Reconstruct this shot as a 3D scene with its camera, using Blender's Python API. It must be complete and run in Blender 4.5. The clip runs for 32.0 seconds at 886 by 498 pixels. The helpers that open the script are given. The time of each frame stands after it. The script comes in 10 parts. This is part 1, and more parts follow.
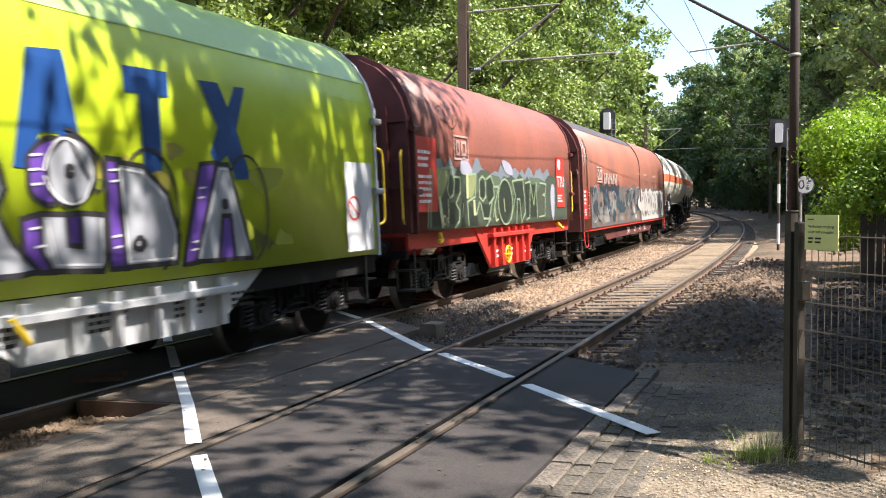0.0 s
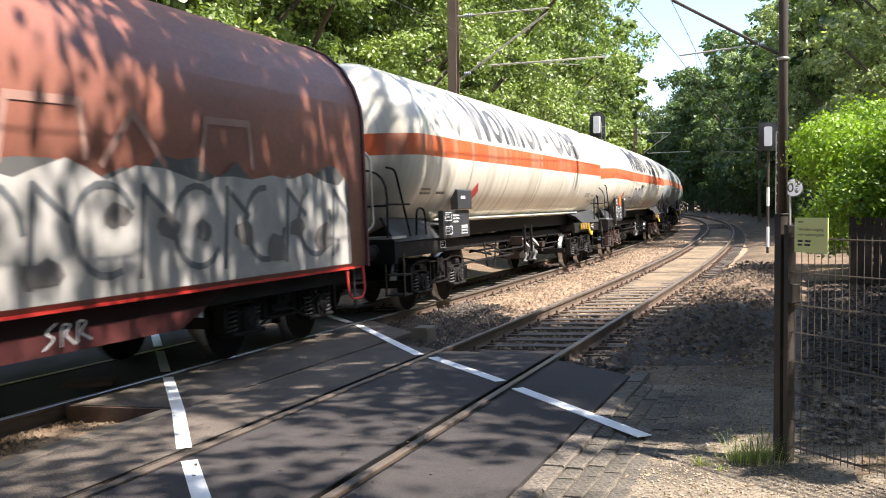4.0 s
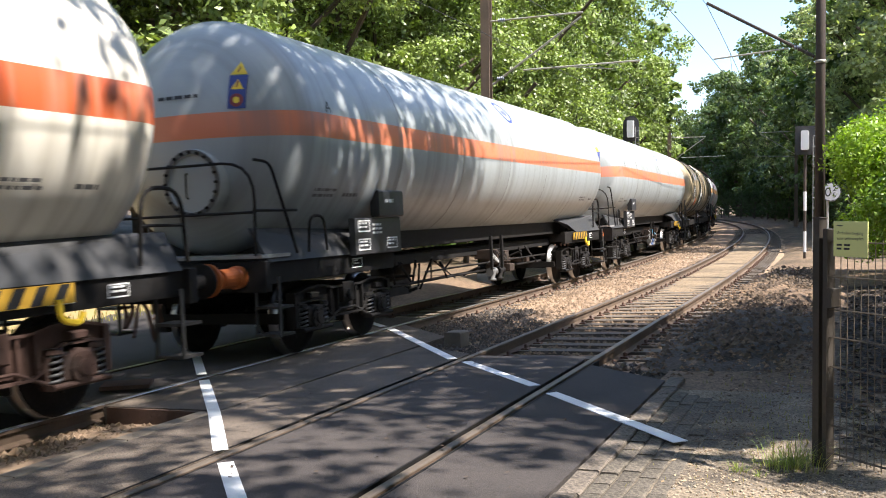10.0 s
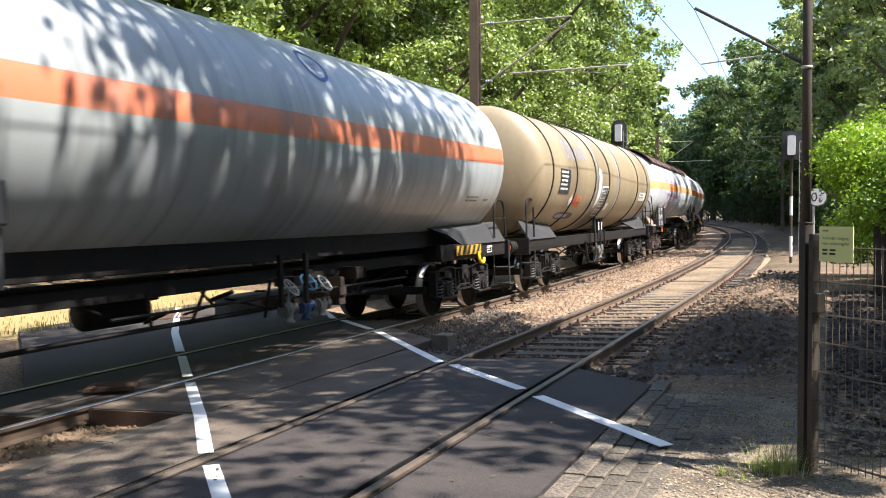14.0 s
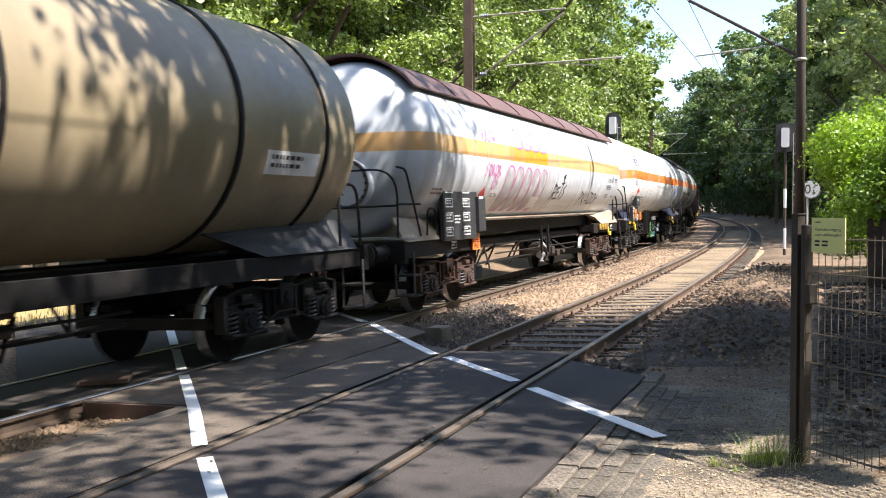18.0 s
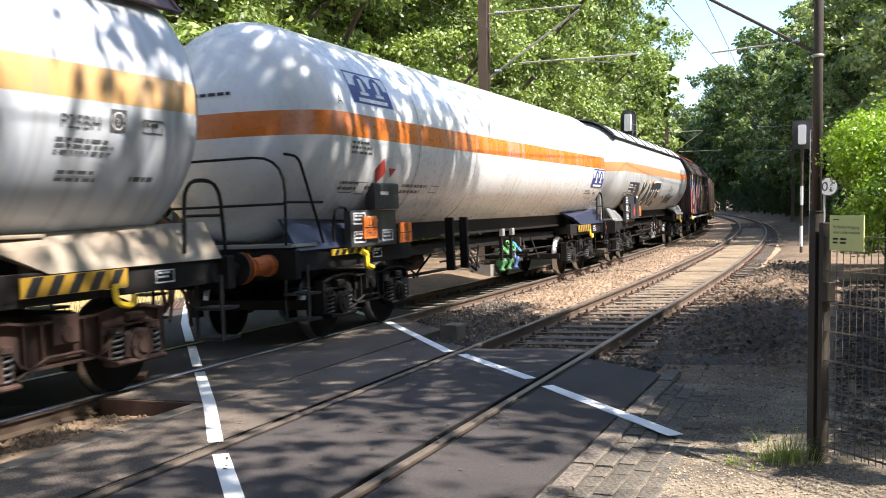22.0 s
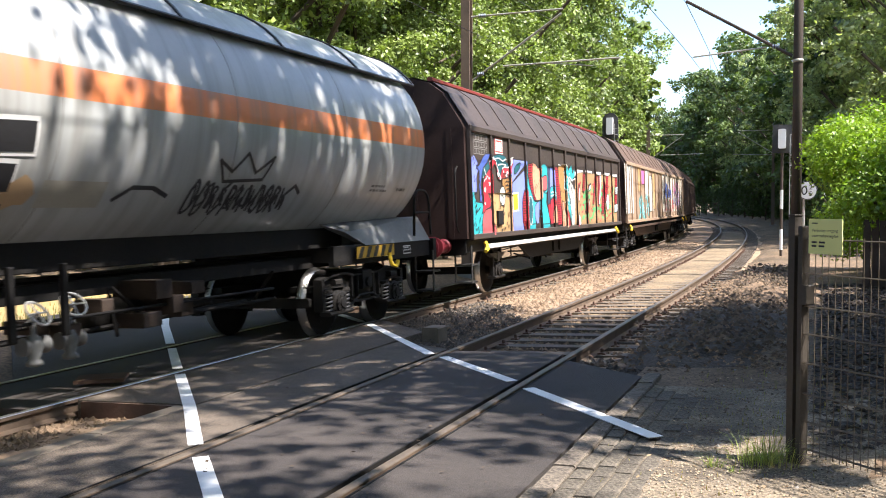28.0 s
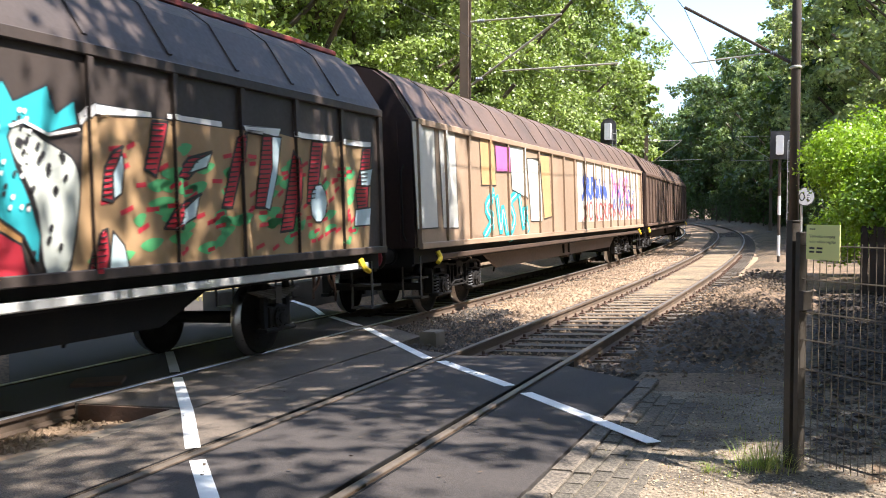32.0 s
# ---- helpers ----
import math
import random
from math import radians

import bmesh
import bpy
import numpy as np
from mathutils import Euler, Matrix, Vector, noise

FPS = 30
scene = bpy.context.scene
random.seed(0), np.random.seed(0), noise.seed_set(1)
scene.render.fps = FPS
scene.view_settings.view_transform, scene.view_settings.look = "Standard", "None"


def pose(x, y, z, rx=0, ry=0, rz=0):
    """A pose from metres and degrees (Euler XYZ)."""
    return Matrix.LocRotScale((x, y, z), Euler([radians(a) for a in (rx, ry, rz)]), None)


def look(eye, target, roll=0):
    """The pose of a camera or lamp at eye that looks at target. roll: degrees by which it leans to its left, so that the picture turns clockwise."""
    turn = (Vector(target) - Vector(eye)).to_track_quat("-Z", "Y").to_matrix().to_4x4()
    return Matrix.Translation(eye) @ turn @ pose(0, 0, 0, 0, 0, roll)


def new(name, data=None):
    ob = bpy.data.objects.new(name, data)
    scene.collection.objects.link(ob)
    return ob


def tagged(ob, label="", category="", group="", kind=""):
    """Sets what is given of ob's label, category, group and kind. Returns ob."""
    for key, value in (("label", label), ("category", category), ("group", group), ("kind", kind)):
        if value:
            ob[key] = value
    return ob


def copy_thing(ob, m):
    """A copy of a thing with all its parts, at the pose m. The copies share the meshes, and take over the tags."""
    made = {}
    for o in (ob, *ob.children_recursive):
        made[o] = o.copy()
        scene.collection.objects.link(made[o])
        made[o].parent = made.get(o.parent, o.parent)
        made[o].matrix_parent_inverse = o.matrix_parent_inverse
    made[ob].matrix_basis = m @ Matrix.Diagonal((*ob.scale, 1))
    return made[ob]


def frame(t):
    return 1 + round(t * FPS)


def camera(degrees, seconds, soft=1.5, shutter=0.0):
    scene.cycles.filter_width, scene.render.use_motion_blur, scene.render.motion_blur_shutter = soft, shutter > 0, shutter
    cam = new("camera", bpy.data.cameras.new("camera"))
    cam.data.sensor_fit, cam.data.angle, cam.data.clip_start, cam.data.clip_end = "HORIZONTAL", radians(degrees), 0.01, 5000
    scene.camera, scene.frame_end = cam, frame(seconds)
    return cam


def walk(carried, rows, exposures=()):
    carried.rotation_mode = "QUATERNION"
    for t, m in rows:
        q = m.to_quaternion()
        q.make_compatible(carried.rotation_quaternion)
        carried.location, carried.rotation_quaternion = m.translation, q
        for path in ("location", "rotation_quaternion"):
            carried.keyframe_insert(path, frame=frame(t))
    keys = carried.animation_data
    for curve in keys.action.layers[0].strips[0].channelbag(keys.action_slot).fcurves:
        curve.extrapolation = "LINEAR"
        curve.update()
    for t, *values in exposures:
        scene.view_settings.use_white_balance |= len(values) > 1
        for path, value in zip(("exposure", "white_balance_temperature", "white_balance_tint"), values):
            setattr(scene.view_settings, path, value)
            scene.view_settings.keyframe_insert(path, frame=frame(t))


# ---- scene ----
cam = camera(50.0, 32.0, soft=1.0, shutter=0.25)
CAMERA_ROWS = [
    (0, (3.346, -7.28, 1.708), (-4.025, 11.285, 0.693), -0.46),
    (0.5, (3.339, -7.275, 1.706), (-4.002, 11.302, 0.707), -0.37),
    (1, (3.342, -7.276, 1.705), (-3.93, 11.329, 0.71), -0.32),
    (1.5, (3.342, -7.28, 1.707), (-3.851, 11.356, 0.724), -0.28),
    (2, (3.342, -7.28, 1.705), (-3.856, 11.356, 0.763), -0.36),
    (2.5, (3.339, -7.287, 1.707), (-3.848, 11.354, 0.785), -0.34),
    (3, (3.342, -7.28, 1.707), (-3.795, 11.38, 0.766), -0.33),
    (3.5, (3.342, -7.276, 1.707), (-3.794, 11.384, 0.751), -0.5),
    (5.5, (3.34, -7.284, 1.704), (-4.035, 11.287, 0.851), -0.61),
    (6, (3.336, -7.282, 1.707), (-4.092, 11.268, 0.839), -0.59),
    (6.5, (3.336, -7.289, 1.704), (-4.164, 11.232, 0.853), -0.61),
    (7, (3.334, -7.285, 1.703), (-4.241, 11.205, 0.837), -0.65),
    (7.5, (3.339, -7.285, 1.706), (-4.271, 11.19, 0.827), -0.71),
    (8, (3.334, -7.284, 1.703), (-4.246, 11.204, 0.837), -0.64),
    (8.5, (3.334, -7.279, 1.704), (-4.23, 11.214, 0.817), -0.61),
    (9, (3.333, -7.283, 1.703), (-4.323, 11.173, 0.827), -0.63),
    (9.5, (3.331, -7.285, 1.706), (-4.463, 11.115, 0.863), -0.63),
    (10, (3.333, -7.292, 1.699), (-4.485, 11.098, 0.877), -0.63),
    (10.5, (3.332, -7.288, 1.701), (-4.4, 11.137, 0.845), -0.55),
    (11, (3.337, -7.29, 1.7), (-4.297, 11.175, 0.838), -0.49),
    (11.5, (3.337, -7.287, 1.698), (-4.22, 11.211, 0.854), -0.43),
    (12, (3.334, -7.281, 1.702), (-4.202, 11.226, 0.857), -0.35),
    (12.5, (3.337, -7.282, 1.701), (-4.234, 11.21, 0.843), -0.4),
    (13, (3.336, -7.281, 1.699), (-4.246, 11.208, 0.874), -0.47),
    (13.5, (3.337, -7.29, 1.7), (-4.236, 11.205, 0.919), -0.39),
    (14, (3.334, -7.287, 1.701), (-4.249, 11.204, 0.933), -0.3),
    (14.5, (3.331, -7.289, 1.701), (-4.297, 11.181, 0.878), -0.25),
    (16.5, (3.334, -7.281, 1.695), (-4.276, 11.191, 0.766), -0.18),
    (17, (3.339, -7.28, 1.696), (-4.181, 11.229, 0.755), -0.23),
    (17.5, (3.335, -7.282, 1.697), (-4.16, 11.237, 0.752), -0.27),
    (18, (3.342, -7.284, 1.695), (-4.135, 11.243, 0.777), -0.38),
    (18.5, (3.34, -7.283, 1.695), (-4.157, 11.234, 0.749), -0.54),
    (19, (3.343, -7.284, 1.696), (-4.218, 11.206, 0.716), -0.68),
    (19.5, (3.336, -7.282, 1.697), (-4.224, 11.209, 0.732), -0.54),
    (20, (3.338, -7.283, 1.698), (-4.228, 11.206, 0.748), -0.48),
    (20.5, (3.339, -7.276, 1.696), (-4.246, 11.204, 0.732), -0.53),
    (21, (3.334, -7.286, 1.697), (-4.331, 11.162, 0.736), -0.5),
    (21.5, (3.333, -7.282, 1.696), (-4.465, 11.111, 0.747), -0.4),
    (22, (3.335, -7.28, 1.694), (-4.423, 11.129, 0.726), -0.39),
    (22.5, (3.335, -7.276, 1.691), (-4.277, 11.195, 0.759), -0.32),
    (23, (3.335, -7.281, 1.691), (-4.188, 11.228, 0.78), -0.22),
    (23.5, (3.338, -7.283, 1.693), (-4.135, 11.244, 0.743), -0.22),
    (24, (3.334, -7.281, 1.694), (-4.113, 11.256, 0.738), -0.27),
    (24.5, (3.34, -7.283, 1.695), (-4.105, 11.254, 0.733), -0.29),
    (25, (3.339, -7.28, 1.694), (-4.075, 11.271, 0.748), -0.27),
    (25.5, (3.342, -7.283, 1.692), (-4.022, 11.29, 0.786), -0.25),
    (27.5, (3.339, -7.279, 1.693), (-4.091, 11.267, 0.776), -0.18),
    (28, (3.338, -7.278, 1.693), (-4.075, 11.274, 0.775), -0.18),
    (28.5, (3.337, -7.28, 1.693), (-4.045, 11.284, 0.758), -0.21),
    (29, (3.336, -7.281, 1.692), (-4.075, 11.27, 0.733), -0.11),
    (29.5, (3.335, -7.279, 1.692), (-4.098, 11.265, 0.759), 0.05),
    (30, (3.341, -7.28, 1.692), (-4.032, 11.288, 0.76), 0.08),
    (30.5, (3.337, -7.287, 1.691), (-3.989, 11.301, 0.786), 0.13),
    (31, (3.343, -7.284, 1.694), (-3.965, 11.313, 0.836), 0.06),
    (31.5, (3.339, -7.288, 1.691), (-3.936, 11.324, 0.875), 0.17),
    (32, (3.337, -7.285, 1.691), (-4.034, 11.289, 0.87), 0.07),
]
walk(cam, [(t, look(eye, target, roll)) for t, eye, target, roll in CAMERA_ROWS], [(0.0, 1.52), (3.0, 1.59), (6.0, 1.52), (8.0, 1.54), (13.0, 1.52), (17.0, 1.63), (20.0, 1.59), (25.0, 1.58), (28.0, 1.66), (30.0, 1.78), (32.0, 1.78)])

# ---- world and sun ----
SUN_AZ, SUN_EL = radians(97), radians(57)      # from +Y towards +X
world = bpy.data.worlds.new("sky")
scene.world = world
world.use_nodes = True
wn = world.node_tree
sky = wn.nodes.new("ShaderNodeTexSky")
sky.sky_type, sky.sun_disc, sky.sun_elevation, sky.sun_rotation = "NISHITA", False, SUN_EL, SUN_AZ
sky.air_density, sky.dust_density, sky.ozone_density = 1.0, 1.5, 3.0
wn.links.new(sky.outputs[0], wn.nodes["Background"].inputs[0])
wn.nodes["Background"].inputs[1].default_value = 0.135
sun_data = bpy.data.lights.new("sun", "SUN")
sun_data.energy, sun_data.angle, sun_data.color = 5.0, radians(0.55), (1.0, 0.925, 0.865)
sun = new("sun", sun_data)
sun_dir = Vector((math.sin(SUN_AZ) * math.cos(SUN_EL), math.cos(SUN_AZ) * math.cos(SUN_EL), math.sin(SUN_EL)))
sun.matrix_world = look(sun_dir * 60, (0, 0, 0))

# ---- small mesh helpers ----


class Geo:
    """Gathers vertices and faces of one mesh."""

    def __init__(self):
        self.v, self.f = [], []

    def add(self, verts, faces):
        n = len(self.v)
        self.v.extend(tuple(p) for p in verts)
        self.f.extend(tuple(i + n for i in f) for f in faces)
        return self

    def box(self, x0, x1, y0, y1, z0, z1, b=0.0):
        """A box, its long edges along y chamfered by b."""
        if b <= 0:
            v = [(x, y, z) for y in (y0, y1) for x, z in ((x0, z0), (x1, z0), (x1, z1), (x0, z1))]
            n = 4
        else:
            sec = [(x0 + b, z0), (x1 - b, z0), (x1, z0 + b), (x1, z1 - b), (x1 - b, z1), (x0 + b, z1), (x0, z1 - b), (x0, z0 + b)]
            v = [(x, y, z) for y in (y0, y1) for x, z in sec]
            n = 8
        f = [tuple(range(n - 1, -1, -1))[::-1], tuple(range(2 * n - 1, n - 1, -1))]
        f += [(i, i + n, (i + 1) % n + n, (i + 1) % n) for i in range(n)]
        return self.add(v, f)

    def sweep(self, sec, ys, close=True, caps=True):
        """A closed section [(x, z)] drawn along y through the given ys."""
        n = len(sec)
        v = [(x, y, z) for y in ys for x, z in sec]
        f = []
        for j in range(len(ys) - 1):
            for i in range(n if close else n - 1):
                k = (i + 1) % n
                f.append((j * n + i, (j + 1) * n + i, (j + 1) * n + k, j * n + k))
        if caps:
            f.append(tuple(range(n)))
            f.append(tuple((len(ys) - 1) * n + i for i in range(n - 1, -1, -1)))
        return self.add(v, f)

    def lathe(self, prof, n=24, axis="y", at=(0, 0, 0), caps=True):
        """A profile [(radius, along)] turned round an axis."""
        v, f = [], []
        for r, a in prof:
            for i in range(n):
                t = 2 * math.pi * i / n
                c, s = r * math.cos(t), r * math.sin(t)
                p = {"y": (c, a, s), "x": (a, c, s), "z": (c, s, a)}[axis]
                v.append((p[0] + at[0], p[1] + at[1], p[2] + at[2]))
        for j in range(len(prof) - 1):
            for i in range(n):
                k = (i + 1) % n
                f.append((j * n + i, j * n + k, (j + 1) * n + k, (j + 1) * n + i))
        if caps and prof[0][0] > 0.001:
            f.append(tuple(range(n - 1, -1, -1)))
        if caps and prof[-1][0] > 0.001:
            f.append(tuple((len(prof) - 1) * n + i for i in range(n)))
        return self.add(v, f)

    def tube(self, pts, r=0.02, n=6):
        """A round bar along a line of points."""
        pts = [Vector(p) for p in pts]
        rings, a = [], None
        for i, p in enumerate(pts):
            d = (pts[min(i + 1, len(pts) - 1)] - pts[max(i - 1, 0)]).normalized()
            if a is None:
                a = d.cross(Vector((0, 0, 1)) if abs(d.z) < 0.9 else Vector((1, 0, 0))).normalized()
            a = (a - d * a.dot(d)).normalized()
            b = d.cross(a)
            rings.append([p + a * r * math.cos(2 * math.pi * k / n) + b * r * math.sin(2 * math.pi * k / n) for k in range(n)])
        v = [q for ring in rings for q in ring]
        f = []
        for j in range(len(pts) - 1):
            for i in range(n):
                k = (i + 1) % n
                f.append((j * n + i, j * n + k, (j + 1) * n + k, (j + 1) * n + i))
        f += [tuple(range(n - 1, -1, -1)), tuple((len(pts) - 1) * n + i for i in range(n))]
        return self.add(v, f)

    def moved(self, m):
        self.v = [tuple(m @ Vector(p)) for p in self.v]
        return self

    def join(self, other):
        return self.add(other.v, other.f)

    def weld(self):
        """Joins points that lie on one another."""
        seen, at, v = {}, [], []
        for p in self.v:
            k = tuple(round(c / 0.0015) for c in p)
            if k not in seen:
                seen[k] = len(v)
                v.append(p)
            at.append(seen[k])
        f = [tuple(dict.fromkeys(at[i] for i in face)) for face in self.f]
        self.v, self.f = v, [q for q in f if len(q) > 2]

    def mesh(self, name, material, smooth=False):
        me = bpy.data.meshes.new(name)
        me.from_pydata(self.v, [], self.f)
        if smooth:
            for p in me.polygons:
                p.use_smooth = len(p.vertices) == 4
        if material is not None:
            me.materials.append(material)
        me.update()
        return me


def part(name, geo, material, parent=None, label="", smooth=False, at=None):
    """One mesh object, under a thing or a part."""
    if name in WELDED and isinstance(geo, Geo):
        geo.weld()
    me = geo if isinstance(geo, bpy.types.Mesh) else geo.mesh(name, material, smooth)
    ob = new(name, me)
    if parent is not None:
        ob.parent = parent
    if at is not None:
        ob.matrix_basis = at
    if label:
        tagged(ob, label)
    if name in LOOSE:
        tagged(ob, kind="stuff")
    return ob


# painted panels that are one sheet
WELDED = {"notice_panel", "danger_label", "blank_label", "data_board", "warning_sign"}
# parts of many pieces too small to pick apart
LOOSE = {"data_panel", "data_text", "brake_rod", "brake_gear", "graffiti_mark", "graffiti_outline", "graffiti", "graffiti_tag", "hazard_stripe", "number_bars", "weld_seam", "stain", "rail_fastening", "bolt_ring", "company_mark", "plate_number", "dropper", "brushwood"}


def arc(points, steps=5):
    """Rounds the corners of a line of points."""
    pts = [Vector(p) for p in points]
    out = [pts[0]]
    for a, b, c in zip(pts, pts[1:], pts[2:]):
        r = min((b - a).length, (c - b).length) * 0.42
        p, q = b + (a - b).normalized() * r, b + (c - b).normalized() * r
        for i in range(steps + 1):
            t = i / steps
            out.append(p * (1 - t) ** 2 + b * 2 * t * (1 - t) + q * t * t)
    return out + [pts[-1]]


# ---- materials ----


def material(name, base, second=None, rough=0.6, metal=0.0, grain=30.0, stain=1.5, mix=0.5, bump=0.2, bump_scale=None, translucent=0.0, island=0.0, streak=False, crack=0.0, speck=0.0, gloss=0.5):
    """A surface with a base colour, a second colour in stains and grain, and fine relief."""
    m = bpy.data.materials.new(name)
    m.use_nodes = True
    t = m.node_tree
    n, ln = t.nodes, t.links
    p = n["Principled BSDF"]
    second = second or tuple(c * 0.6 for c in base)
    co = n.new("ShaderNodeTexCoord")
    mp = n.new("ShaderNodeMapping")
    ln.new(co.outputs["Object"], mp.inputs[0])
    if streak:
        mp.inputs["Scale"].default_value = (1, 1, 0.18)
    big = n.new("ShaderNodeTexNoise")
    big.inputs["Scale"].default_value, big.inputs["Detail"].default_value = stain, 6
    fine = n.new("ShaderNodeTexNoise")
    fine.inputs["Scale"].default_value, fine.inputs["Detail"].default_value = grain, 4
    ln.new(mp.outputs[0], big.inputs["Vector"])
    ln.new(co.outputs["Object"], fine.inputs["Vector"])
    sh = n.new("ShaderNodeMapRange")
    sh.inputs["From Min"].default_value, sh.inputs["From Max"].default_value = 0.42, 0.68
    ln.new(big.outputs["Fac"], sh.inputs["Value"])
    ad = n.new("ShaderNodeMath")
    ad.operation = "MULTIPLY_ADD"
    ln.new(sh.outputs[0], ad.inputs[0])
    ad.inputs[1].default_value = mix
    gr = n.new("ShaderNodeMath")
    gr.operation = "MULTIPLY_ADD"
    gr.inputs[1].default_value, gr.inputs[2].default_value = 0.5 * mix, -0.2 * mix
    ln.new(fine.outputs["Fac"], gr.inputs[0])
    ln.new(gr.outputs[0], ad.inputs[2])
    ad.use_clamp = True
    mx = n.new("ShaderNodeMix")
    mx.data_type = "RGBA"
    mx.inputs["A"].default_value, mx.inputs["B"].default_value = (*base, 1), (*second, 1)
    ln.new(ad.outputs[0], mx.inputs["Factor"])
    col = mx.outputs["Result"]
    if crack > 0:                       # fine wandering cracks
        wob = n.new("ShaderNodeTexNoise")
        wob.inputs["Scale"].default_value, wob.inputs["Detail"].default_value = 1.1, 5
        ln.new(co.outputs["Object"], wob.inputs["Vector"])
        shift = n.new("ShaderNodeVectorMath")
        shift.operation = "MULTIPLY_ADD"
        shift.inputs[1].default_value = (1.6, 1.6, 1.6)
        ln.new(wob.outputs["Color"], shift.inputs[0])
        ln.new(co.outputs["Object"], shift.inputs[2])
        vo = n.new("ShaderNodeTexVoronoi")
        vo.feature = "DISTANCE_TO_EDGE"
        vo.inputs["Scale"].default_value = crack
        ln.new(shift.outputs[0], vo.inputs["Vector"])
        cr = n.new("ShaderNodeMapRange")
        cr.inputs["From Max"].default_value = 0.006 * crack
        cr.inputs["To Min"].default_value, cr.inputs["To Max"].default_value = 0.35, 1.0
        ln.new(vo.outputs["Distance"], cr.inputs["Value"])
        dk = n.new("ShaderNodeHueSaturation")
        ln.new(cr.outputs[0], dk.inputs["Value"])
        ln.new(col, dk.inputs["Color"])
        col = dk.outputs[0]
    if speck > 0:                       # crumbs of stone and dirt
        vs = n.new("ShaderNodeTexVoronoi")
        vs.inputs["Scale"].default_value = speck
        ln.new(co.outputs["Object"], vs.inputs["Vector"])
        tone = n.new("ShaderNodeMapRange")
        tone.inputs["To Min"].default_value, tone.inputs["To Max"].default_value = 0.55, 1.5
        sep = n.new("ShaderNodeSeparateColor")
        ln.new(vs.outputs["Color"], sep.inputs[0])
        ln.new(sep.outputs[0], tone.inputs["Value"])
        sv = n.new("ShaderNodeHueSaturation")
        ln.new(tone.outputs[0], sv.inputs["Value"])
        ln.new(col, sv.inputs["Color"])
        col = sv.outputs[0]
    if island > 0:
        gi = n.new("ShaderNodeNewGeometry")
        hv = n.new("ShaderNodeHueSaturation")
        mr = n.new("ShaderNodeMapRange")
        mr.inputs["To Min"].default_value, mr.inputs["To Max"].default_value = 1 - island, 1 + island
        ln.new(gi.outputs["Random Per Island"], mr.inputs["Value"])
        ln.new(mr.outputs[0], hv.inputs["Value"])
        ln.new(col, hv.inputs["Color"])
        col = hv.outputs[0]
    ln.new(col, p.inputs["Base Color"])
    p.inputs["Metallic"].default_value = metal
    p.inputs["Specular IOR Level"].default_value = gloss
    rr = n.new("ShaderNodeMapRange")
    rr.inputs["To Min"].default_value, rr.inputs["To Max"].default_value = max(rough - 0.12, 0.05), min(rough + 0.15, 1.0)
    ln.new(fine.outputs["Fac"], rr.inputs["Value"])
    ln.new(rr.outputs[0], p.inputs["Roughness"])
    if bump > 0:
        bp = n.new("ShaderNodeBump")
        bp.inputs["Strength"].default_value, bp.inputs["Distance"].default_value = bump, 0.02
        src = fine
        if bump_scale:
            src = n.new("ShaderNodeTexNoise")
            src.inputs["Scale"].default_value, src.inputs["Detail"].default_value = bump_scale, 5
            ln.new(co.outputs["Object"], src.inputs["Vector"])
        ln.new(src.outputs["Fac"], bp.inputs["Height"])
        ln.new(bp.outputs[0], p.inputs["Normal"])
    if translucent > 0:
        tr = n.new("ShaderNodeBsdfTranslucent")
        ms = n.new("ShaderNodeMixShader")
        ms.inputs[0].default_value = translucent
        tint = n.new("ShaderNodeMix")
        tint.data_type, tint.blend_type = "RGBA", "MULTIPLY"
        tint.inputs["Factor"].default_value = 1.0
        tint.inputs["B"].default_value = (1.35, 1.5, 0.6, 1)
        ln.new(col, tint.inputs["A"])
        ln.new(tint.outputs["Result"], tr.inputs[0])
        ln.new(p.outputs[0], ms.inputs[1])
        ln.new(tr.outputs[0], ms.inputs[2])
        ln.new(ms.outputs[0], n["Material Output"].inputs[0])
    return m


asphalt = material("asphalt", (0.049, 0.041, 0.037), (0.027, 0.023, 0.0215), rough=0.88, grain=110, stain=0.9, mix=0.8, bump=0.5, crack=0.45, speck=150)
asphalt_old = material("old_asphalt", (0.12, 0.095, 0.073), (0.056, 0.046, 0.037), rough=0.9, grain=90, stain=1.1, mix=0.85, bump=0.5, crack=0.7, speck=120)
concrete = material("concrete", (0.27, 0.255, 0.23), (0.15, 0.14, 0.125), rough=0.9, grain=70, stain=1.2, mix=0.7, bump=0.3, island=0.12)
paving = material("paving_stone", (0.21, 0.168, 0.118), (0.056, 0.045, 0.034), rough=0.92, grain=60, stain=1.3, mix=1.0, bump=0.7, speck=75)
line_paint = material("line_paint", (0.8, 0.8, 0.78), (0.55, 0.54, 0.52), rough=0.7, grain=60, stain=5, mix=0.45, bump=0.2)
soil = material("soil", (0.15, 0.10, 0.06), (0.058, 0.044, 0.024), rough=0.95, grain=45, stain=0.5, mix=0.9, bump=0.7, speck=28)
ballast_mat = material("ballast_stone", (0.205, 0.142, 0.09), (0.098, 0.069, 0.046), rough=0.95, grain=25, stain=0.6, mix=0.6, bump=0.5, island=0.35)
rail_side = material("rusty_rail", (0.115, 0.078, 0.052), (0.06, 0.043, 0.032), rough=0.85, grain=60, stain=3, mix=0.6)
rail_top = material("worn_rail_head", (0.52, 0.50, 0.47), (0.36, 0.33, 0.30), rough=0.32, metal=0.9, grain=40, stain=2, mix=0.4, bump=0.05)
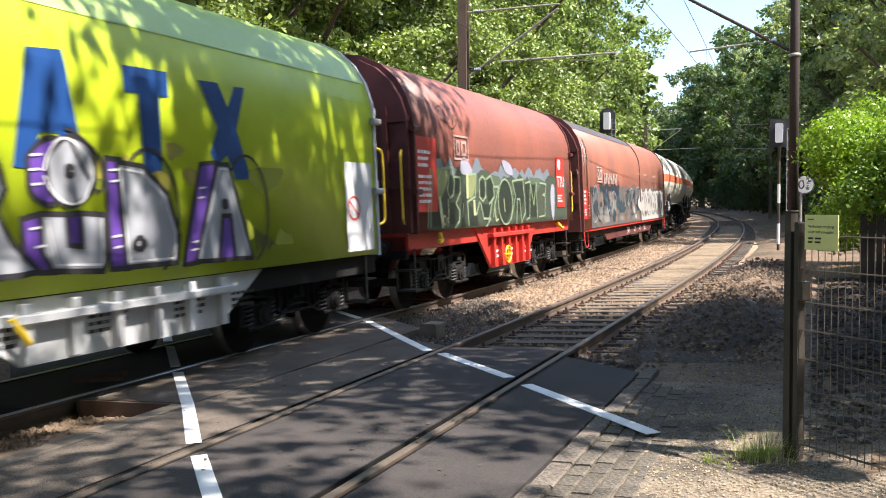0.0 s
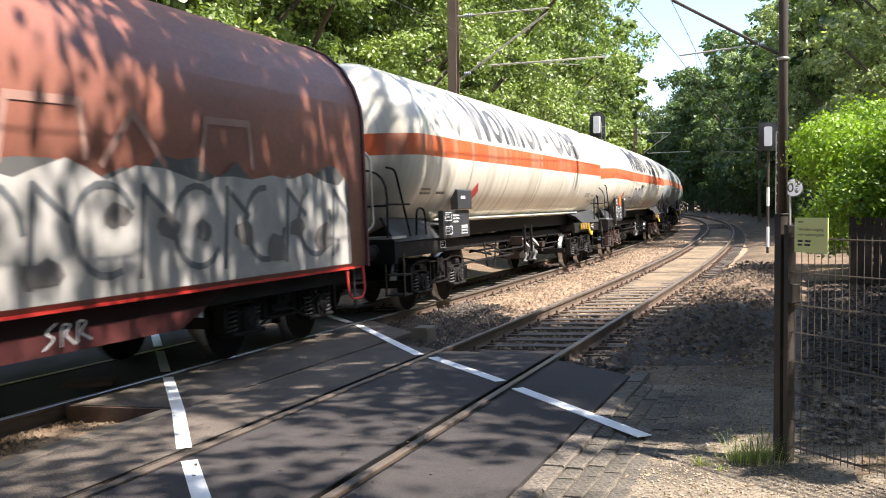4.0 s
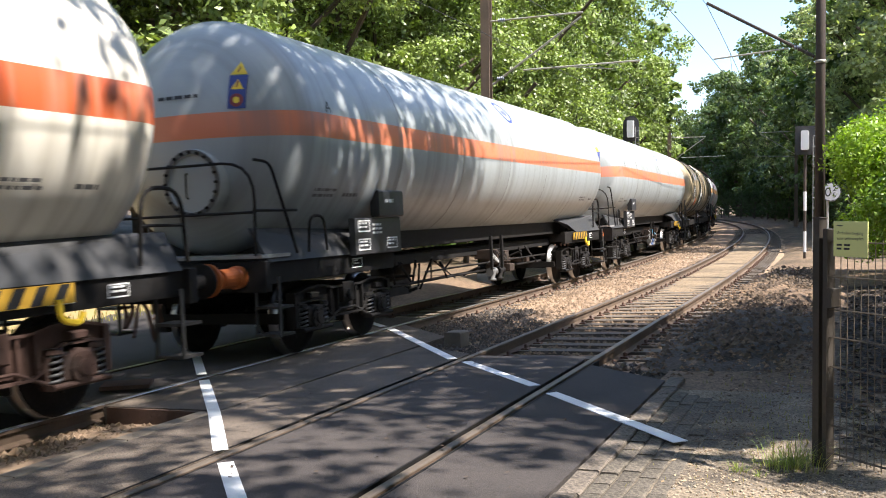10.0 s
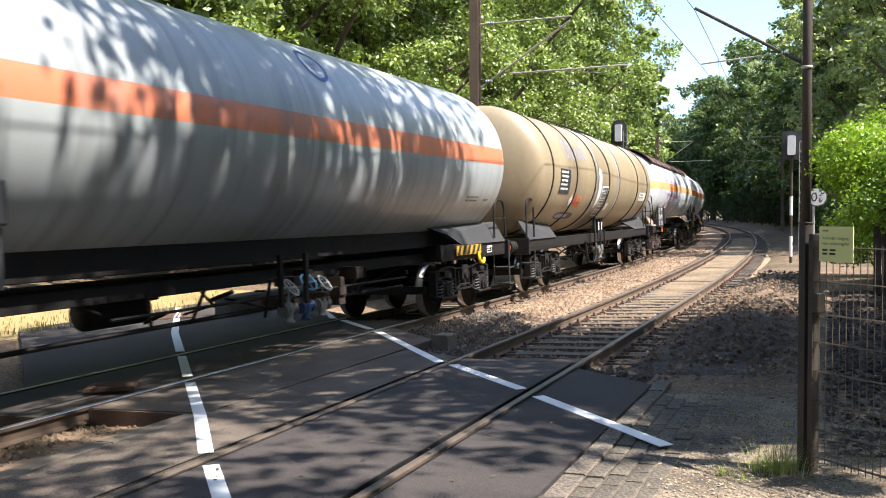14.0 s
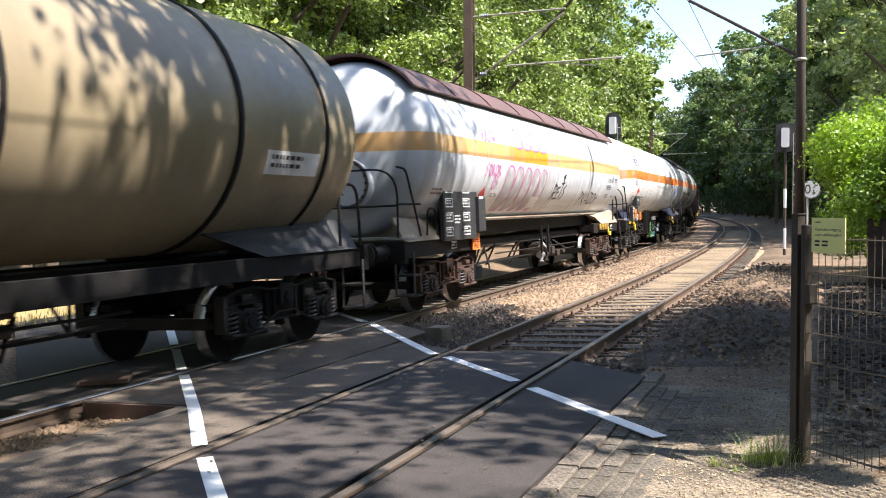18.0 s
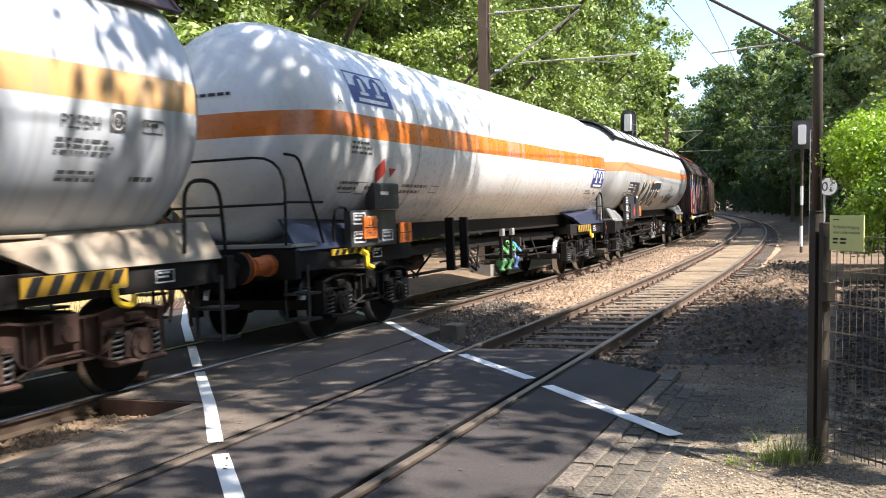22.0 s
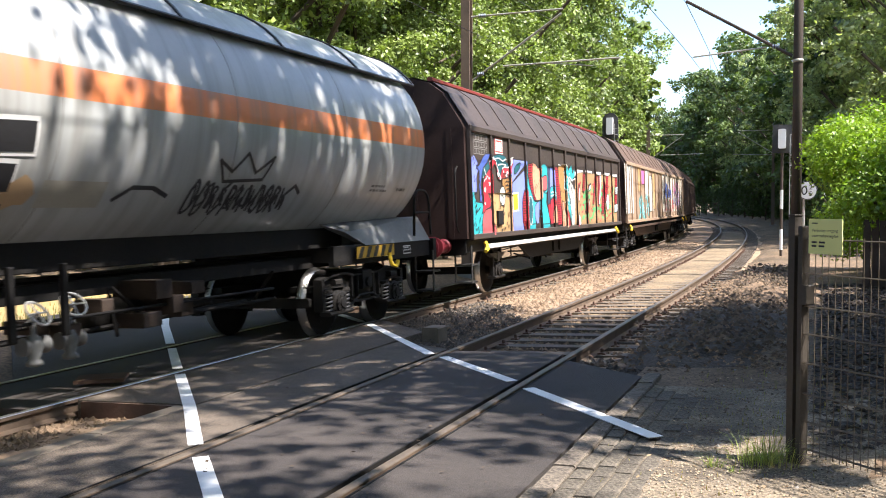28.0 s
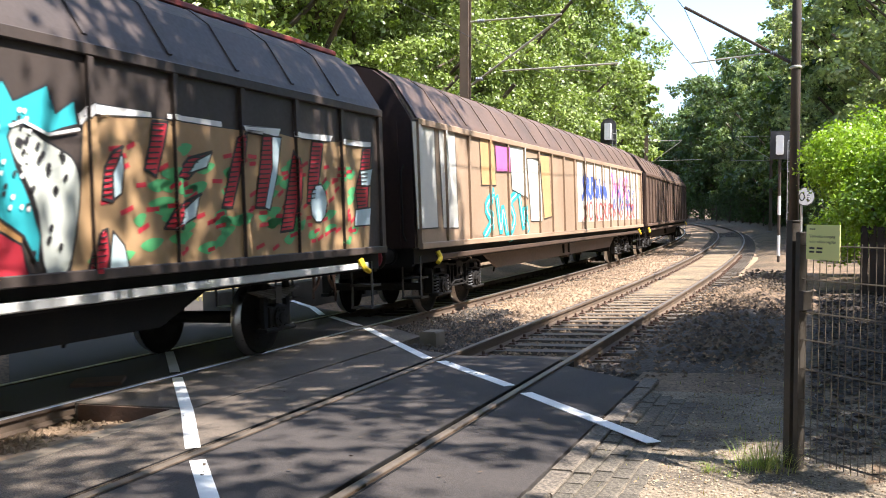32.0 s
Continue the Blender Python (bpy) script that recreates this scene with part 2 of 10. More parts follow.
dull_rail = material("dull_rail_head", (0.15, 0.12, 0.092), (0.085, 0.068, 0.053), rough=0.5, metal=0.35, grain=40, stain=2, mix=0.5, bump=0.05)
verge_mat = material("dirty_gravel", (0.165, 0.108, 0.064), (0.055, 0.037, 0.024), rough=0.95, grain=35, stain=1.2, mix=0.7, bump=0.6, island=0.45, speck=42)
sleeper_mat = material("weathered_sleeper", (0.12, 0.098, 0.076), (0.06, 0.049, 0.039), rough=0.92, grain=25, stain=3, mix=0.7, bump=0.5, island=0.2)
leaf_a = material("broad_leaves", (0.222, 0.285, 0.08), (0.098, 0.142, 0.043), rough=0.42, grain=3, stain=0.25, mix=0.85, bump=0, translucent=0.28, island=0.55)
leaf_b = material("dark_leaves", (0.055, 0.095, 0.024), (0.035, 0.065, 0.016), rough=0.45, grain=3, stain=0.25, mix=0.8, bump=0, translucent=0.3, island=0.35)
leaf_c = material("hedge_leaves", (0.21, 0.31, 0.03), (0.125, 0.215, 0.02), rough=0.4, grain=3, stain=0.5, mix=0.7, bump=0, translucent=0.4, island=0.3)
leaf_d = material("willow_leaves", (0.33, 0.37, 0.21), (0.19, 0.23, 0.12), rough=0.45, grain=3, stain=0.3, mix=0.8, bump=0, translucent=0.45, island=0.45)
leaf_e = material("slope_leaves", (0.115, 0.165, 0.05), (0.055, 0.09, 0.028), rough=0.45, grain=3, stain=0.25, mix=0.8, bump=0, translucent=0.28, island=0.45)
bark = material("bark", (0.10, 0.075, 0.055), (0.05, 0.04, 0.03), rough=0.95, grain=12, stain=4, mix=0.7, bump=0.8)
black_steel = material("black_underframe", (0.009, 0.0085, 0.0085), (0.018, 0.015, 0.0125), rough=0.75, gloss=0.25, grain=40, stain=2.2, mix=0.6, bump=0.15)
wheel_mat = material("wheel_steel", (0.016, 0.014, 0.013), (0.010, 0.009, 0.008), rough=0.85, gloss=0.2, grain=40, stain=4, mix=0.6)
tread_mat = material("polished_tread", (0.42, 0.41, 0.40), (0.30, 0.29, 0.28), rough=0.3, metal=1.0, mix=0.3, bump=0)
rust = material("rusty_steel", (0.11, 0.06, 0.04), (0.055, 0.036, 0.027), rough=0.85, grain=30, stain=3, mix=0.7)
grey_steel = material("galvanised_steel", (0.42, 0.42, 0.41), (0.28, 0.28, 0.27), rough=0.5, metal=0.5, grain=50, stain=3, mix=0.5, bump=0.05)

# ---- the line of the track: s metres along, o metres to its side ----
TILT, TO_FAR = 0.03669, -3.96457


def bend(s):
    return 0.00026 * s - 0.002253 * max(s - 10.0, 0.0)


STEP = 0.5
LINE = {0: (0.0, 0.0)}
for sign, count in ((1, 700), (-1, 520)):
    x = y = 0.0
    for i in range(count):
        h = bend(sign * (i + 0.5) * STEP)
        x, y = x + sign * math.sin(h) * STEP, y + sign * math.cos(h) * STEP
        LINE[sign * (i + 1)] = (x, y)


def spot(s, o, z=0.0):
    """The place s along and o beside the near track, z above its tilted rail plane."""
    i = math.floor(s / STEP)
    f = s / STEP - i
    (ax, ay), (bx, by) = LINE[i], LINE[i + 1]
    h = bend(s)
    return Vector((ax + (bx - ax) * f + o * math.cos(h), ay + (by - ay) * f - o * math.sin(h), z + TILT * o))


def along(s, o, z=0.0):
    """The pose of a thing that stands on the line and faces along it, tilted with it."""
    return Matrix.Translation(spot(s, o, z)) @ pose(0, 0, 0, 0, 0, -math.degrees(bend(s))) @ pose(0, 0, 0, 0, -math.degrees(math.atan(TILT)), 0)


def strip(sec, ss, closed=True):
    """A section [(o, z)] drawn along the line through the given s."""
    g = Geo()
    n = len(sec)
    v = [spot(s, o, z) for s in ss for o, z in sec]
    f = []
    for j in range(len(ss) - 1):
        for i in range(n if closed else n - 1):
            k = (i + 1) % n
            f.append((j * n + k, (j + 1) * n + k, (j + 1) * n + i, j * n + i))
    if closed:
        f += [tuple(range(n)), tuple((len(ss) - 1) * n + i for i in range(n - 1, -1, -1))]
    return g.add(v, f)


def steps(a, b, d):
    n = max(1, round((b - a) / d))
    return [a + (b - a) * i / n for i in range(n + 1)]


# ---- ground ----
def lay_ground():
    def axis(lo, hi, fine, far):
        out, a, d = steps(lo, hi, fine), hi, fine
        while a < far:
            d *= 1.35
            a += d
            out.append(a)
        a, d = lo, fine
        while a > -far:
            d *= 1.35
            a -= d
            out.insert(0, a)
        return np.array(out)
    xs, ys = axis(-14, 9, 0.5, 1600), axis(-12, 60, 0.75, 1600)
    keys = sorted(LINE)
    lx, ly = np.array([LINE[k][0] for k in keys]), np.array([LINE[k][1] for k in keys])
    lh = np.array([bend(k * STEP) for k in keys])
    verts, faces = [], []
    for y in ys:
        dist = (xs[:, None] - lx[None]) ** 2 + (y - ly[None]) ** 2
        i = dist.argmin(1)
        o = (xs - lx[i]) * np.cos(lh[i]) - (y - ly[i]) * np.sin(lh[i])
        inner = np.interp(o, [-7.6, -6.6, -2.0, 1.3, 1.65], [-0.10, -0.36, -0.36, -0.34, -0.05])
        base = TILT * np.clip(o, -10, 5) + inner + np.interp(o, [-60, -14, 30, 90], [4.0, 0, 0, 5.0])
        for x, z, oo in zip(xs, base, o):
            r = noise.noise(Vector((x * 0.7, y * 0.7, 0))) * 0.04 + noise.noise(Vector((x * 0.09, y * 0.09, 3))) * (0.25 if oo < -12 or oo > 8 else 0.02)
            verts.append((x, y, float(z) + r))
    n = len(xs)
    for j in range(len(ys) - 1):
        for i in range(n - 1):
            faces.append((j * n + i, j * n + i + 1, (j + 1) * n + i + 1, (j + 1) * n + i))
    ob = part("ground", Geo().add(verts, faces), soil, smooth=True)
    tagged(ob, "brown bare soil and leaf litter beside the railway", "ground", kind="structure")


lay_ground()


# ---- tracks ----
def lay_track(name, centre, s0, s1, sleepers_from, label, top):
    track = new(name)
    tagged(track, label, "railway track", kind="structure")
    ss = steps(s0, 12, 3) + steps(14, s1, 2)
    foot = [(-0.07, -0.159), (0.07, -0.159), (0.07, -0.148), (0.012, -0.125), (0.009, -0.05), (0.034, -0.036), (0.036, -0.006), (-0.036, -0.006), (-0.034, -0.036), (-0.009, -0.05), (-0.012, -0.125), (-0.07, -0.148)]
    head = [(-0.034, -0.0055), (0.034, -0.0055), (0.03, 0.001), (0.018, 0.004), (-0.018, 0.004), (-0.03, 0.001)]
    for side in (-0.752, 0.752):
        rail = part("rail", strip([(centre + side + o, z) for o, z in foot], ss), rail_side, track, "rust-brown steel rail")
        part("running_surface", strip([(centre + side + o, z) for o, z in head], ss), top, rail, "worn top of the rail")
    slab = Geo()
    slab.sweep([(-1.3, -0.16), (1.3, -0.16), (1.3, 0.0), (1.27, 0.012), (-1.27, 0.012), (-1.3, 0.0)], [-0.125, 0.125])
    me = slab.mesh("sleeper", sleeper_mat)
    clip = Geo()
    for side in (-0.752, 0.752):
        for k in (-0.13, 0.13):
            clip.box(side + k - 0.05, side + k + 0.05, -0.06, 0.06, 0.0, 0.035, 0.012)
            clip.lathe([(0.022, 0.03), (0.022, 0.075), (0.012, 0.085)], 6, "z", (side + k, 0, 0))
    cm = clip.mesh("rail_clip", rust)
    s = sleepers_from
    rng = random.Random(4)
    while s < 75:
        ob = part("sleeper", me, None, track, at=along(s + rng.uniform(-0.03, 0.03), centre + rng.uniform(-0.02, 0.02), -0.168) @ pose(0, 0, 0, 0, 0, rng.uniform(-1.0, 1.0)))
        if s < 32:
            part("rail_fastening", cm, None, ob)
        s += 0.6
    return track


track_near = lay_track("near_track", 0.0, -60, 240, 3.55, "rusty single railway track with weathered sleepers, unused", dull_rail)
track_far = lay_track("far_track", TO_FAR, -220, 300, 7.6, "railway track with worn bright rails under the freight train", rail_top)


def lay_ballast():
    g = Geo()
    rng = random.Random(5)
    os_ = [-6.6, -6.0, -5.3, -4.6, -3.96, -3.3, -2.8, -2.4, -2.0, -1.6, -1.2, -0.75, -0.35, 0, 0.35, 0.75, 1.2, 1.5, 1.75]
    hs = [-0.36, -0.30, -0.18, -0.19, -0.20, -0.19, -0.17, -0.14, -0.12, -0.13, -0.18, -0.19, -0.20, -0.20, -0.20, -0.19, -0.19, -0.22, -0.34]
    ss = steps(-60, -6, 3) + steps(-5, 34, 0.35) + steps(36, 240, 3)
    v = [spot(s, o, h + rng.uniform(-0.018, 0.018)) for s in ss for o, h in zip(os_, hs)]
    n = len(os_)
    f = [(j * n + i, j * n + i + 1, (j + 1) * n + i + 1, (j + 1) * n + i) for j in range(len(ss) - 1) for i in range(n - 1)]
    bed = part("ballast", g.add(v, f), ballast_mat, smooth=True)
    tagged(bed, "brown-grey ballast bed of both tracks", "ballast", kind="structure")


lay_ballast()


def lay_sand():
    """Blown sand and straw that bury the sleepers of the unused track further along."""
    ss, os_ = steps(8.6, 60, 0.3), steps(-0.68, 0.68, 0.136)
    v = []
    for s in ss:
        for o in os_:
            k = min(1.0, max(0.0, (s - 10.0) / 7.0))
            dip = 0.035 * noise.noise(Vector((s * 0.8, o * 1.6, 2.0))) * (1.1 - 0.75 * k) + 0.012 * noise.noise(Vector((s * 3, o * 5, 7.0)))
            v.append(spot(s, o, -0.187 + 0.042 * k + dip - 0.02 * (abs(o) / 0.68) ** 4))
    n = len(os_)
    f = [(j * n + i, j * n + i + 1, (j + 1) * n + i + 1, (j + 1) * n + i) for j in range(len(ss) - 1) for i in range(n - 1)]
    tagged(part("sand_fill", Geo().add(v, f), material("sandy_straw", (0.20, 0.148, 0.09), (0.10, 0.075, 0.048), rough=0.95, grain=40, stain=1.0, mix=0.8, bump=0.6, speck=35), smooth=True), "pale sand and dry straw between the rails of the unused track", "ground", kind="structure")


lay_sand()


def stones(name, count, where, size, mat, label, seed):
    """Loose stones as one sheet of stuff; where(rng) gives a place."""
    rng = random.Random(seed)
    v, f = [], []
    for _ in range(count):
        c = where(rng)
        r = size * rng.uniform(0.5, 1.4)
        a = rng.uniform(0, 6.28)
        pts = [(r, 0, 0), (0, r * rng.uniform(0.6, 1), 0), (-r * rng.uniform(0.6, 1), 0, 0), (0, -r, 0), (r * rng.uniform(-0.3, 0.3), 0, r * rng.uniform(0.5, 0.9))]
        n = len(v)
        tl = rng.uniform(-0.35, 0.35)
        for x, y, z in pts:
            X, Y = x * math.cos(a) - y * math.sin(a), x * math.sin(a) + y * math.cos(a)
            v.append((c[0] + X, c[1] + Y, c[2] + z + X * tl))
        f += [(n, n + 1, n + 4), (n + 1, n + 2, n + 4), (n + 2, n + 3, n + 4), (n + 3, n, n + 4)]
    ob = part(name, Geo().add(v, f), mat)
    return tagged(ob, label, "gravel", kind="stuff")


def bed_height(o):
    return float(np.interp(o, [-6.6, -6.0, -5.3, -3.3, -2.8, -2.4, -2.0, -1.6, -1.2, -0.75, 0.75, 1.2, 1.5, 1.75, 2.3], [-0.36, -0.30, -0.18, -0.19, -0.17, -0.14, -0.12, -0.13, -0.18, -0.19, -0.19, -0.19, -0.20, -0.06, -0.06]))


def between_tracks(rng):
    s, o = 3.5 + 38 * rng.random() ** 1.7, rng.uniform(-3.1, -0.9)
    if s < 5.2 and o > -3.0:
        s += 2
    return spot(s, o, bed_height(o) + rng.uniform(-0.02, 0.015))


stones("ballast_stones", 9000, between_tracks, 0.045, ballast_mat, "loose brown ballast stones between the two tracks", 11)
stones("ballast_stones", 2500, lambda r: spot(r.uniform(3.4, 22), r.uniform(-0.6, 0.6), -0.185), 0.04, ballast_mat, "ballast stones between the sleepers", 12)
stones("ballast_stones", 1500, lambda r: spot(r.uniform(-4.5, -0.4), r.uniform(-3.1, -1.95), bed_height(-2.4) - 0.03), 0.045, ballast_mat, "ballast stones in a pocket beside the crossing", 13)


# ---- the crossing ----
def slab(name, corners, top, mat, label, thick=0.22, kind="structure", category="road"):
    """A flat slab whose corners are given as (s, o)."""
    n = len(corners)
    t = [spot(s, o, top) for s, o in corners]
    v = t + [p - Vector((0, 0, thick)) for p in t]
    f = [tuple(range(n - 1, -1, -1)), tuple(range(n, 2 * n))] + [(i, (i + 1) % n, (i + 1) % n + n, i + n) for i in range(n)]
    ob = part(name, Geo().add(v, f), mat)
    return tagged(ob, label, category, kind=kind)


slab("road", [(-12, -0.67), (3.15, -0.67), (3.05, 0.66), (-12, 0.66)], 0.0, asphalt, "dark asphalt infill between the rails of the near track")
slab("road", [(-12, 0.83), (2.6, 0.83), (1.75, 1.76), (-12, 1.76)], -0.002, asphalt, "dark asphalt of the level crossing beside the rail")
slab("road", [(-12, -1.80), (-0.3, -1.80), (3.9, -1.75), (3.3, -0.835), (-12, -0.835)], -0.003, asphalt_old, "greyish asphalt of the crossing between the tracks")
slab("road", [(-0.35, -3.12), (6.3, -3.12), (4.9, -1.83), (-0.3, -1.83)], -0.006, asphalt_old, "worn asphalt strip between the two tracks")
slab("road", [(-0.8, -4.64), (7.4, -4.64), (7.4, -3.29), (-0.8, -3.29)], -0.01, asphalt, "dark infill between the rails of the far track")
slab("road", [(0.5, -4.80), (8.2, -4.80), (10.5, -7.5), (14.5, -11.5), (9.0, -14), (4.0, -8.5)], -0.012, asphalt, "asphalt path on the far side of the railway")


def paint_line(name, pts, width):
    """A painted line through points (s, o)."""
    g = Geo()
    for (a, b) in zip(pts, pts[1:]):
        p, q = Vector(a), Vector(b)
        d = (q - p).normalized()
        w = Vector((-d.y, d.x)) * width / 2
        c = [p - w, q - w, q + w, p + w]
        g.add([spot(k.x, k.y, 0.004) for k in c] + [spot(k.x, k.y, -0.001) for k in c], [(3, 2, 1, 0), (0, 1, 5, 4), (1, 2, 6, 5), (2, 3, 7, 6), (3, 0, 4, 7)])
    ob = part(name, g, line_paint)
    return tagged(ob, "white painted edge line across the level crossing", "road marking", kind="structure")


paint_line("road_marking", [(-4.3, 1.4), (-2.76, 0.11), (-1.93, -0.59)], 0.11)
paint_line("road_marking", [(-1.63, -0.85), (-0.45, -1.78), (1.08, -3.05)], 0.11)
paint_line("road_marking", [(1.42, -3.34), (2.88, -4.55)], 0.11)
paint_line("road_marking", [(3.3, -4.9), (5.36, -6.61), (9.9, -10.1)], 0.12)
paint_line("road_marking", [(-0.69, 2.29), (-0.35, 2.0), (0.95, 0.88)], 0.115)
paint_line("road_marking", [(1.28, 0.62), (2.66, -0.63)], 0.115)
paint_line("road_marking", [(2.84, -0.87), (5.73, -3.1)], 0.115)
paint_line("road_marking", [(6.0, -3.35), (7.3, -4.55)], 0.115)
paint_line("road_marking", [(7.6, -4.9), (9.0, -5.9), (13, -9.5)], 0.115)

slab("pavement", [(-7, 1.77), (1.45, 1.77), (1.45, 4.6), (-1.2, 5.2), (-9, 5.2)], -0.03, paving, "sandy pavement of small grey stones beside the crossing", category="pavement")


# ---- trees ----
def leaf_cloud(name, blobs, count, size, mat, seed, airy=0.0, upper=0.0):
    """Leaves scattered through the outer part of overlapping blobs (x, y, z, r)."""
    rng = np.random.RandomState(seed)
    w = np.array([b[3] ** 2 for b in blobs])
    pick = rng.choice(len(blobs), count, p=w / w.sum())
    b = np.array(blobs)[pick]
    d = rng.normal(size=(count, 3))
    d /= np.linalg.norm(d, axis=1)[:, None]
    d[:, 2] = np.where(rng.rand(count) < upper, np.abs(d[:, 2]), d[:, 2])
    rad = b[:, 3] * (0.55 + 0.5 * rng.rand(count)) * (0.85 + 0.3 * rng.rand(count))
    if airy > 0:
        rad = b[:, 3] * (1 + airy) * rng.rand(count) ** 0.45
    c = b[:, :3] + d * rad[:, None] * np.array((1, 1, 0.85))
    nrm = d * 0.7 + rng.normal(size=(count, 3)) * 0.6 + np.array((0, 0, 0.4))
    nrm /= np.linalg.norm(nrm, axis=1)[:, None]
    t = np.cross(nrm, rng.normal(size=(count, 3)))
    t /= np.linalg.norm(t, axis=1)[:, None]
    u = np.cross(nrm, t)
    sz = size * (0.6 + 0.8 * rng.rand(count))[:, None]
    co = np.empty((count, 4, 3))
    co[:, 0], co[:, 1], co[:, 2], co[:, 3] = c - t * sz, c + u * sz * 0.62 - nrm * sz * 0.15, c + t * sz * 1.1, c - u * sz * 0.62 - nrm * sz * 0.15
    me = bpy.data.meshes.new(name)
    me.vertices.add(count * 4)
    me.vertices.foreach_set("co", co.ravel())
    me.loops.add(count * 4)
    me.loops.foreach_set("vertex_index", np.arange(count * 4, dtype=np.int32))
    me.polygons.add(count)
    me.polygons.foreach_set("loop_start", np.arange(0, count * 4, 4, dtype=np.int32))
    me.materials.append(mat)
    me.update(calc_edges=True)
    return me


def grow_tree(name, height, spread, leaves, size, mat, seed, label, low=0.25, airy=0.0, clump=1.0, tufts=0):
    """A tree: tapered trunk, limbs and a crown of many leaves. It stands at the origin."""
    rng = random.Random(seed)
    tree = new(name)
    tagged(tree, label, "tree")
    g = Geo()
    top = Vector((rng.uniform(-0.5, 0.5), rng.uniform(-0.5, 0.5), height * 0.85))
    line = [top * (i / 6) + Vector((rng.uniform(-0.15, 0.15), rng.uniform(-0.15, 0.15), 0)) * (i > 0) for i in range(7)]
    line[0].z = -0.3
    base_r = height * 0.016 + 0.05
    for i in range(6):
        g.lathe([(base_r * (1 - i / 7), 0), (base_r * (1 - (i + 1) / 7), 1)], 8, "z")
        n = len(g.v) - 16
        for k in range(16):
            x, y, z = g.v[n + k]
            p = line[i] * (1 - z) + line[i + 1] * z
            g.v[n + k] = (p.x + x, p.y + y, p.z)
    blobs = []
    for i in range(rng.randint(15, 19)):
        h = height * (low + (0.96 - low) * (i + rng.random()) / 18)
        k = (h / height - low) / (1 - low)
        reach = spread * (0.55 + 0.75 * math.sin(math.pi * min(max(0.18 + 0.75 * k, 0), 1))) * rng.uniform(0.5, 0.85)
        a = i * 2.4 + rng.uniform(-0.4, 0.4)
        tip = Vector((math.cos(a) * reach, math.sin(a) * reach, min(h + reach * 0.25, height * 0.95)))
        foot = top * (max(h - reach * 0.5, 0.4) / top.z)
        mid = (tip + foot) / 2 + Vector((0, 0, -0.12 * reach))
        g.tube([foot, mid, tip], 0.03 + 0.0035 * height * (1 - k), 5)
        blobs.append((tip.x, tip.y, tip.z, spread * rng.uniform(0.26, 0.44) * clump))
        blobs.append((mid.x * 1.1, mid.y * 1.1, mid.z + 0.3, spread * rng.uniform(0.16, 0.28) * clump))
    if tufts:                                         # leaves gather in many small tufts
        fine = []
        for x, y, z, r in blobs:
            for _ in range(tufts):
                d = Vector((rng.gauss(0, 1), rng.gauss(0, 1), rng.gauss(0.15, 1))).normalized() * r * rng.uniform(0.55, 1.0)
                fine.append((x + d.x, y + d.y, z + d.z * 0.85, r * rng.uniform(0.22, 0.44)))
        blobs = fine
    part("trunk", g, bark, tree)
    part("crown", leaf_cloud("crown", blobs, leaves, size, mat, seed, airy, 0.6 if tufts else 0.0), None, tree)
    return tree


def lift(s, o):
    return float(np.interp(o, [-60, -14, 30, 90], [4.0, 0, 0, 5.0])) + TILT * (min(max(o, -10), 5) - o) - 0.08


kinds = [
    grow_tree("beech_tree", 15, 4.6, 7000, 0.24, leaf_a, 21, "tall broad-leaved tree in full green leaf", tufts=6),
    grow_tree("oak_tree", 17, 5.2, 7500, 0.25, leaf_a, 22, "tall spreading tree in full green leaf", 0.15, tufts=6),
    grow_tree("alder_tree", 13, 3.8, 6500, 0.22, leaf_b, 23, "dark green tree at the edge of the wood", 0.12),
    grow_tree("willow_tree", 15, 4.6, 17000, 0.115, leaf_d, 24, "grey-green willow with fine hanging leaves", 0.2, tufts=7),
    grow_tree("beech_tree", 16, 4.8, 62000, 0.06, leaf_a, 25, "tall leafy tree at the edge of the wood, sunlit", 0.1, tufts=14),
    grow_tree("ash_tree", 17, 4.6, 62000, 0.062, leaf_a, 26, "tall sunlit tree with fine green leaves", 0.12, tufts=14),
    grow_tree("beech_tree", 16, 4.8, 20000, 0.105, leaf_a, 27, "tall leafy tree in the wood", 0.1, tufts=9),
    grow_tree("ash_tree", 17, 4.6, 20000, 0.105, leaf_a, 28, "tall green tree in the wood", 0.12, tufts=9),
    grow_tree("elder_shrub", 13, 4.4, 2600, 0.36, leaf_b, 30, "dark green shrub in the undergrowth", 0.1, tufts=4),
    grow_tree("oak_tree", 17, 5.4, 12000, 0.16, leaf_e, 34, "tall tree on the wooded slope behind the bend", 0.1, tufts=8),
]


def stand(kind, s, o, turn, size=1.0):
    p = spot(s, o, lift(s, o))
    ob = copy_thing(kinds[kind], Matrix.Translation(p) @ pose(0, 0, 0, 0, 0, turn) @ Matrix.Diagonal((size, size, size, 1)))
    ob.scale = (size, size, size)
    return ob



# steel edges of the flangeways
for side in (-0.752, 0.752):
    for k in (-0.085, 0.085):
        tagged(part("flangeway_edge", strip([(side + k - 0.008, -0.12), (side + k + 0.008, -0.12), (side + k + 0.008, 0.002), (side + k - 0.008, 0.002)], steps(-12, 2.9, 1.5)), black_steel), "dark steel edge beside the rail in the crossing", "edge", kind="structure")

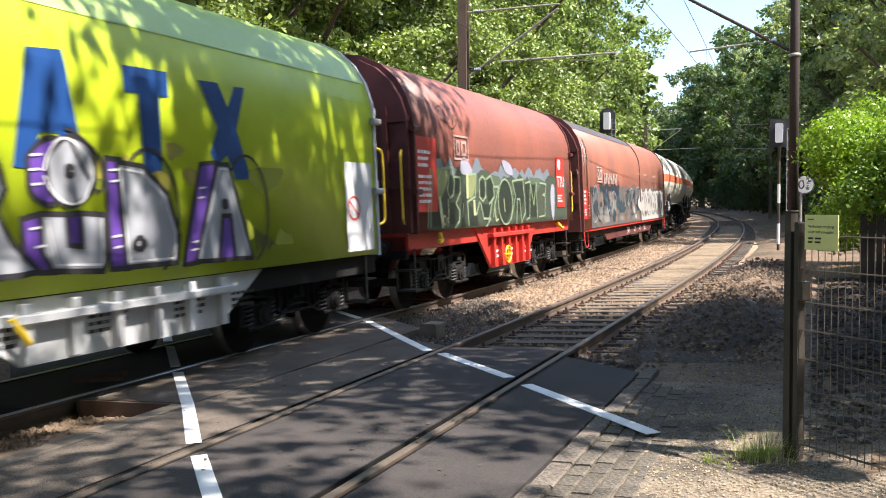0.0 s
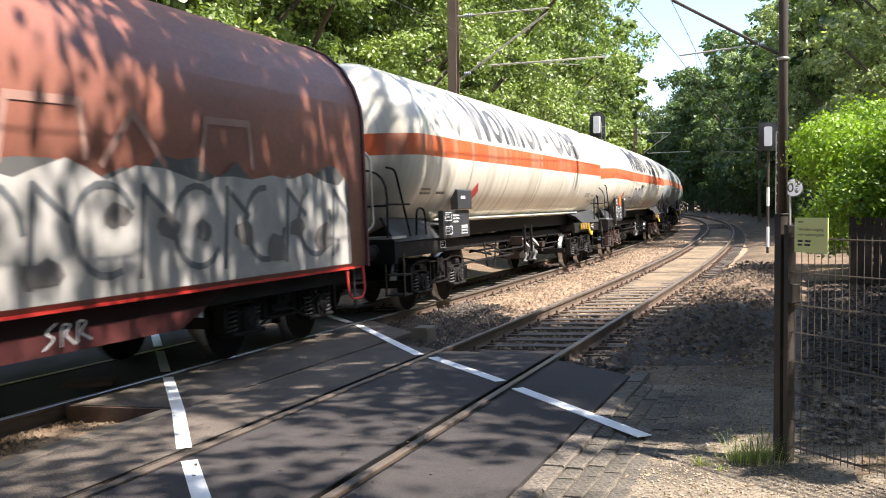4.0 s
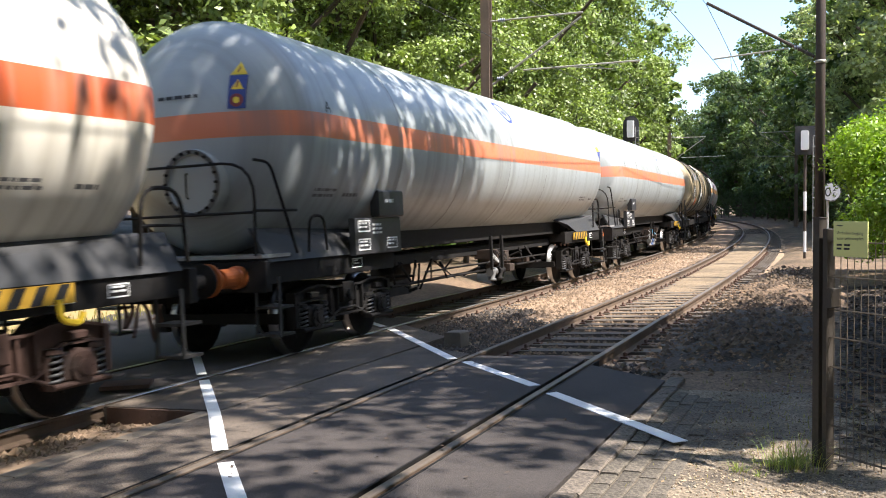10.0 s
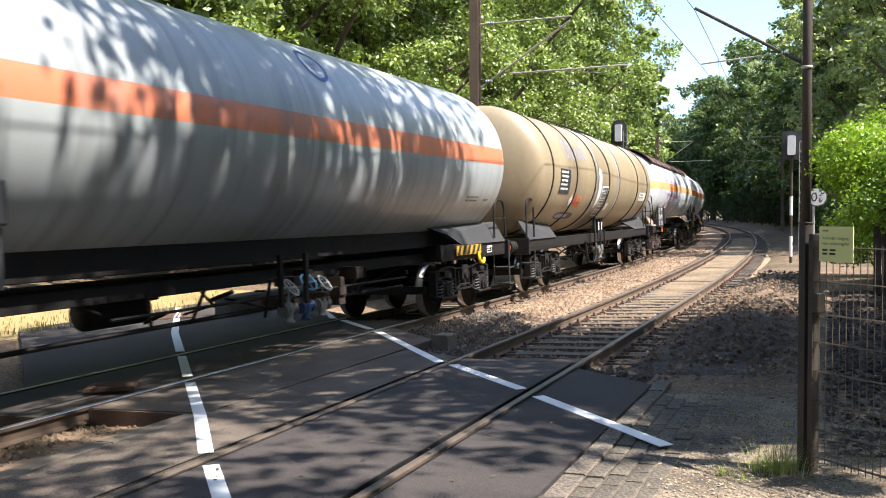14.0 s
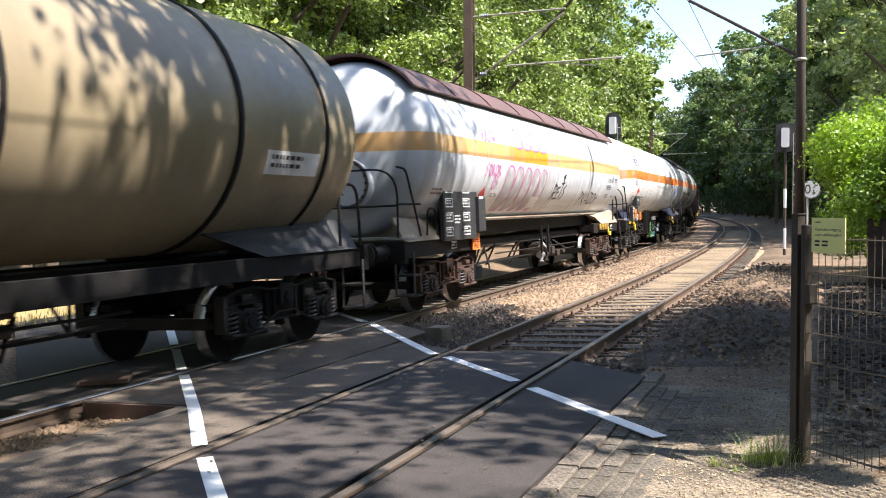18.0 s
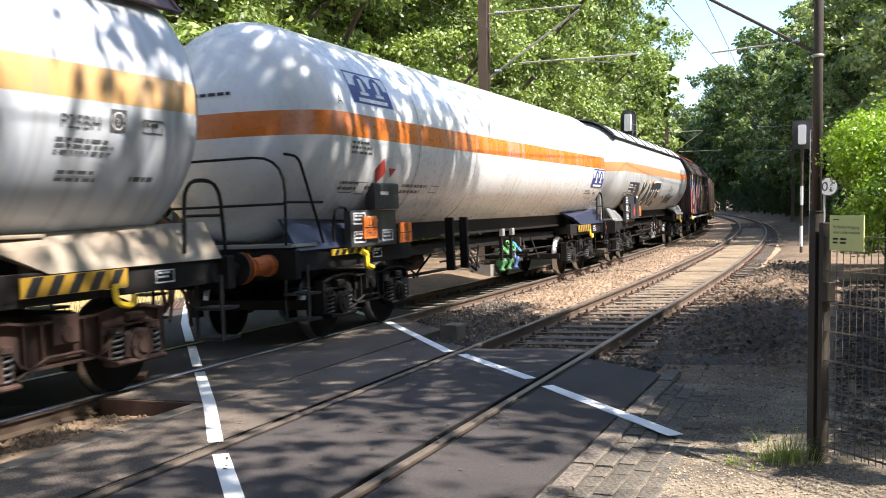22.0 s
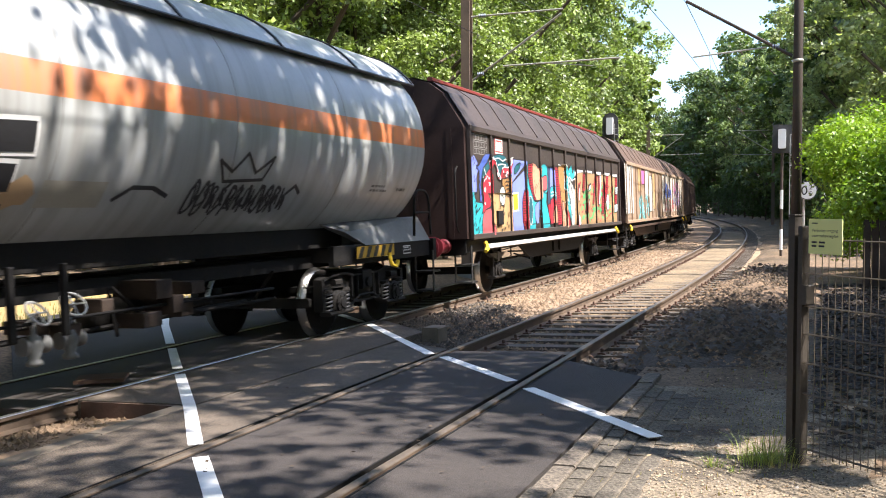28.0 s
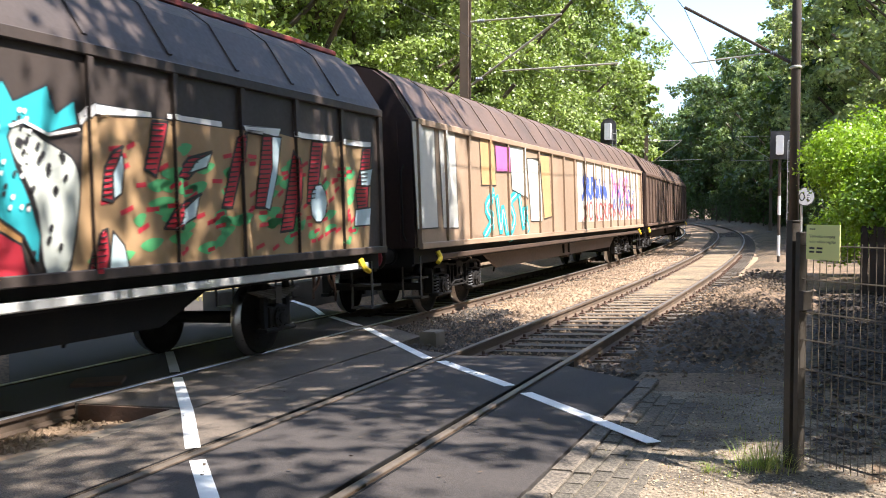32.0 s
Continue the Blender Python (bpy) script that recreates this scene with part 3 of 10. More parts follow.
# ---- woods ----
rng = random.Random(8)
for i in range(22):                                   # first row behind the far track
    s = 17 + i * 4.6 + rng.uniform(-1.0, 1.0)
    stand((4, 5)[i % 2] if s < 46 else rng.choice((6, 7)) if s < 80 else rng.choice((0, 1, 2)), s, (-13.6 if s < 62 else -12.2) - rng.uniform(0, 1.6), rng.uniform(0, 360), rng.uniform(1.15, 1.35))
for i in range(6):                                    # nearest the mast
    stand((6, 7)[i % 2], 13 + i * 5.5, -16.5 - rng.uniform(0, 1.5), rng.uniform(0, 360), rng.uniform(1.1, 1.3))
for i in range(18):                                   # second row
    s = 6 + i * 6.6 + rng.uniform(-1.5, 1.5)
    stand(rng.choice((0, 1)), s, -21.5 - rng.uniform(0, 3), rng.uniform(0, 360), rng.uniform(1.25, 1.5))
for i in range(10):                                   # behind the clearing
    s = -34 + i * 5.5 + rng.uniform(-1.5, 1.5)
    stand(rng.choice((0, 1, 2)), s, -30 - rng.uniform(0, 3), rng.uniform(0, 360), rng.uniform(1.1, 1.3))
for i in range(16):                                   # beyond the verge of the near track
    s = 44 + i * 6.4 + rng.uniform(-1.5, 1.5)
    stand((3, 3, 2, 3, 9)[i % 5], s, 9.2 + rng.uniform(0, 2.0), rng.uniform(0, 360), rng.uniform(1.1, 1.35))
for i in range(13):
    s = 32 + i * 8.8 + rng.uniform(-1.5, 1.5)
    stand(rng.choice((3, 9, 9, 2)), s, (27 if s < 62 else 17.5) + rng.uniform(0, 3), rng.uniform(0, 360), rng.uniform(1.2, 1.4))
for i in range(12):                                   # the wooded slope behind the bend
    s = 118 + i * 8.5 + rng.uniform(-1.5, 1.5)
    stand(9, s, 11 + 0.5 * (i % 4) + rng.uniform(0, 2), rng.uniform(0, 360), rng.uniform(1.5, 1.72))
for i in range(9):                                    # where the line bends out of sight
    stand(rng.choice((2, 2, 0)), 150 + i * 7, (7.5, -13, 9)[i % 3] + rng.uniform(-1, 2), rng.uniform(0, 360), rng.uniform(1.2, 1.4))
for i in range(15):                                   # undergrowth at the foot of the wood
    s = 40 + i * 6.8 + rng.uniform(-1.5, 1.5)
    stand(8, s, 6.4 + rng.uniform(0, 1.2), rng.uniform(0, 360), rng.uniform(0.32, 0.5))
    stand(8, s - 18, -10.4 - rng.uniform(0, 1.0), rng.uniform(0, 360), rng.uniform(0.32, 0.5))
for i in range(9):                                    # bushes along the shaded far verge
    stand(8, 31 + i * 3.4, 4.6 + 0.25 * (i % 3), rng.uniform(0, 360), rng.uniform(0.2, 0.28))
for i in range(9):                                    # low brush beside the verge
    stand(8, 28 + i * 2.5, 4.2 + 0.2 * (i % 2), i * 67, 0.13 + 0.012 * (i % 5))
for i in range(26):                                   # low brushwood along the outside of the bend
    stand(8, 62 + i * 3.1, 5.7 + 0.4 * (i % 2), rng.uniform(0, 360), rng.uniform(0.24, 0.33))
for i in range(14):                                   # unseen trees behind the camera, added to hold back sky light
    stand(rng.choice((0, 1)), -22 - 6 * (i % 5) + rng.uniform(-2, 2), (-16, 6, 14)[i % 3] + rng.uniform(-2, 5), rng.uniform(0, 360), rng.uniform(1.1, 1.4))
# unseen trees off to the right, added to block more of the sky
for i in range(7):
    stand(rng.choice((0, 1)), -18 + i * 8, 26 + rng.uniform(-2, 3), rng.uniform(0, 360), rng.uniform(1.1, 1.4))
for i in range(16):                                   # thicket round the far bend
    stand(8, 92 + i * 5, (4.4, -8.8)[i % 2] + rng.uniform(-0.4, 0.6), rng.uniform(0, 360), rng.uniform(0.25, 0.4))

# unseen tall trees beside and behind the camera, placed to shade the crossing
kinds.append(grow_tree("lime_tree", 18, 5.2, 15500, 0.13, leaf_a, 29, "tall thin-crowned tree beside the crossing", 0.42, 0.22, 0.92))
LIME = len(kinds) - 1
for s, o, z, turn in ((-16.0, 7.5, 1.0, 20), (-12.6, 7.2, 1.0, 140), (-7.3, 7.1, 1.0, 250), (2.6, 6.9, 1.0, 80), (2.0, 14.5, 1.0, 10)):
    stand(LIME, s, o, turn, z)
# unseen poplars, added so that high crowns dapple the train's side
kinds.append(grow_tree("poplar_tree", 22, 3.9, 4500, 0.14, leaf_a, 37, "unseen slender tree added to shade the train with its high crown", 0.66, 0.2, 0.9))
stand(len(kinds) - 1, 4.2, 7.8, 40)
stand(len(kinds) - 1, -6.4, 5.4, 160)
for s in (8.9, 11.2):                                 # unseen bushes, added to shade the ground behind the fence
    stand(8, s, 7.3, rng.uniform(0, 360), 0.4)
for i in range(3):                                    # unseen shrubs close behind the fence, added to shade the verge
    stand(8, 0.9 + i * 2.3, 6.7 + rng.uniform(0, 0.3), rng.uniform(0, 360), rng.uniform(0.44, 0.5))
# more unseen shrubs, added to close gaps in that shade
for s, o in ((2.0, 8.2), (4.4, 8.3), (-0.1, 8.4)):
    stand(8, s, o, rng.uniform(0, 360), 0.5)
for k, s, o in ((3, 36, 8.9), (3, 43, 8.5), (3, 50, 7.8), (3, 57, 7.6), (2, 64, 7.2), (9, 73, 7.6), (9, 82, 7.8), (9, 91, 7.6), (9, 100, 7.8)):   # beyond the signal, they shade the line
    stand(k, s, o, rng.uniform(0, 360), 1.05)
for i, ob in enumerate(kinds):                        # the first of each kind stands in the wood too
    ob.matrix_basis = Matrix.Translation(spot(20 + i * 7, -28, lift(30, -28))) if i != 8 else Matrix.Translation(spot(60, -10.6, lift(60, -10.6))) @ Matrix.Diagonal((0.4, 0.4, 0.4, 1))


def bush(name, x, y, z, sx, sy, sz, leaves, size, mat, seed, label):
    rb = random.Random(seed)
    b = new(name)
    tagged(b, label, "hedge" if sx > 2 else "bush")
    blobs = []
    for i in range(64 if sx > 2 else 7):
        px, py = rb.uniform(-sx, sx), rb.uniform(-sy, sy)
        k = 1 - 0.25 * (abs(px) / sx) ** 2 - 0.15 * (abs(py) / sy) ** 2
        blobs.append((px, py, sz * k * rb.uniform(0.3, 0.88), sz * rb.uniform(0.13, 0.24)))
    g = Geo()
    for bx, by, bz, br in blobs:
        g.tube([(bx * 0.5, by * 0.5, -0.2), (bx * 0.8, by * 0.8, bz * 0.5), (bx, by, bz)], 0.03, 5)
    part("brushwood", g, bark, b)
    part("foliage", leaf_cloud("foliage", blobs, leaves, size, mat, seed), None, b)
    b.matrix_basis = pose(x, y, z)
    return b


bush("hedge", 6.7, 15.6, 0.0, 3.0, 2.8, 4.5, 140000, 0.046, leaf_c, 90, "large bright green leafy hedge beside the verge")
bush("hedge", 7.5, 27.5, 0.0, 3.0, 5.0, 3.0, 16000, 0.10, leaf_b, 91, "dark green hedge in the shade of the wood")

# ---- clearing beyond the path ----
meadow_mat = material("dry_meadow", (0.30, 0.215, 0.09), (0.19, 0.145, 0.055), rough=0.95, grain=30, stain=0.5, mix=0.8, bump=0.6)
grass_mat = material("grass_blades", (0.20, 0.19, 0.055), (0.30, 0.235, 0.09), rough=0.7, grain=3, stain=1.0, mix=0.8, bump=0, translucent=0.3, island=0.35)


def lay_meadow():
    v, f = [], []
    ss, os_ = steps(-60, 16, 1.5), steps(-40, -9.3, 1.2)
    for s in ss:
        for o in os_:
            edge = -0.12 if (o > -10 or s > 15 or o < -39) else 0.03
            v.append(spot(s, o, 0.02 + edge + lift(s, o) + 0.06 * noise.noise(Vector((s * 0.4, o * 0.4, 0)))))
    n = len(os_)
    for j in range(len(ss) - 1):
        for i in range(n - 1):
            f.append((j * n + i, j * n + i + 1, (j + 1) * n + i + 1, (j + 1) * n + i))
    tagged(part("meadow", Geo().add(v, f), meadow_mat, smooth=True), "dry golden-brown meadow beyond the railway", "meadow", kind="structure")


lay_meadow()


def blades(name, spots, count, high, wide, seed, label):
    r = random.Random(seed)
    v, f = [], []
    for _ in range(count):
        c = spots(r)
        a, h, b = r.uniform(0, 6.28), high * r.uniform(0.5, 1.2), r.uniform(0.1, 0.6)
        dx, dy = math.cos(a), math.sin(a)
        n = len(v)
        wv = wide * r.uniform(0.7, 1.3)
        v += [(c[0] - dy * wv, c[1] + dx * wv, c[2]), (c[0] + dy * wv, c[1] - dx * wv, c[2]),
              (c[0] + dx * b * h * 0.4 + dy * wv * 0.7, c[1] + dy * b * h * 0.4 - dx * wv * 0.7, c[2] + h * 0.65),
              (c[0] + dx * b * h * 0.4 - dy * wv * 0.7, c[1] + dy * b * h * 0.4 + dx * wv * 0.7, c[2] + h * 0.65),
              (c[0] + dx * b * h, c[1] + dy * b * h, c[2] + h)]
        f += [(n, n + 1, n + 2, n + 3), (n + 3, n + 2, n + 4)]
    return tagged(part(name, Geo().add(v, f), grass_mat), label, "grass", kind="stuff")


slab("verge", [(1.40, 1.66), (1.40, 4.4), (3.5, 4.4), (20, 4.4), (20, 2.2), (3.2, 1.66)], -0.045, verge_mat, "dirty gravel and earth of the verge", 0.2, category="ground")
blades("meadow_grass", lambda r: spot(r.uniform(-20, 15), -9.6 - 18 * r.random() ** 2, lift(0, -12) + 0.0), 7000, 0.12, 0.010, 3, "short dry grass of the clearing")


tuft_mat = material("tuft_blades", (0.24, 0.31, 0.07), (0.42, 0.36, 0.17), rough=0.7, grain=3, stain=6.0, mix=0.9, bump=0, translucent=0.3, island=0.4)


def tuft(x, y, z, count, spread, high, seed, label):
    """A tuft of thin blades that bend outwards."""
    r = random.Random(seed)
    v, f = [], []
    for _ in range(count):
        d, a = spread * r.random() ** 1.3, r.uniform(0, 6.28)
        c = Vector((d * math.cos(a) * 1.3, d * math.sin(a), 0))
        a2, h, b = a + r.uniform(-1.2, 1.2), high * r.uniform(0.35, 1.1), r.uniform(0.1, 1.1)
        out, wv, n = Vector((math.cos(a2), math.sin(a2), 0)), r.uniform(0.0012, 0.0028), len(v)
        flat = Vector((-out.y, out.x, 0))
        for k, w in ((0, 1), (0.35, 0.95), (0.7, 0.7)):
            p = c + out * (b * h * k * k) + Vector((0, 0, h * (k - 0.25 * b * k * k)))
            v += [tuple(p - flat * wv * w), tuple(p + flat * wv * w)]
        v.append(tuple(c + out * (b * h) + Vector((0, 0, h * (1 - 0.45 * b)))))
        f += [(n, n + 1, n + 3, n + 2), (n + 2, n + 3, n + 5, n + 4), (n + 4, n + 5, n + 6)]
    ob = part("grass_tuft", Geo().add(v, f), tuft_mat, at=pose(x, y, z))
    return tagged(ob, label, "grass")


tuft(3.05, -1.12, 0.06, 230, 0.15, 0.27, 5, "green and straw-coloured grass tuft at the foot of the fence post")
tuft(2.93, -1.05, 0.06, 60, 0.10, 0.12, 8, "low thin grass beside the fence post")
tuft(2.72, -1.27, 0.06, 45, 0.06, 0.11, 6, "small green weed on the sandy pavement")
tuft(2.86, -1.36, 0.06, 30, 0.04, 0.07, 7, "small green weed on the sandy pavement")

# ---- kerb and paving beside the crossing ----
kerb_mesh = Geo().sweep([(0, -0.2), (0.145, -0.2), (0.145, -0.01), (0.135, 0.0), (0.01, 0.0), (0, -0.01)], [0.003, 0.487]).mesh("kerb_stone", material("worn_kerb", (0.135, 0.112, 0.088), (0.07, 0.058, 0.047), rough=0.9, grain=70, stain=2.2, mix=0.8, bump=0.4, speck=60))
kerb = new("kerb")
tagged(kerb, "row of grey concrete kerb stones along the asphalt", "kerb", kind="structure")
for i in range(17):
    s = -6.5 + i * 0.495
    part("kerb_stone", kerb_mesh, None, kerb, at=along(s, 1.775 + 0.004 * ((i * 3) % 4), -0.004 + 0.004 * ((i * 5) % 3)) @ pose(0, 0, 0, 0, 0, 0.5 * ((i * 7) % 5 - 2)))
part_stones = new("paving")
tagged(part_stones, "rows of worn grey-brown paving stones", "pavement", kind="structure")
block = Geo().sweep([(0.003, -0.08), (0.117, -0.08), (0.117, -0.008), (0.106, 0.0), (0.014, 0.0), (0.003, -0.008)], [0.004, 0.21])
pave_mat = material("paving_block", (0.10, 0.085, 0.066), (0.055, 0.048, 0.036), rough=0.92, grain=60, stain=3.5, mix=0.9, bump=0.5, speck=70)
t = pave_mat.node_tree
oi, hv, mr = t.nodes.new("ShaderNodeObjectInfo"), t.nodes.new("ShaderNodeHueSaturation"), t.nodes.new("ShaderNodeMapRange")
mr.inputs["To Min"].default_value, mr.inputs["To Max"].default_value = 0.82, 1.18
src = t.nodes["Principled BSDF"].inputs["Base Color"].links[0].from_socket
t.links.new(oi.outputs["Random"], mr.inputs["Value"])
t.links.new(mr.outputs[0], hv.inputs["Value"])
t.links.new(src, hv.inputs["Color"])
t.links.new(hv.outputs[0], t.nodes["Principled BSDF"].inputs["Base Color"])
block_mesh = block.mesh("paving_stone", pave_mat)
r = random.Random(14)
for i in range(5):
    for j in range(36):
        s = -6.3 + j * 0.216 + 0.1 * (i % 2)
        if s < 1.25 - i * 0.12:
            part("paving_stone", block_mesh, None, part_stones, at=along(s, 1.928 + i * 0.12, -0.012 - 0.004 * i + r.uniform(-0.008, 0.005)) @ pose(0, 0, 0, r.uniform(-1, 1), r.uniform(-1, 1), r.uniform(-1.2, 1.2)))

# sand, leaf litter and small stones on the verge
sand = material("sandy_soil", (0.34, 0.28, 0.195), (0.19, 0.155, 0.11), rough=0.95, grain=90, stain=1.6, mix=0.7, bump=0.4)


def mound(s, o, ls, lo, h, seed, mat, label):
    n = 16
    v, f = [], []
    for j in range(n + 1):
        for i in range(n + 1):
            a, b = -1 + 2 * j / n, -1 + 2 * i / n
            k = max(0.0, (1 - a * a) * (1 - b * b))
            z = h * k ** 0.8 * (0.75 + 0.5 * noise.noise(Vector((a * 3 + seed, b * 3, 0)))) + 0.05 * noise.noise(Vector((a * 9, b * 9, seed))) * k
            v.append(spot(s + a * ls, o + b * lo, z - 0.06))
    for j in range(n):
        for i in range(n):
            f.append((j * (n + 1) + i, j * (n + 1) + i + 1, (j + 1) * (n + 1) + i + 1, (j + 1) * (n + 1) + i))
    return tagged(part("ballast_heap", Geo().add(v, f), mat, smooth=True), label, "heap", kind="structure")


# leaf soil of the two nearer heaps, darkened to carry the tree shade
shaded_soil = material("shade_dark_leaf_soil", (0.075, 0.058, 0.043), (0.03, 0.024, 0.019), rough=0.95, grain=35, stain=1.2, mix=0.8, bump=0.8, speck=42)
mound(3.7, 2.05, 1.2, 0.75, 0.15, 3, shaded_soil, "low heap of ballast beside the near rail, darkened for shade")
mound(6.6, 2.2, 1.9, 0.9, 0.24, 5, shaded_soil, "heap of soil and old leaves beside the track, darkened for shade")
mound(10.3, 2.4, 2.2, 1.0, 0.26, 8, verge_mat, "heap of dark soil beside the track")
mound(15.5, 2.3, 2.8, 1.0, 0.24, 9, verge_mat, "heap of ballast beside the track")
litter_mat = material("dead_leaves", (0.11, 0.076, 0.047), (0.045, 0.034, 0.025), rough=0.9, grain=4, stain=2, mix=0.8, bump=0, island=0.5)
stones("verge_stones", 2600, lambda q: spot(q.uniform(2.2, 13), q.uniform(1.2, 3.1), q.uniform(-0.06, 0.10)), 0.030, verge_mat, "small stones scattered over the verge", 15)
stones("verge_stones", 1800, lambda q: spot(q.uniform(3, 17), q.gauss(2.2, 0.35), 0.13 + q.uniform(-0.12, 0.06)), 0.045, litter_mat, "dark clods and dead leaves on the heaps", 16)
stones("small_stones", 160, lambda q: spot(q.uniform(-3, 3), q.uniform(2.4, 4.2), -0.035), 0.018, concrete, "pale pebbles on the sandy pavement", 17)
# dirty ballast by the crossing, its colour also darkened for the tree shade
dark_ballast = material("dirty_shaded_ballast", (0.085, 0.07, 0.056), (0.04, 0.033, 0.028), rough=0.9, grain=25, stain=1.2, mix=0.7, bump=0.5, island=0.5)


def dark_spot(q):
    o = q.uniform(-3.1, -0.88)
    return spot(float(np.interp(o, [-3.12, -1.83, -1.75, -0.835], [6.4, 5.0, 4.0, 3.4])) + 4.2 * q.random() ** 1.3, o, bed_height(o) + q.uniform(0.0, 0.06))


stones("dark_ballast", 3200, dark_spot, 0.035, dark_ballast, "dirty ballast between the tracks, darkened for shade", 21)
stones("dark_ballast", 420, lambda q: spot(q.uniform(1.6, 3.2), q.uniform(0.9, 1.75), -0.085 + q.uniform(-0.03, 0.03)), 0.035, dark_ballast, "dark dirty ballast at the edge of the crossing", 22)
stones("grit", 2200, lambda q: spot(q.uniform(-2.6, 1.6), q.uniform(2.3, 4.0), -0.032), 0.010, verge_mat, "dark grit and crumbs on the pavement", 18)
stones("grit", 1300, lambda q: spot(q.uniform(-2.6, -0.7), q.uniform(2.4, 3.9), -0.024), 0.009, sand, "pale grit on the sand", 19)



def litter(name, count, place, size, mat, seed, label):
    """Dead leaves lying flat or curled on the ground."""
    r = random.Random(seed)
    v, f = [], []
    for _ in range(count):
        c, a, k = place(r), r.uniform(0, 6.28), size * r.uniform(0.5, 1.4)
        dx, dy, n = math.cos(a) * k, math.sin(a) * k, len(v)
        up = [r.uniform(0, 0.5) * k for _ in range(4)]
        v += [(c[0] - dx, c[1] - dy, c[2] + up[0]), (c[0] + dy * 0.5, c[1] - dx * 0.5, c[2] + up[1]), (c[0] + dx, c[1] + dy, c[2] + up[2]), (c[0] - dy * 0.5, c[1] + dx * 0.5, c[2] + up[3])]
        f.append((n, n + 1, n + 2, n + 3))
    return tagged(part(name, Geo().add(v, f), mat), label, "leaves", kind="stuff")


pale_litter = material("pale_dead_leaves", (0.36, 0.26, 0.15), (0.20, 0.14, 0.08), rough=0.9, grain=4, stain=2, mix=0.8, bump=0, island=0.5)
litter("leaf_litter", 3600, lambda r: spot(r.uniform(-1.2, 14), 2.35 + 2.2 * r.random() ** 1.3, -0.035), 0.022, litter_mat, 31, "brown leaf litter over the verge")
litter("leaf_litter", 700, lambda r: spot(r.uniform(-2.4, 9), 2.3 + 2.0 * r.random(), -0.028), 0.017, pale_litter, 32, "pale dead leaves over the verge")
litter("leaf_litter", 150, lambda r: spot(r.uniform(-6, 2.6), r.uniform(-1.7, 1.55), 0.006), 0.018, litter_mat, 33, "dead leaves scattered on the asphalt")
litter("leaf_litter", 1100, lambda r: spot(r.uniform(-0.6, 2.0), 1.76 + 0.85 * r.random(), -0.004), 0.012, litter_mat, 34, "dirt and dead leaves on the paving stones")
blades("verge_grass", lambda r: spot(r.gauss(0.2, 1.3), 3.05 + r.gauss(0, 0.45), -0.05), 700, 0.05, 0.004, 35, "short thin grass growing through the verge")

# ---- fence with the notice ----
post_brown = material("dark_fence_post", (0.055, 0.045, 0.034), (0.03, 0.025, 0.02), rough=0.6, grain=50, stain=3, mix=0.6, bump=0.1)
fence_brown = material("weathered_fence_steel", (0.125, 0.10, 0.07), (0.06, 0.05, 0.037), rough=0.6, metal=0.3, grain=50, stain=3, mix=0.6, bump=0.1)
FENCE_AT, FENCE_DIR = Vector((3.2, -1.03, 0.10)), Vector((0.47, -0.43, 0)).normalized()
fence = new("fence")
tagged(fence, "brown double-wire mesh fence panel on steel posts", "fence")
fence.matrix_basis = Matrix.Translation(FENCE_AT) @ pose(0, 0, 0, 0, 0, math.degrees(math.atan2(FENCE_DIR.y, FENCE_DIR.x)))
part("post", Geo().box(-0.05, 0.0, -0.03, 0.03, -0.15, 1.52, 0.006), post_brown, fence, "square brown steel fence post")
part("post", Geo().box(0.028, 0.062, -0.03, 0.03, -0.15, 1.46, 0.006), post_brown, fence, "square brown steel fence post")
part("post_cap", Geo().box(-0.055, 0.005, -0.035, 0.035, 1.52, 1.53, 0.003), post_brown, fence)
part("post", Geo().box(2.53, 2.59, -0.03, 0.03, -0.15, 1.5, 0.006), fence_brown, fence, "square brown steel fence post")
for z in (0.09, 0.26, 0.43, 0.62, 0.80, 0.97, 1.17, 1.38):
    for dy in (-0.008, 0.008):
        part("wire", Geo().tube([(0.05, dy, z), (2.55, dy, z)], 0.0042, 5), fence_brown, fence, "level wire")
upright = Geo().tube([(0, 0, 0.06), (0, 0, 1.40)], 0.003, 5).mesh("wire", fence_brown)
for i in range(49):
    part("wire", upright, None, fence, "upright wire", at=pose(0.09 + i * 0.05, 0, 0))
sign_mat = material("yellow_sign", (0.78, 0.77, 0.30), (0.68, 0.67, 0.25), rough=0.45, grain=8, stain=2, mix=0.4, bump=0.02)
sign = part("notice_sign", Geo().box(-0.125, 0.125, -0.003, 0.003, -0.105, 0.105, 0.001), sign_mat)
tagged(sign, "pale yellow no-entry notice fixed to the fence", "sign")
sign.matrix_basis = fence.matrix_basis @ pose(0.225, -0.016, 1.40)

# leaf mould behind the mesh fence, darkened to paint in the shade there
mould = material("shade_dark_leaf_mould", (0.045, 0.034, 0.026), (0.02, 0.016, 0.013), rough=0.95, grain=12, stain=1.2, mix=0.8, bump=0, island=0.6)
litter("leaf_mould", 15000, lambda r: spot(r.uniform(-0.6, 13), 3.28 + 1.9 * r.random() ** 0.9, -0.055 + 0.03 * r.random()), 0.042, mould, 36, "rotting leaves behind the fence, their colour darkened for shade")
# dark board fence under the hedge
board_mat = material("dark_stained_boards", (0.05, 0.037, 0.028), (0.024, 0.019, 0.015), rough=0.85, grain=14, stain=2.5, mix=0.8, bump=0.5)
boards = new("board_fence")
tagged(boards, "dark stained upright board fence in the shade of the hedge", "fence")
boards.matrix_basis = pose(4.05, 12.27, 0.0, 0, 0, -6)
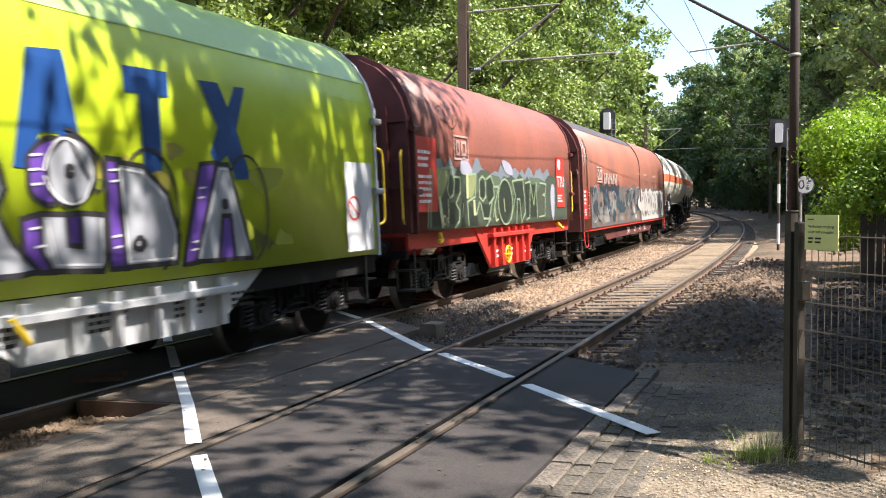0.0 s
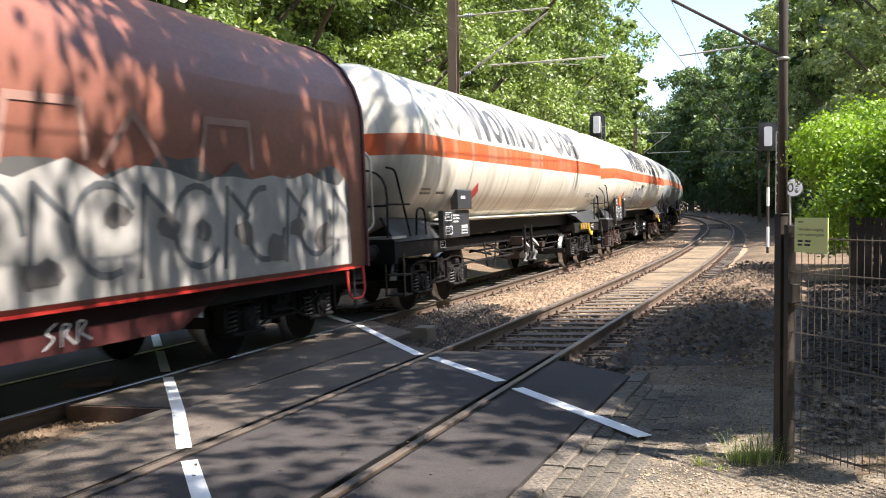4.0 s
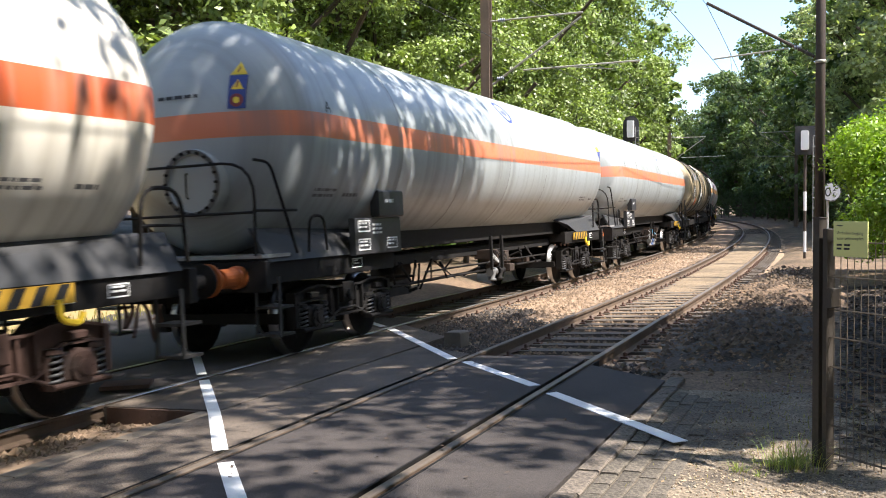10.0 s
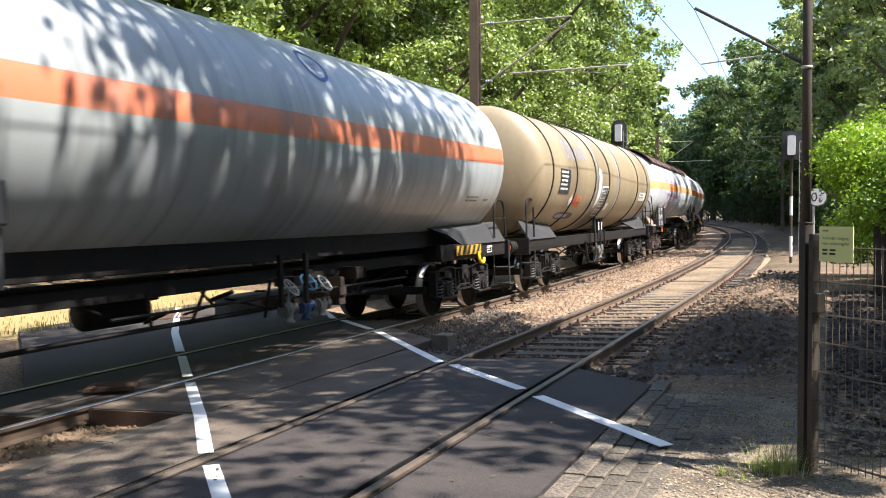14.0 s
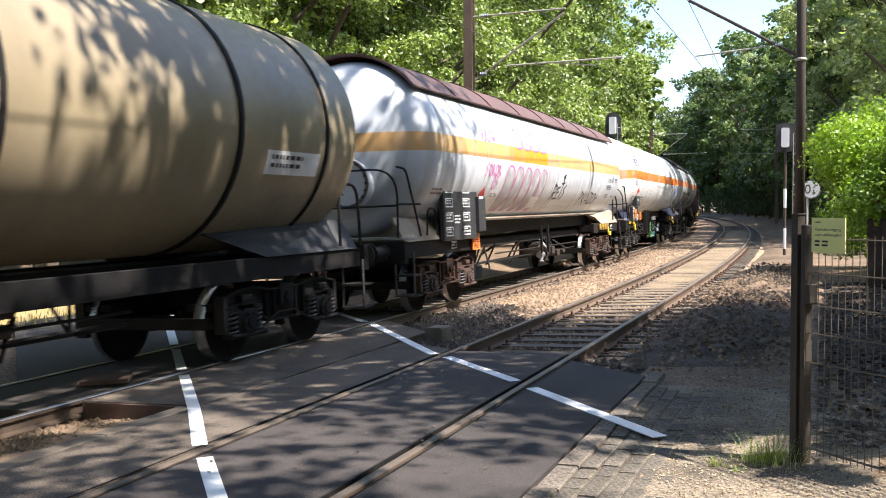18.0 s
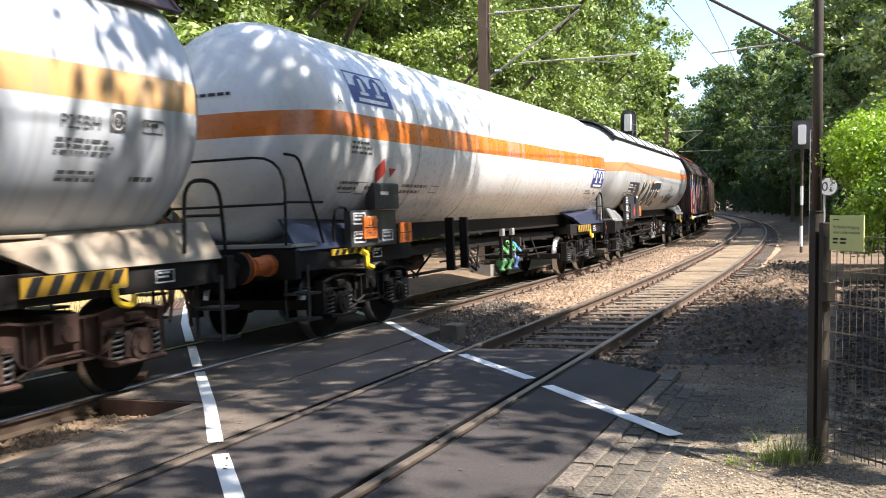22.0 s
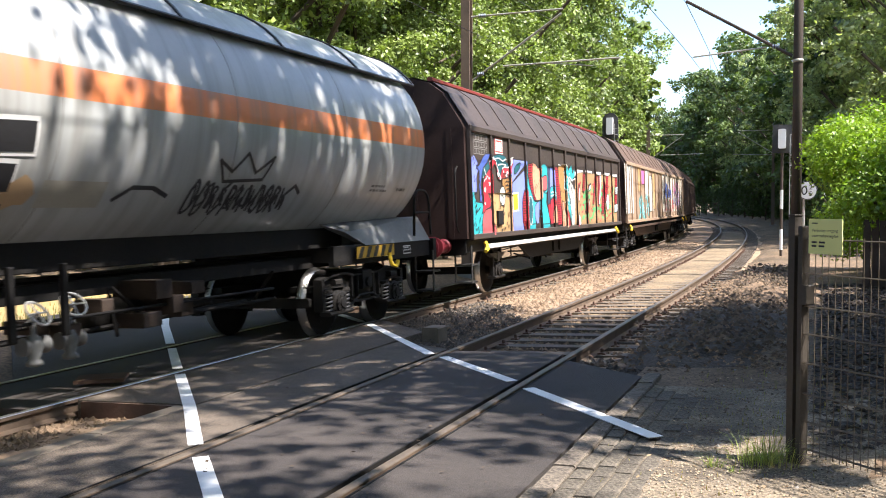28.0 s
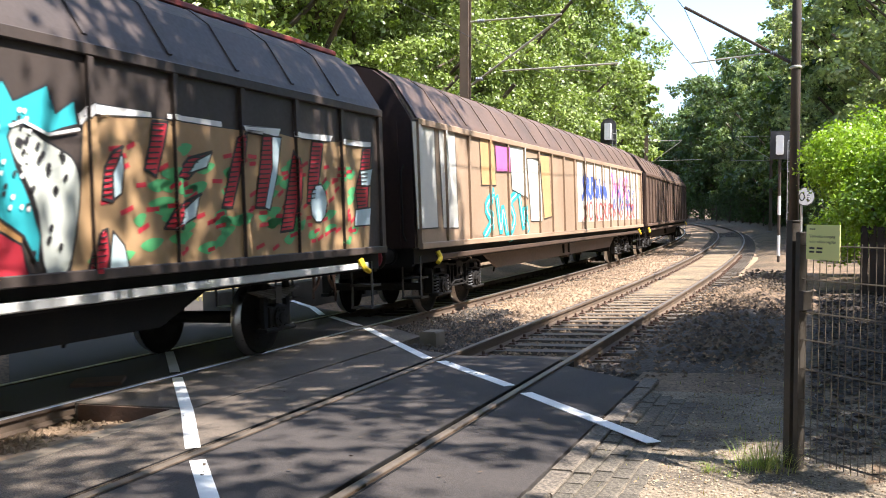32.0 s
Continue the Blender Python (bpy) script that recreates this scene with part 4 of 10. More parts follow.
board = Geo().box(0.004, 0.136, -0.012, 0.012, -0.1, 1.36, 0.003).mesh("board", board_mat)
for i in range(24):
    part("board", board, None, boards, at=pose(i * 0.14, 0.003 * (i % 2), 0.012 * ((i * 7) % 4)))
for z in (0.3, 1.1):
    part("rail", Geo().box(0.0, 3.36, 0.018, 0.06, z, z + 0.08, 0.005), board_mat, boards)
for x in (0.05, 1.7, 3.3):
    part("post", Geo().box(x - 0.04, x + 0.04, 0.062, 0.14, -0.3, 1.4, 0.008), board_mat, boards)
part("lock_box", Geo().box(0.064, 0.10, -0.035, 0.035, 0.98, 1.10, 0.006), post_brown, fence, "small dark lock box")

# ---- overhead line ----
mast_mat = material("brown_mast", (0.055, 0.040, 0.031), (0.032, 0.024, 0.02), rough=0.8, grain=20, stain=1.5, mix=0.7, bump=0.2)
# lighter copy of the mast brown, with sunlight painted into the colour
mast_lit = material("sunlit_brown_mast", (0.15, 0.105, 0.075), (0.09, 0.064, 0.048), rough=0.8, grain=20, stain=1.5, mix=0.7, bump=0.2)
pale_tube = material("pale_bracket_tube", (0.40, 0.39, 0.33), (0.25, 0.22, 0.17), rough=0.5, metal=0.4, grain=30, stain=2, mix=0.5)
insul = material("brown_insulator", (0.20, 0.22, 0.26), (0.10, 0.10, 0.12), rough=0.3, mix=0.3, bump=0)


def h_mast(x, y, z0, high, w, label, tubes, stays=()):
    m = new("catenary_mast")
    tagged(m, label, "mast")
    m.matrix_basis = pose(x, y, z0)
    g = Geo()
    for a, b, c, d in ((-w, w, -w, -w + 0.03), (-w, w, w - 0.03, w), (-0.02, 0.02, -w + 0.03, w - 0.03)):
        g.box(a, b, c, d, -0.4, high)
    part("column", g, mast_lit, m)
    part("foundation", Geo().box(-w * 2, w * 2, -w * 2, w * 2, -0.5, 0.12, 0.02), concrete, m)
    for pts, rad in tubes:
        part("bracket_tube", Geo().tube([(p[0] - x, 0, p[1] - z0) for p in pts], rad, 7), pale_tube, m, "bracket tube of the overhead line")
    for px, pz in stays:
        g = Geo()
        for i in range(4):
            g.lathe([(0.03, -0.11 + i * 0.06), (0.075, -0.09 + i * 0.06), (0.03, -0.06 + i * 0.06)], 10, "x", (px - x, 0, pz - z0))
        part("insulator", g, insul, m, smooth=True)
    return m


h_mast(-6.95, 20.5, -0.3, 10.5, 0.14, "brown steel mast with brackets over the far track", (([(-6.8, 7.49), (-3.9, 7.51)], 0.03), ([(-6.75, 5.55), (-3.95, 7.38)], 0.036), ([(-5.76, 5.93), (-2.2, 5.97)], 0.028), ([(-4.3, 5.93), (-3.0, 5.78)], 0.016)), ((-6.45, 7.49), (-6.5, 5.72)))
# round mast of the near track
pole = new("catenary_mast")
tagged(pole, "dark brown round steel mast beside the near track", "mast")
pole.matrix_basis = pose(2.72, 18.0, -0.1)
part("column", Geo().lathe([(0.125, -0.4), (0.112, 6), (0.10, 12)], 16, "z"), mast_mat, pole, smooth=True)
part("collar", Geo().lathe([(0.118, 5.30), (0.135, 5.31), (0.135, 5.37), (0.118, 5.38)], 16, "z"), pale_tube, pole, smooth=True)
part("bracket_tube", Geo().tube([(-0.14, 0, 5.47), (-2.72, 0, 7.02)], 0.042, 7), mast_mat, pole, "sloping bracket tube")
part("bracket_tube", Geo().tube([(-0.75, 0, 5.72), (-2.55, 0, 5.58)], 0.022, 7), pale_tube, pole, "level registration tube")
part("insulator", Geo().lathe([(0.03, 0), (0.07, 0.03), (0.03, 0.06), (0.07, 0.09), (0.03, 0.12), (0.07, 0.15), (0.03, 0.18)], 10, "x", (-0.62, 0, 5.72)), insul, pole, smooth=True)
far_tubes = (([(-10.5, 7.6), (-7.6, 7.6)], 0.03), ([(-10.4, 5.6), (-7.7, 7.5)], 0.036), ([(-9.6, 5.9), (-6.0, 5.95)], 0.028))
h_mast(-10.6, 75, -0.3, 8.9, 0.14, "brown steel mast farther along the line", far_tubes)
q = spot(70, 3.2)
h_mast(q.x, q.y, 0, 8, 0.12, "dark steel mast of the near track farther on", (([(q.x, 7.4), (q.x - 2.6, 7.4)], 0.03), ([(q.x, 5.6), (q.x - 2.6, 7.3)], 0.03), ([(q.x, 5.5), (q.x - 3, 5.6)], 0.025)))
wire_mat = material("copper_wire", (0.05, 0.045, 0.04), (0.03, 0.028, 0.025), rough=0.5, metal=0.6, mix=0.3, bump=0)
for name, c, zz, sag in (("contact_wire", 0.15, 5.5, 0.0), ("contact_wire", TO_FAR + 0.1, 5.62, 0.0), ("catenary_wire", 0.0, 6.92, 0.55), ("catenary_wire", TO_FAR, 7.2, 0.55)):
    ob = new(name)
    tagged(ob, "thin dark overhead line wire above the track", "wire")
    knots = (-40, 18.2 if c > -2 else 20.4, 72, 125, 180)
    for a, b in zip(knots, knots[1:]):
        pts = [spot(a + (b - a) * i / 16, c, zz - sag * 4 * (i / 16) * (1 - i / 16)) for i in range(17)]
        part("span", Geo().tube(pts, 0.009 if sag else 0.008, 5), wire_mat, ob)
    if sag:
        drop = Geo()
        for a, b in zip(knots[:3], knots[1:3]):
            for i in (2, 5, 8, 11, 14):
                s = a + (b - a) * i / 16
                drop.tube([spot(s, c, zz - sag * 4 * (i / 16) * (1 - i / 16)), spot(s, c + 0.1, 5.55)], 0.005, 4)
        part("dropper", drop, wire_mat, ob, "thin droppers between the wires")

# ---- signals and small signs ----
sig_black = material("black_signal_board", (0.03, 0.03, 0.032), (0.05, 0.05, 0.05), rough=0.6, mix=0.4)
sig_white = material("pale_lamp_box", (0.72, 0.73, 0.74), (0.5, 0.5, 0.5), rough=0.5, mix=0.3)


def signal(x, y, z0, head, post_bands, label, round_top, k_size=1.0):
    s = new("railway_signal")
    tagged(s, label, "signal")
    s.matrix_basis = pose(x, y, z0)
    g = Geo()
    n, w, h = 8, 0.40 * k_size, 0.62 * k_size
    pts = [(-w, -h), (w, -h)] + ([(w * math.cos(i * math.pi / n), h * 0.45 + w * math.sin(i * math.pi / n)) for i in range(n + 1)] if round_top else [(w, h), (-w, h)])
    k = len(pts)
    g.add([(a, -0.02, head + b) for a, b in pts] + [(a, 0.02, head + b) for a, b in pts], [tuple(range(k)), tuple(range(2 * k - 1, k - 1, -1))] + [(i, i + k, (i + 1) % k + k, (i + 1) % k) for i in range(k)])
    part("signal_board", g, sig_black, s, "black signal board seen from behind")
    part("lamp_box", Geo().box(-0.16 * k_size, 0.16 * k_size, -0.24 * k_size, -0.02, head - 0.42 * k_size, head + 0.42 * k_size, 0.03), sig_white, s, "pale grey lamp housing")
    part("post", Geo().lathe([(0.06 * k_size, -0.3), (0.06 * k_size, head - 0.3)], 10, "z", (0.0, 0.06, 0)), sig_black if not post_bands else mast_mat, s)
    for a, b in post_bands:
        part("post_band", Geo().lathe([(0.066 * k_size, a), (0.066 * k_size, b)], 10, "z", (0.0, 0.06, 0)), sig_white, s, "white band on the post")
    g = Geo()
    for kx in (0.24, 0.42):
        g.tube([(kx, -0.1, 0.4), (kx, -0.1, head + 0.1)], 0.012, 5)
    for i in range(int(head / 0.32)):
        g.tube([(0.24, -0.1, 0.5 + i * 0.32), (0.42, -0.1, 0.5 + i * 0.32)], 0.01, 5)
    part("ladder", g, grey_steel, s)
    return s


signal(2.12, 24.6, -0.15, 3.9, ((0.4, 1.05), (1.7, 2.3)), "black signal seen from behind with a pale lamp box", False, 0.72)
signal(-6.68, 40.6, -0.4, 6.05, (), "black round-topped signal seen from behind", True)
km = new("distance_sign")
tagged(km, "round white distance disc on a thin pale post", "sign")
km.matrix_basis = Matrix.Translation((2.91, 22.76, -1.55)) @ Matrix.Diagonal((1.9, 1.9, 1.9, 1))
part("disc", Geo().lathe([(0.145, -0.006), (0.145, 0.006)], 28, "y", (0, 0, 1.92)), sig_white, km)
part("post", Geo().lathe([(0.018, -0.1), (0.018, 1.8)], 8, "z", (-0.05, 0.02, 0)), grey_steel, km)
dark_ring = Geo()
for a, b in zip(ring_pts := [(0.132 * math.cos(i * 0.2618), 0.132 * math.sin(i * 0.2618)) for i in range(25)], ring_pts[1:]):
    dark_ring.add([(a[0], -0.009, 1.92 + a[1]), (b[0], -0.009, 1.92 + b[1]), (b[0] * 1.09, -0.009, 1.92 + b[1] * 1.09), (a[0] * 1.09, -0.009, 1.92 + a[1] * 1.09)], [(0, 1, 2, 3)])
part("rim", dark_ring, sig_black, km)

# ---- small things round the crossing ----
edge_mat = material("stained_concrete_edge", (0.19, 0.155, 0.115), (0.10, 0.08, 0.06), rough=0.9, grain=60, stain=2, mix=0.7, bump=0.3)
dark_concrete = material("dark_wall_concrete", (0.06, 0.055, 0.045), (0.03, 0.03, 0.022), rough=0.9, grain=40, stain=2, mix=0.8, bump=0.4)
wall = part("low_wall", Geo().box(-0.18, 0.18, 0, 7.5, -0.3, 0.50, 0.03), dark_concrete, at=along(7.8, -7.4, -0.1))
tagged(wall, "low dark concrete wall beside the far track", "wall")
blk = part("concrete_block", Geo().box(-0.12, 0.12, -0.16, 0.16, -0.15, 0.09, 0.02), edge_mat, at=along(4.75, -1.6, 0.0))
tagged(blk, "small grey concrete block between the tracks", "block")
grate = new("drain_grate")
tagged(grate, "rusty steel drain grate in the path", "drain")
grate.matrix_basis = along(8.2, -9.0, 0.0) @ pose(0, 0, 0, 0, 0, 35)
for y in (-0.87, 0.87):
    part("frame", Geo().box(-0.5, 0.5, y - 0.03, y + 0.03, -0.06, 0.015), rust, grate)
for i in range(14):
    part("bar", Geo().box(-0.5 + i * 0.075, -0.465 + i * 0.075, -0.84, 0.84, -0.05, 0.012), rust, grate)
pl = part("crossing_plate", Geo().box(-0.25, 0.25, -0.14, 0.14, -0.02, 0.02, 0.006), rust, at=along(0.45, -3.55, 0.05) @ pose(0, 0, 0, 4, 0, 30))
tagged(pl, "rusty steel plate lying between the far rails", "plate")
for s0 in (-5.9, -4.8, -3.7, -2.6, -1.5):
    kb = part("edge_slab", Geo().sweep([(0, -0.25), (0.17, -0.25), (0.17, -0.01), (0.16, 0.0), (0.01, 0.0), (0, -0.01)], [0.006, 1.094]), edge_mat, at=along(s0, -1.985, 0.0))
    tagged(kb, "stained concrete edge slab beside the ballast", "kerb", group="edge slabs along the crossing")
pit = part("end_plate", Geo().box(-0.55, 0.55, -0.02, 0.02, -0.26, 0.0, 0.004), rust, at=along(-0.37, -2.5, -0.01))
tagged(pit, "rusty steel end plate of the crossing surface", "plate")


# ---- painted shapes on curved sides ----
BREAKS = {}                                           # folds across y of a ribbed side


def fill(geo, poly, surf, lift, row=0.05):
    """Fills a polygon [(y, v)] in rows, each row bent to the surface."""
    lo, hi = min(p[1] for p in poly), max(p[1] for p in poly)
    cuts = sorted({round(lo + (hi - lo) * i / max(1, math.ceil((hi - lo) / row)), 4) for i in range(max(1, math.ceil((hi - lo) / row)) + 1)} | {round(p[1], 4) for p in poly})
    n = len(poly)
    for a, b in zip(cuts, cuts[1:]):
        if b - a < 0.0005:
            continue
        m, e = (a + b) / 2, (b - a) * 1e-3
        hits = []
        for i in range(n):
            (y0, v0), (y1, v1) = poly[i], poly[(i + 1) % n]
            if (v0 < m) != (v1 < m):
                def at(v, y0=y0, v0=v0, y1=y1, v1=v1):
                    return y0 + (y1 - y0) * (v - v0) / (v1 - v0)
                hits.append((at(m), at(a + e), at(b - e)))
        hits.sort()
        for k in range(0, len(hits) - 1, 2):
            (_, la, lb), (_, ra, rb) = hits[k], hits[k + 1]
            edges = [c for c in BREAKS.get(surf, ()) if min(la, lb) < c < max(ra, rb)]
            marks = [(la, lb)] + [(min(max(c, la), ra), min(max(c, lb), rb)) for c in edges] + [(ra, rb)]
            for i, ((pa, pb), (qa, qb)) in enumerate(zip(marks, marks[1:])):
                if edges:                             # keep each piece on its own side of a fold
                    pa, pb, qa, qb = pa + 0.0005, pb + 0.0005, qa - 0.0005, qb - 0.0005
                if qa - pa > 0.0002 or qb - pb > 0.0002:
                    geo.add([surf(pa, a, lift), surf(qa, a, lift), surf(qb, b, lift), surf(pb, b, lift)], [(0, 1, 2, 3)])


def stroke(geo, pts, width, surf, lift, row=0.05):
    """A painted stroke along points (y, v)."""
    for i, (a, b) in enumerate(zip(pts, pts[1:])):
        p, q = Vector(a), Vector(b)
        d = (q - p)
        if d.length < 1e-5:
            continue
        d.normalize()
        w = Vector((-d.y, d.x)) * width / 2
        e = d * width * 0.35
        fill(geo, [tuple(p - w - e), tuple(q - w + e), tuple(q + w + e), tuple(p + w - e)], surf, lift + 0.0002 * (i % 7), row)


def ring(y, v, ry, rv, n=18, a0=0.0, a1=6.2832):
    return [(y + ry * math.cos(a0 + (a1 - a0) * i / n), v + rv * math.sin(a0 + (a1 - a0) * i / n)) for i in range(n + (a1 - a0 < 6.2))]


LETTERS = {}


def lettering(geo, text, y, v, size, surf, lift, back=False):
    """Letters of the built-in font, laid on a surface; y and v are the lower start."""
    if text not in LETTERS:
        cu = bpy.data.curves.new("letters", "FONT")
        cu.body, cu.size, cu.resolution_u = text, 1.0, 2
        tmp = bpy.data.objects.new("letters", cu)
        scene.collection.objects.link(tmp)
        bpy.context.view_layer.update()
        me = bpy.data.meshes.new_from_object(tmp.evaluated_get(bpy.context.evaluated_depsgraph_get()))
        LETTERS[text] = ([tuple(k.co[:2]) for k in me.vertices], [tuple(p.vertices) for p in me.polygons])
        bpy.data.objects.remove(tmp)
        bpy.data.meshes.remove(me)
        bpy.data.curves.remove(cu)
    vs, fs = LETTERS[text]
    geo.add([surf(y + a * size, v + b * size, lift) for a, b in vs], fs)


def bars(geo, y, v, w, h, rows, surf, lift, seed=0):
    """Small unreadable writing as plain bars."""
    r = random.Random(seed)
    for i in range(rows):
        top = v + h - i * h / rows
        e, end = y, y + w * r.uniform(0.7, 1.0)
        while e < end - 0.02:
            k = min(r.uniform(0.03, 0.12) * max(1, w), end - e)
            fill(geo, [(e, top - 0.5 * h / rows), (e + k, top - 0.5 * h / rows), (e + k, top), (e, top)], surf, lift)
            e += k + 0.015 + 0.015 * w


def frame_lines(geo, y, v, w, h, t, surf, lift):
    for a, b, c, d in ((y, v, w, t), (y, v + h - t, w, t), (y, v + t, t, h - 2 * t), (y + w - t, v + t, t, h - 2 * t)):
        fill(geo, [(a, b), (a + c, b), (a + c, b + d), (a, b + d)], surf, lift)


def rect(y, v, w, h):
    return [(y, v), (y + w, v), (y + w, v + h), (y, v + h)]


def rounded(poly, n=4):
    """A closed line of points drawn as a smooth curve."""
    out, k = [], len(poly)
    for i in range(k):
        a, b, c, d = (Vector(poly[(i + j) % k]) for j in (-1, 0, 1, 2))
        for j in range(n):
            t = j / n
            out.append(tuple(0.5 * (2 * b + (c - a) * t + (2 * a - 5 * b + 4 * c - d) * t * t + (3 * b - a - 3 * c + d) * t ** 3)))
    return out


def spray(owner, mat, layer, surf, smooth, label, *shapes, edge=0.022, edge_mat=None):
    """Sprayed shapes of one colour with their dark outlines."""
    g, k = Geo(), Geo()
    lift = 0.003 + 0.003 * layer
    for i, shape in enumerate(shapes):
        poly = rounded(shape) if smooth else shape
        fill(g, poly, surf, lift + 0.0002 * (i % 4))
        if edge:
            stroke(k, poly + poly[:1], edge, surf, lift + 0.0012)
    part("graffiti", g, mat, owner, label)
    if edge:
        part("graffiti_outline", k, edge_mat or dark_spray, owner, "thin dark sprayed outline")


def hatch(geo, poly, gap, width, surf, lift):
    """Level dark strokes across a sprayed shape."""
    z = min(p[1] for p in poly) + gap
    while z < max(p[1] for p in poly) - 0.02:
        hits = sorted(a[0] + (b[0] - a[0]) * (z - a[1]) / (b[1] - a[1]) for a, b in zip(poly, poly[1:] + poly[:1]) if (a[1] < z) != (b[1] < z))
        for p, q in zip(hits[::2], hits[1::2]):
            stroke(geo, [(p, z), (q - 0.25 * (q - p), z + 0.012)], width, surf, lift)
        z += gap


# ---- paints ----
def plain(name, c, rough=0.5, metal=0.0, mix=0.35):
    return material(name, c, tuple(k * 0.72 for k in c), rough=rough, metal=metal, grain=22, stain=2.5, mix=mix, bump=0.04)


navy = plain("navy_paint", (0.014, 0.017, 0.042))
blue_letter = plain("blue_lettering", (0.008, 0.055, 0.21))
black_paint = plain("black_paint", (0.02, 0.02, 0.022))
white_letter = plain("white_lettering", (0.75, 0.75, 0.74))
silver = plain("silver_spray", (0.36, 0.37, 0.40), 0.45)
purple = plain("purple_spray", (0.13, 0.055, 0.33))
red_paint = plain("red_paint", (0.55, 0.05, 0.04))
orange_plate = plain("orange_plate", (0.80, 0.20, 0.035))
yellow_paint = plain("yellow_paint", (0.80, 0.55, 0.03))
hazard_yellow = plain("worn_hazard_yellow", (0.50, 0.30, 0.035))
cyan_spray = plain("turquoise_spray", (0.03, 0.38, 0.43))
blue_spray = plain("lilac_blue_spray", (0.19, 0.24, 0.62))
red_spray = plain("crimson_spray", (0.50, 0.03, 0.05))
tan_spray = plain("sand_spray", (0.45, 0.29, 0.14))
skin_spray = plain("peach_spray", (0.66, 0.30, 0.19))
green_spray = plain("green_spray", (0.10, 0.42, 0.16))
deep_blue_spray = plain("deep_blue_spray", (0.07, 0.12, 0.42))
rose_spray = plain("rose_red_spray", (0.52, 0.10, 0.11))
ochre_spray = plain("ochre_spray", (0.42, 0.22, 0.08))
camo_spray = plain("brown_tan_spray", (0.36, 0.23, 0.12))
dusk_spray = plain("dusky_blue_spray", (0.04, 0.06, 0.11))
ice_spray = plain("pale_ice_spray", (0.55, 0.68, 0.72))
teal_spray = plain("dark_teal_spray", (0.015, 0.10, 0.125))
haze_spray = plain("grey_blue_spray", (0.24, 0.31, 0.37))
pale_spray = plain("pale_spray", (0.52, 0.55, 0.50))
grey_spray = plain("grey_spray", (0.12, 0.125, 0.13))
film_spray = material("thin_grey_spray", (0.30, 0.30, 0.31), (0.50, 0.51, 0.53), rough=0.5, grain=9, stain=3.5, mix=0.9, bump=0.02)
door_grey = plain("dusty_pale_door", (0.36, 0.34, 0.29))
pink_spray = plain("pink_spray", (0.55, 0.14, 0.36))
dark_spray = plain("dark_spray", (0.028, 0.026, 0.028))
board_black = plain("black_board", (0.035, 0.036, 0.04), 0.4)
blue_label = plain("dark_blue_label", (0.03, 0.05, 0.22))


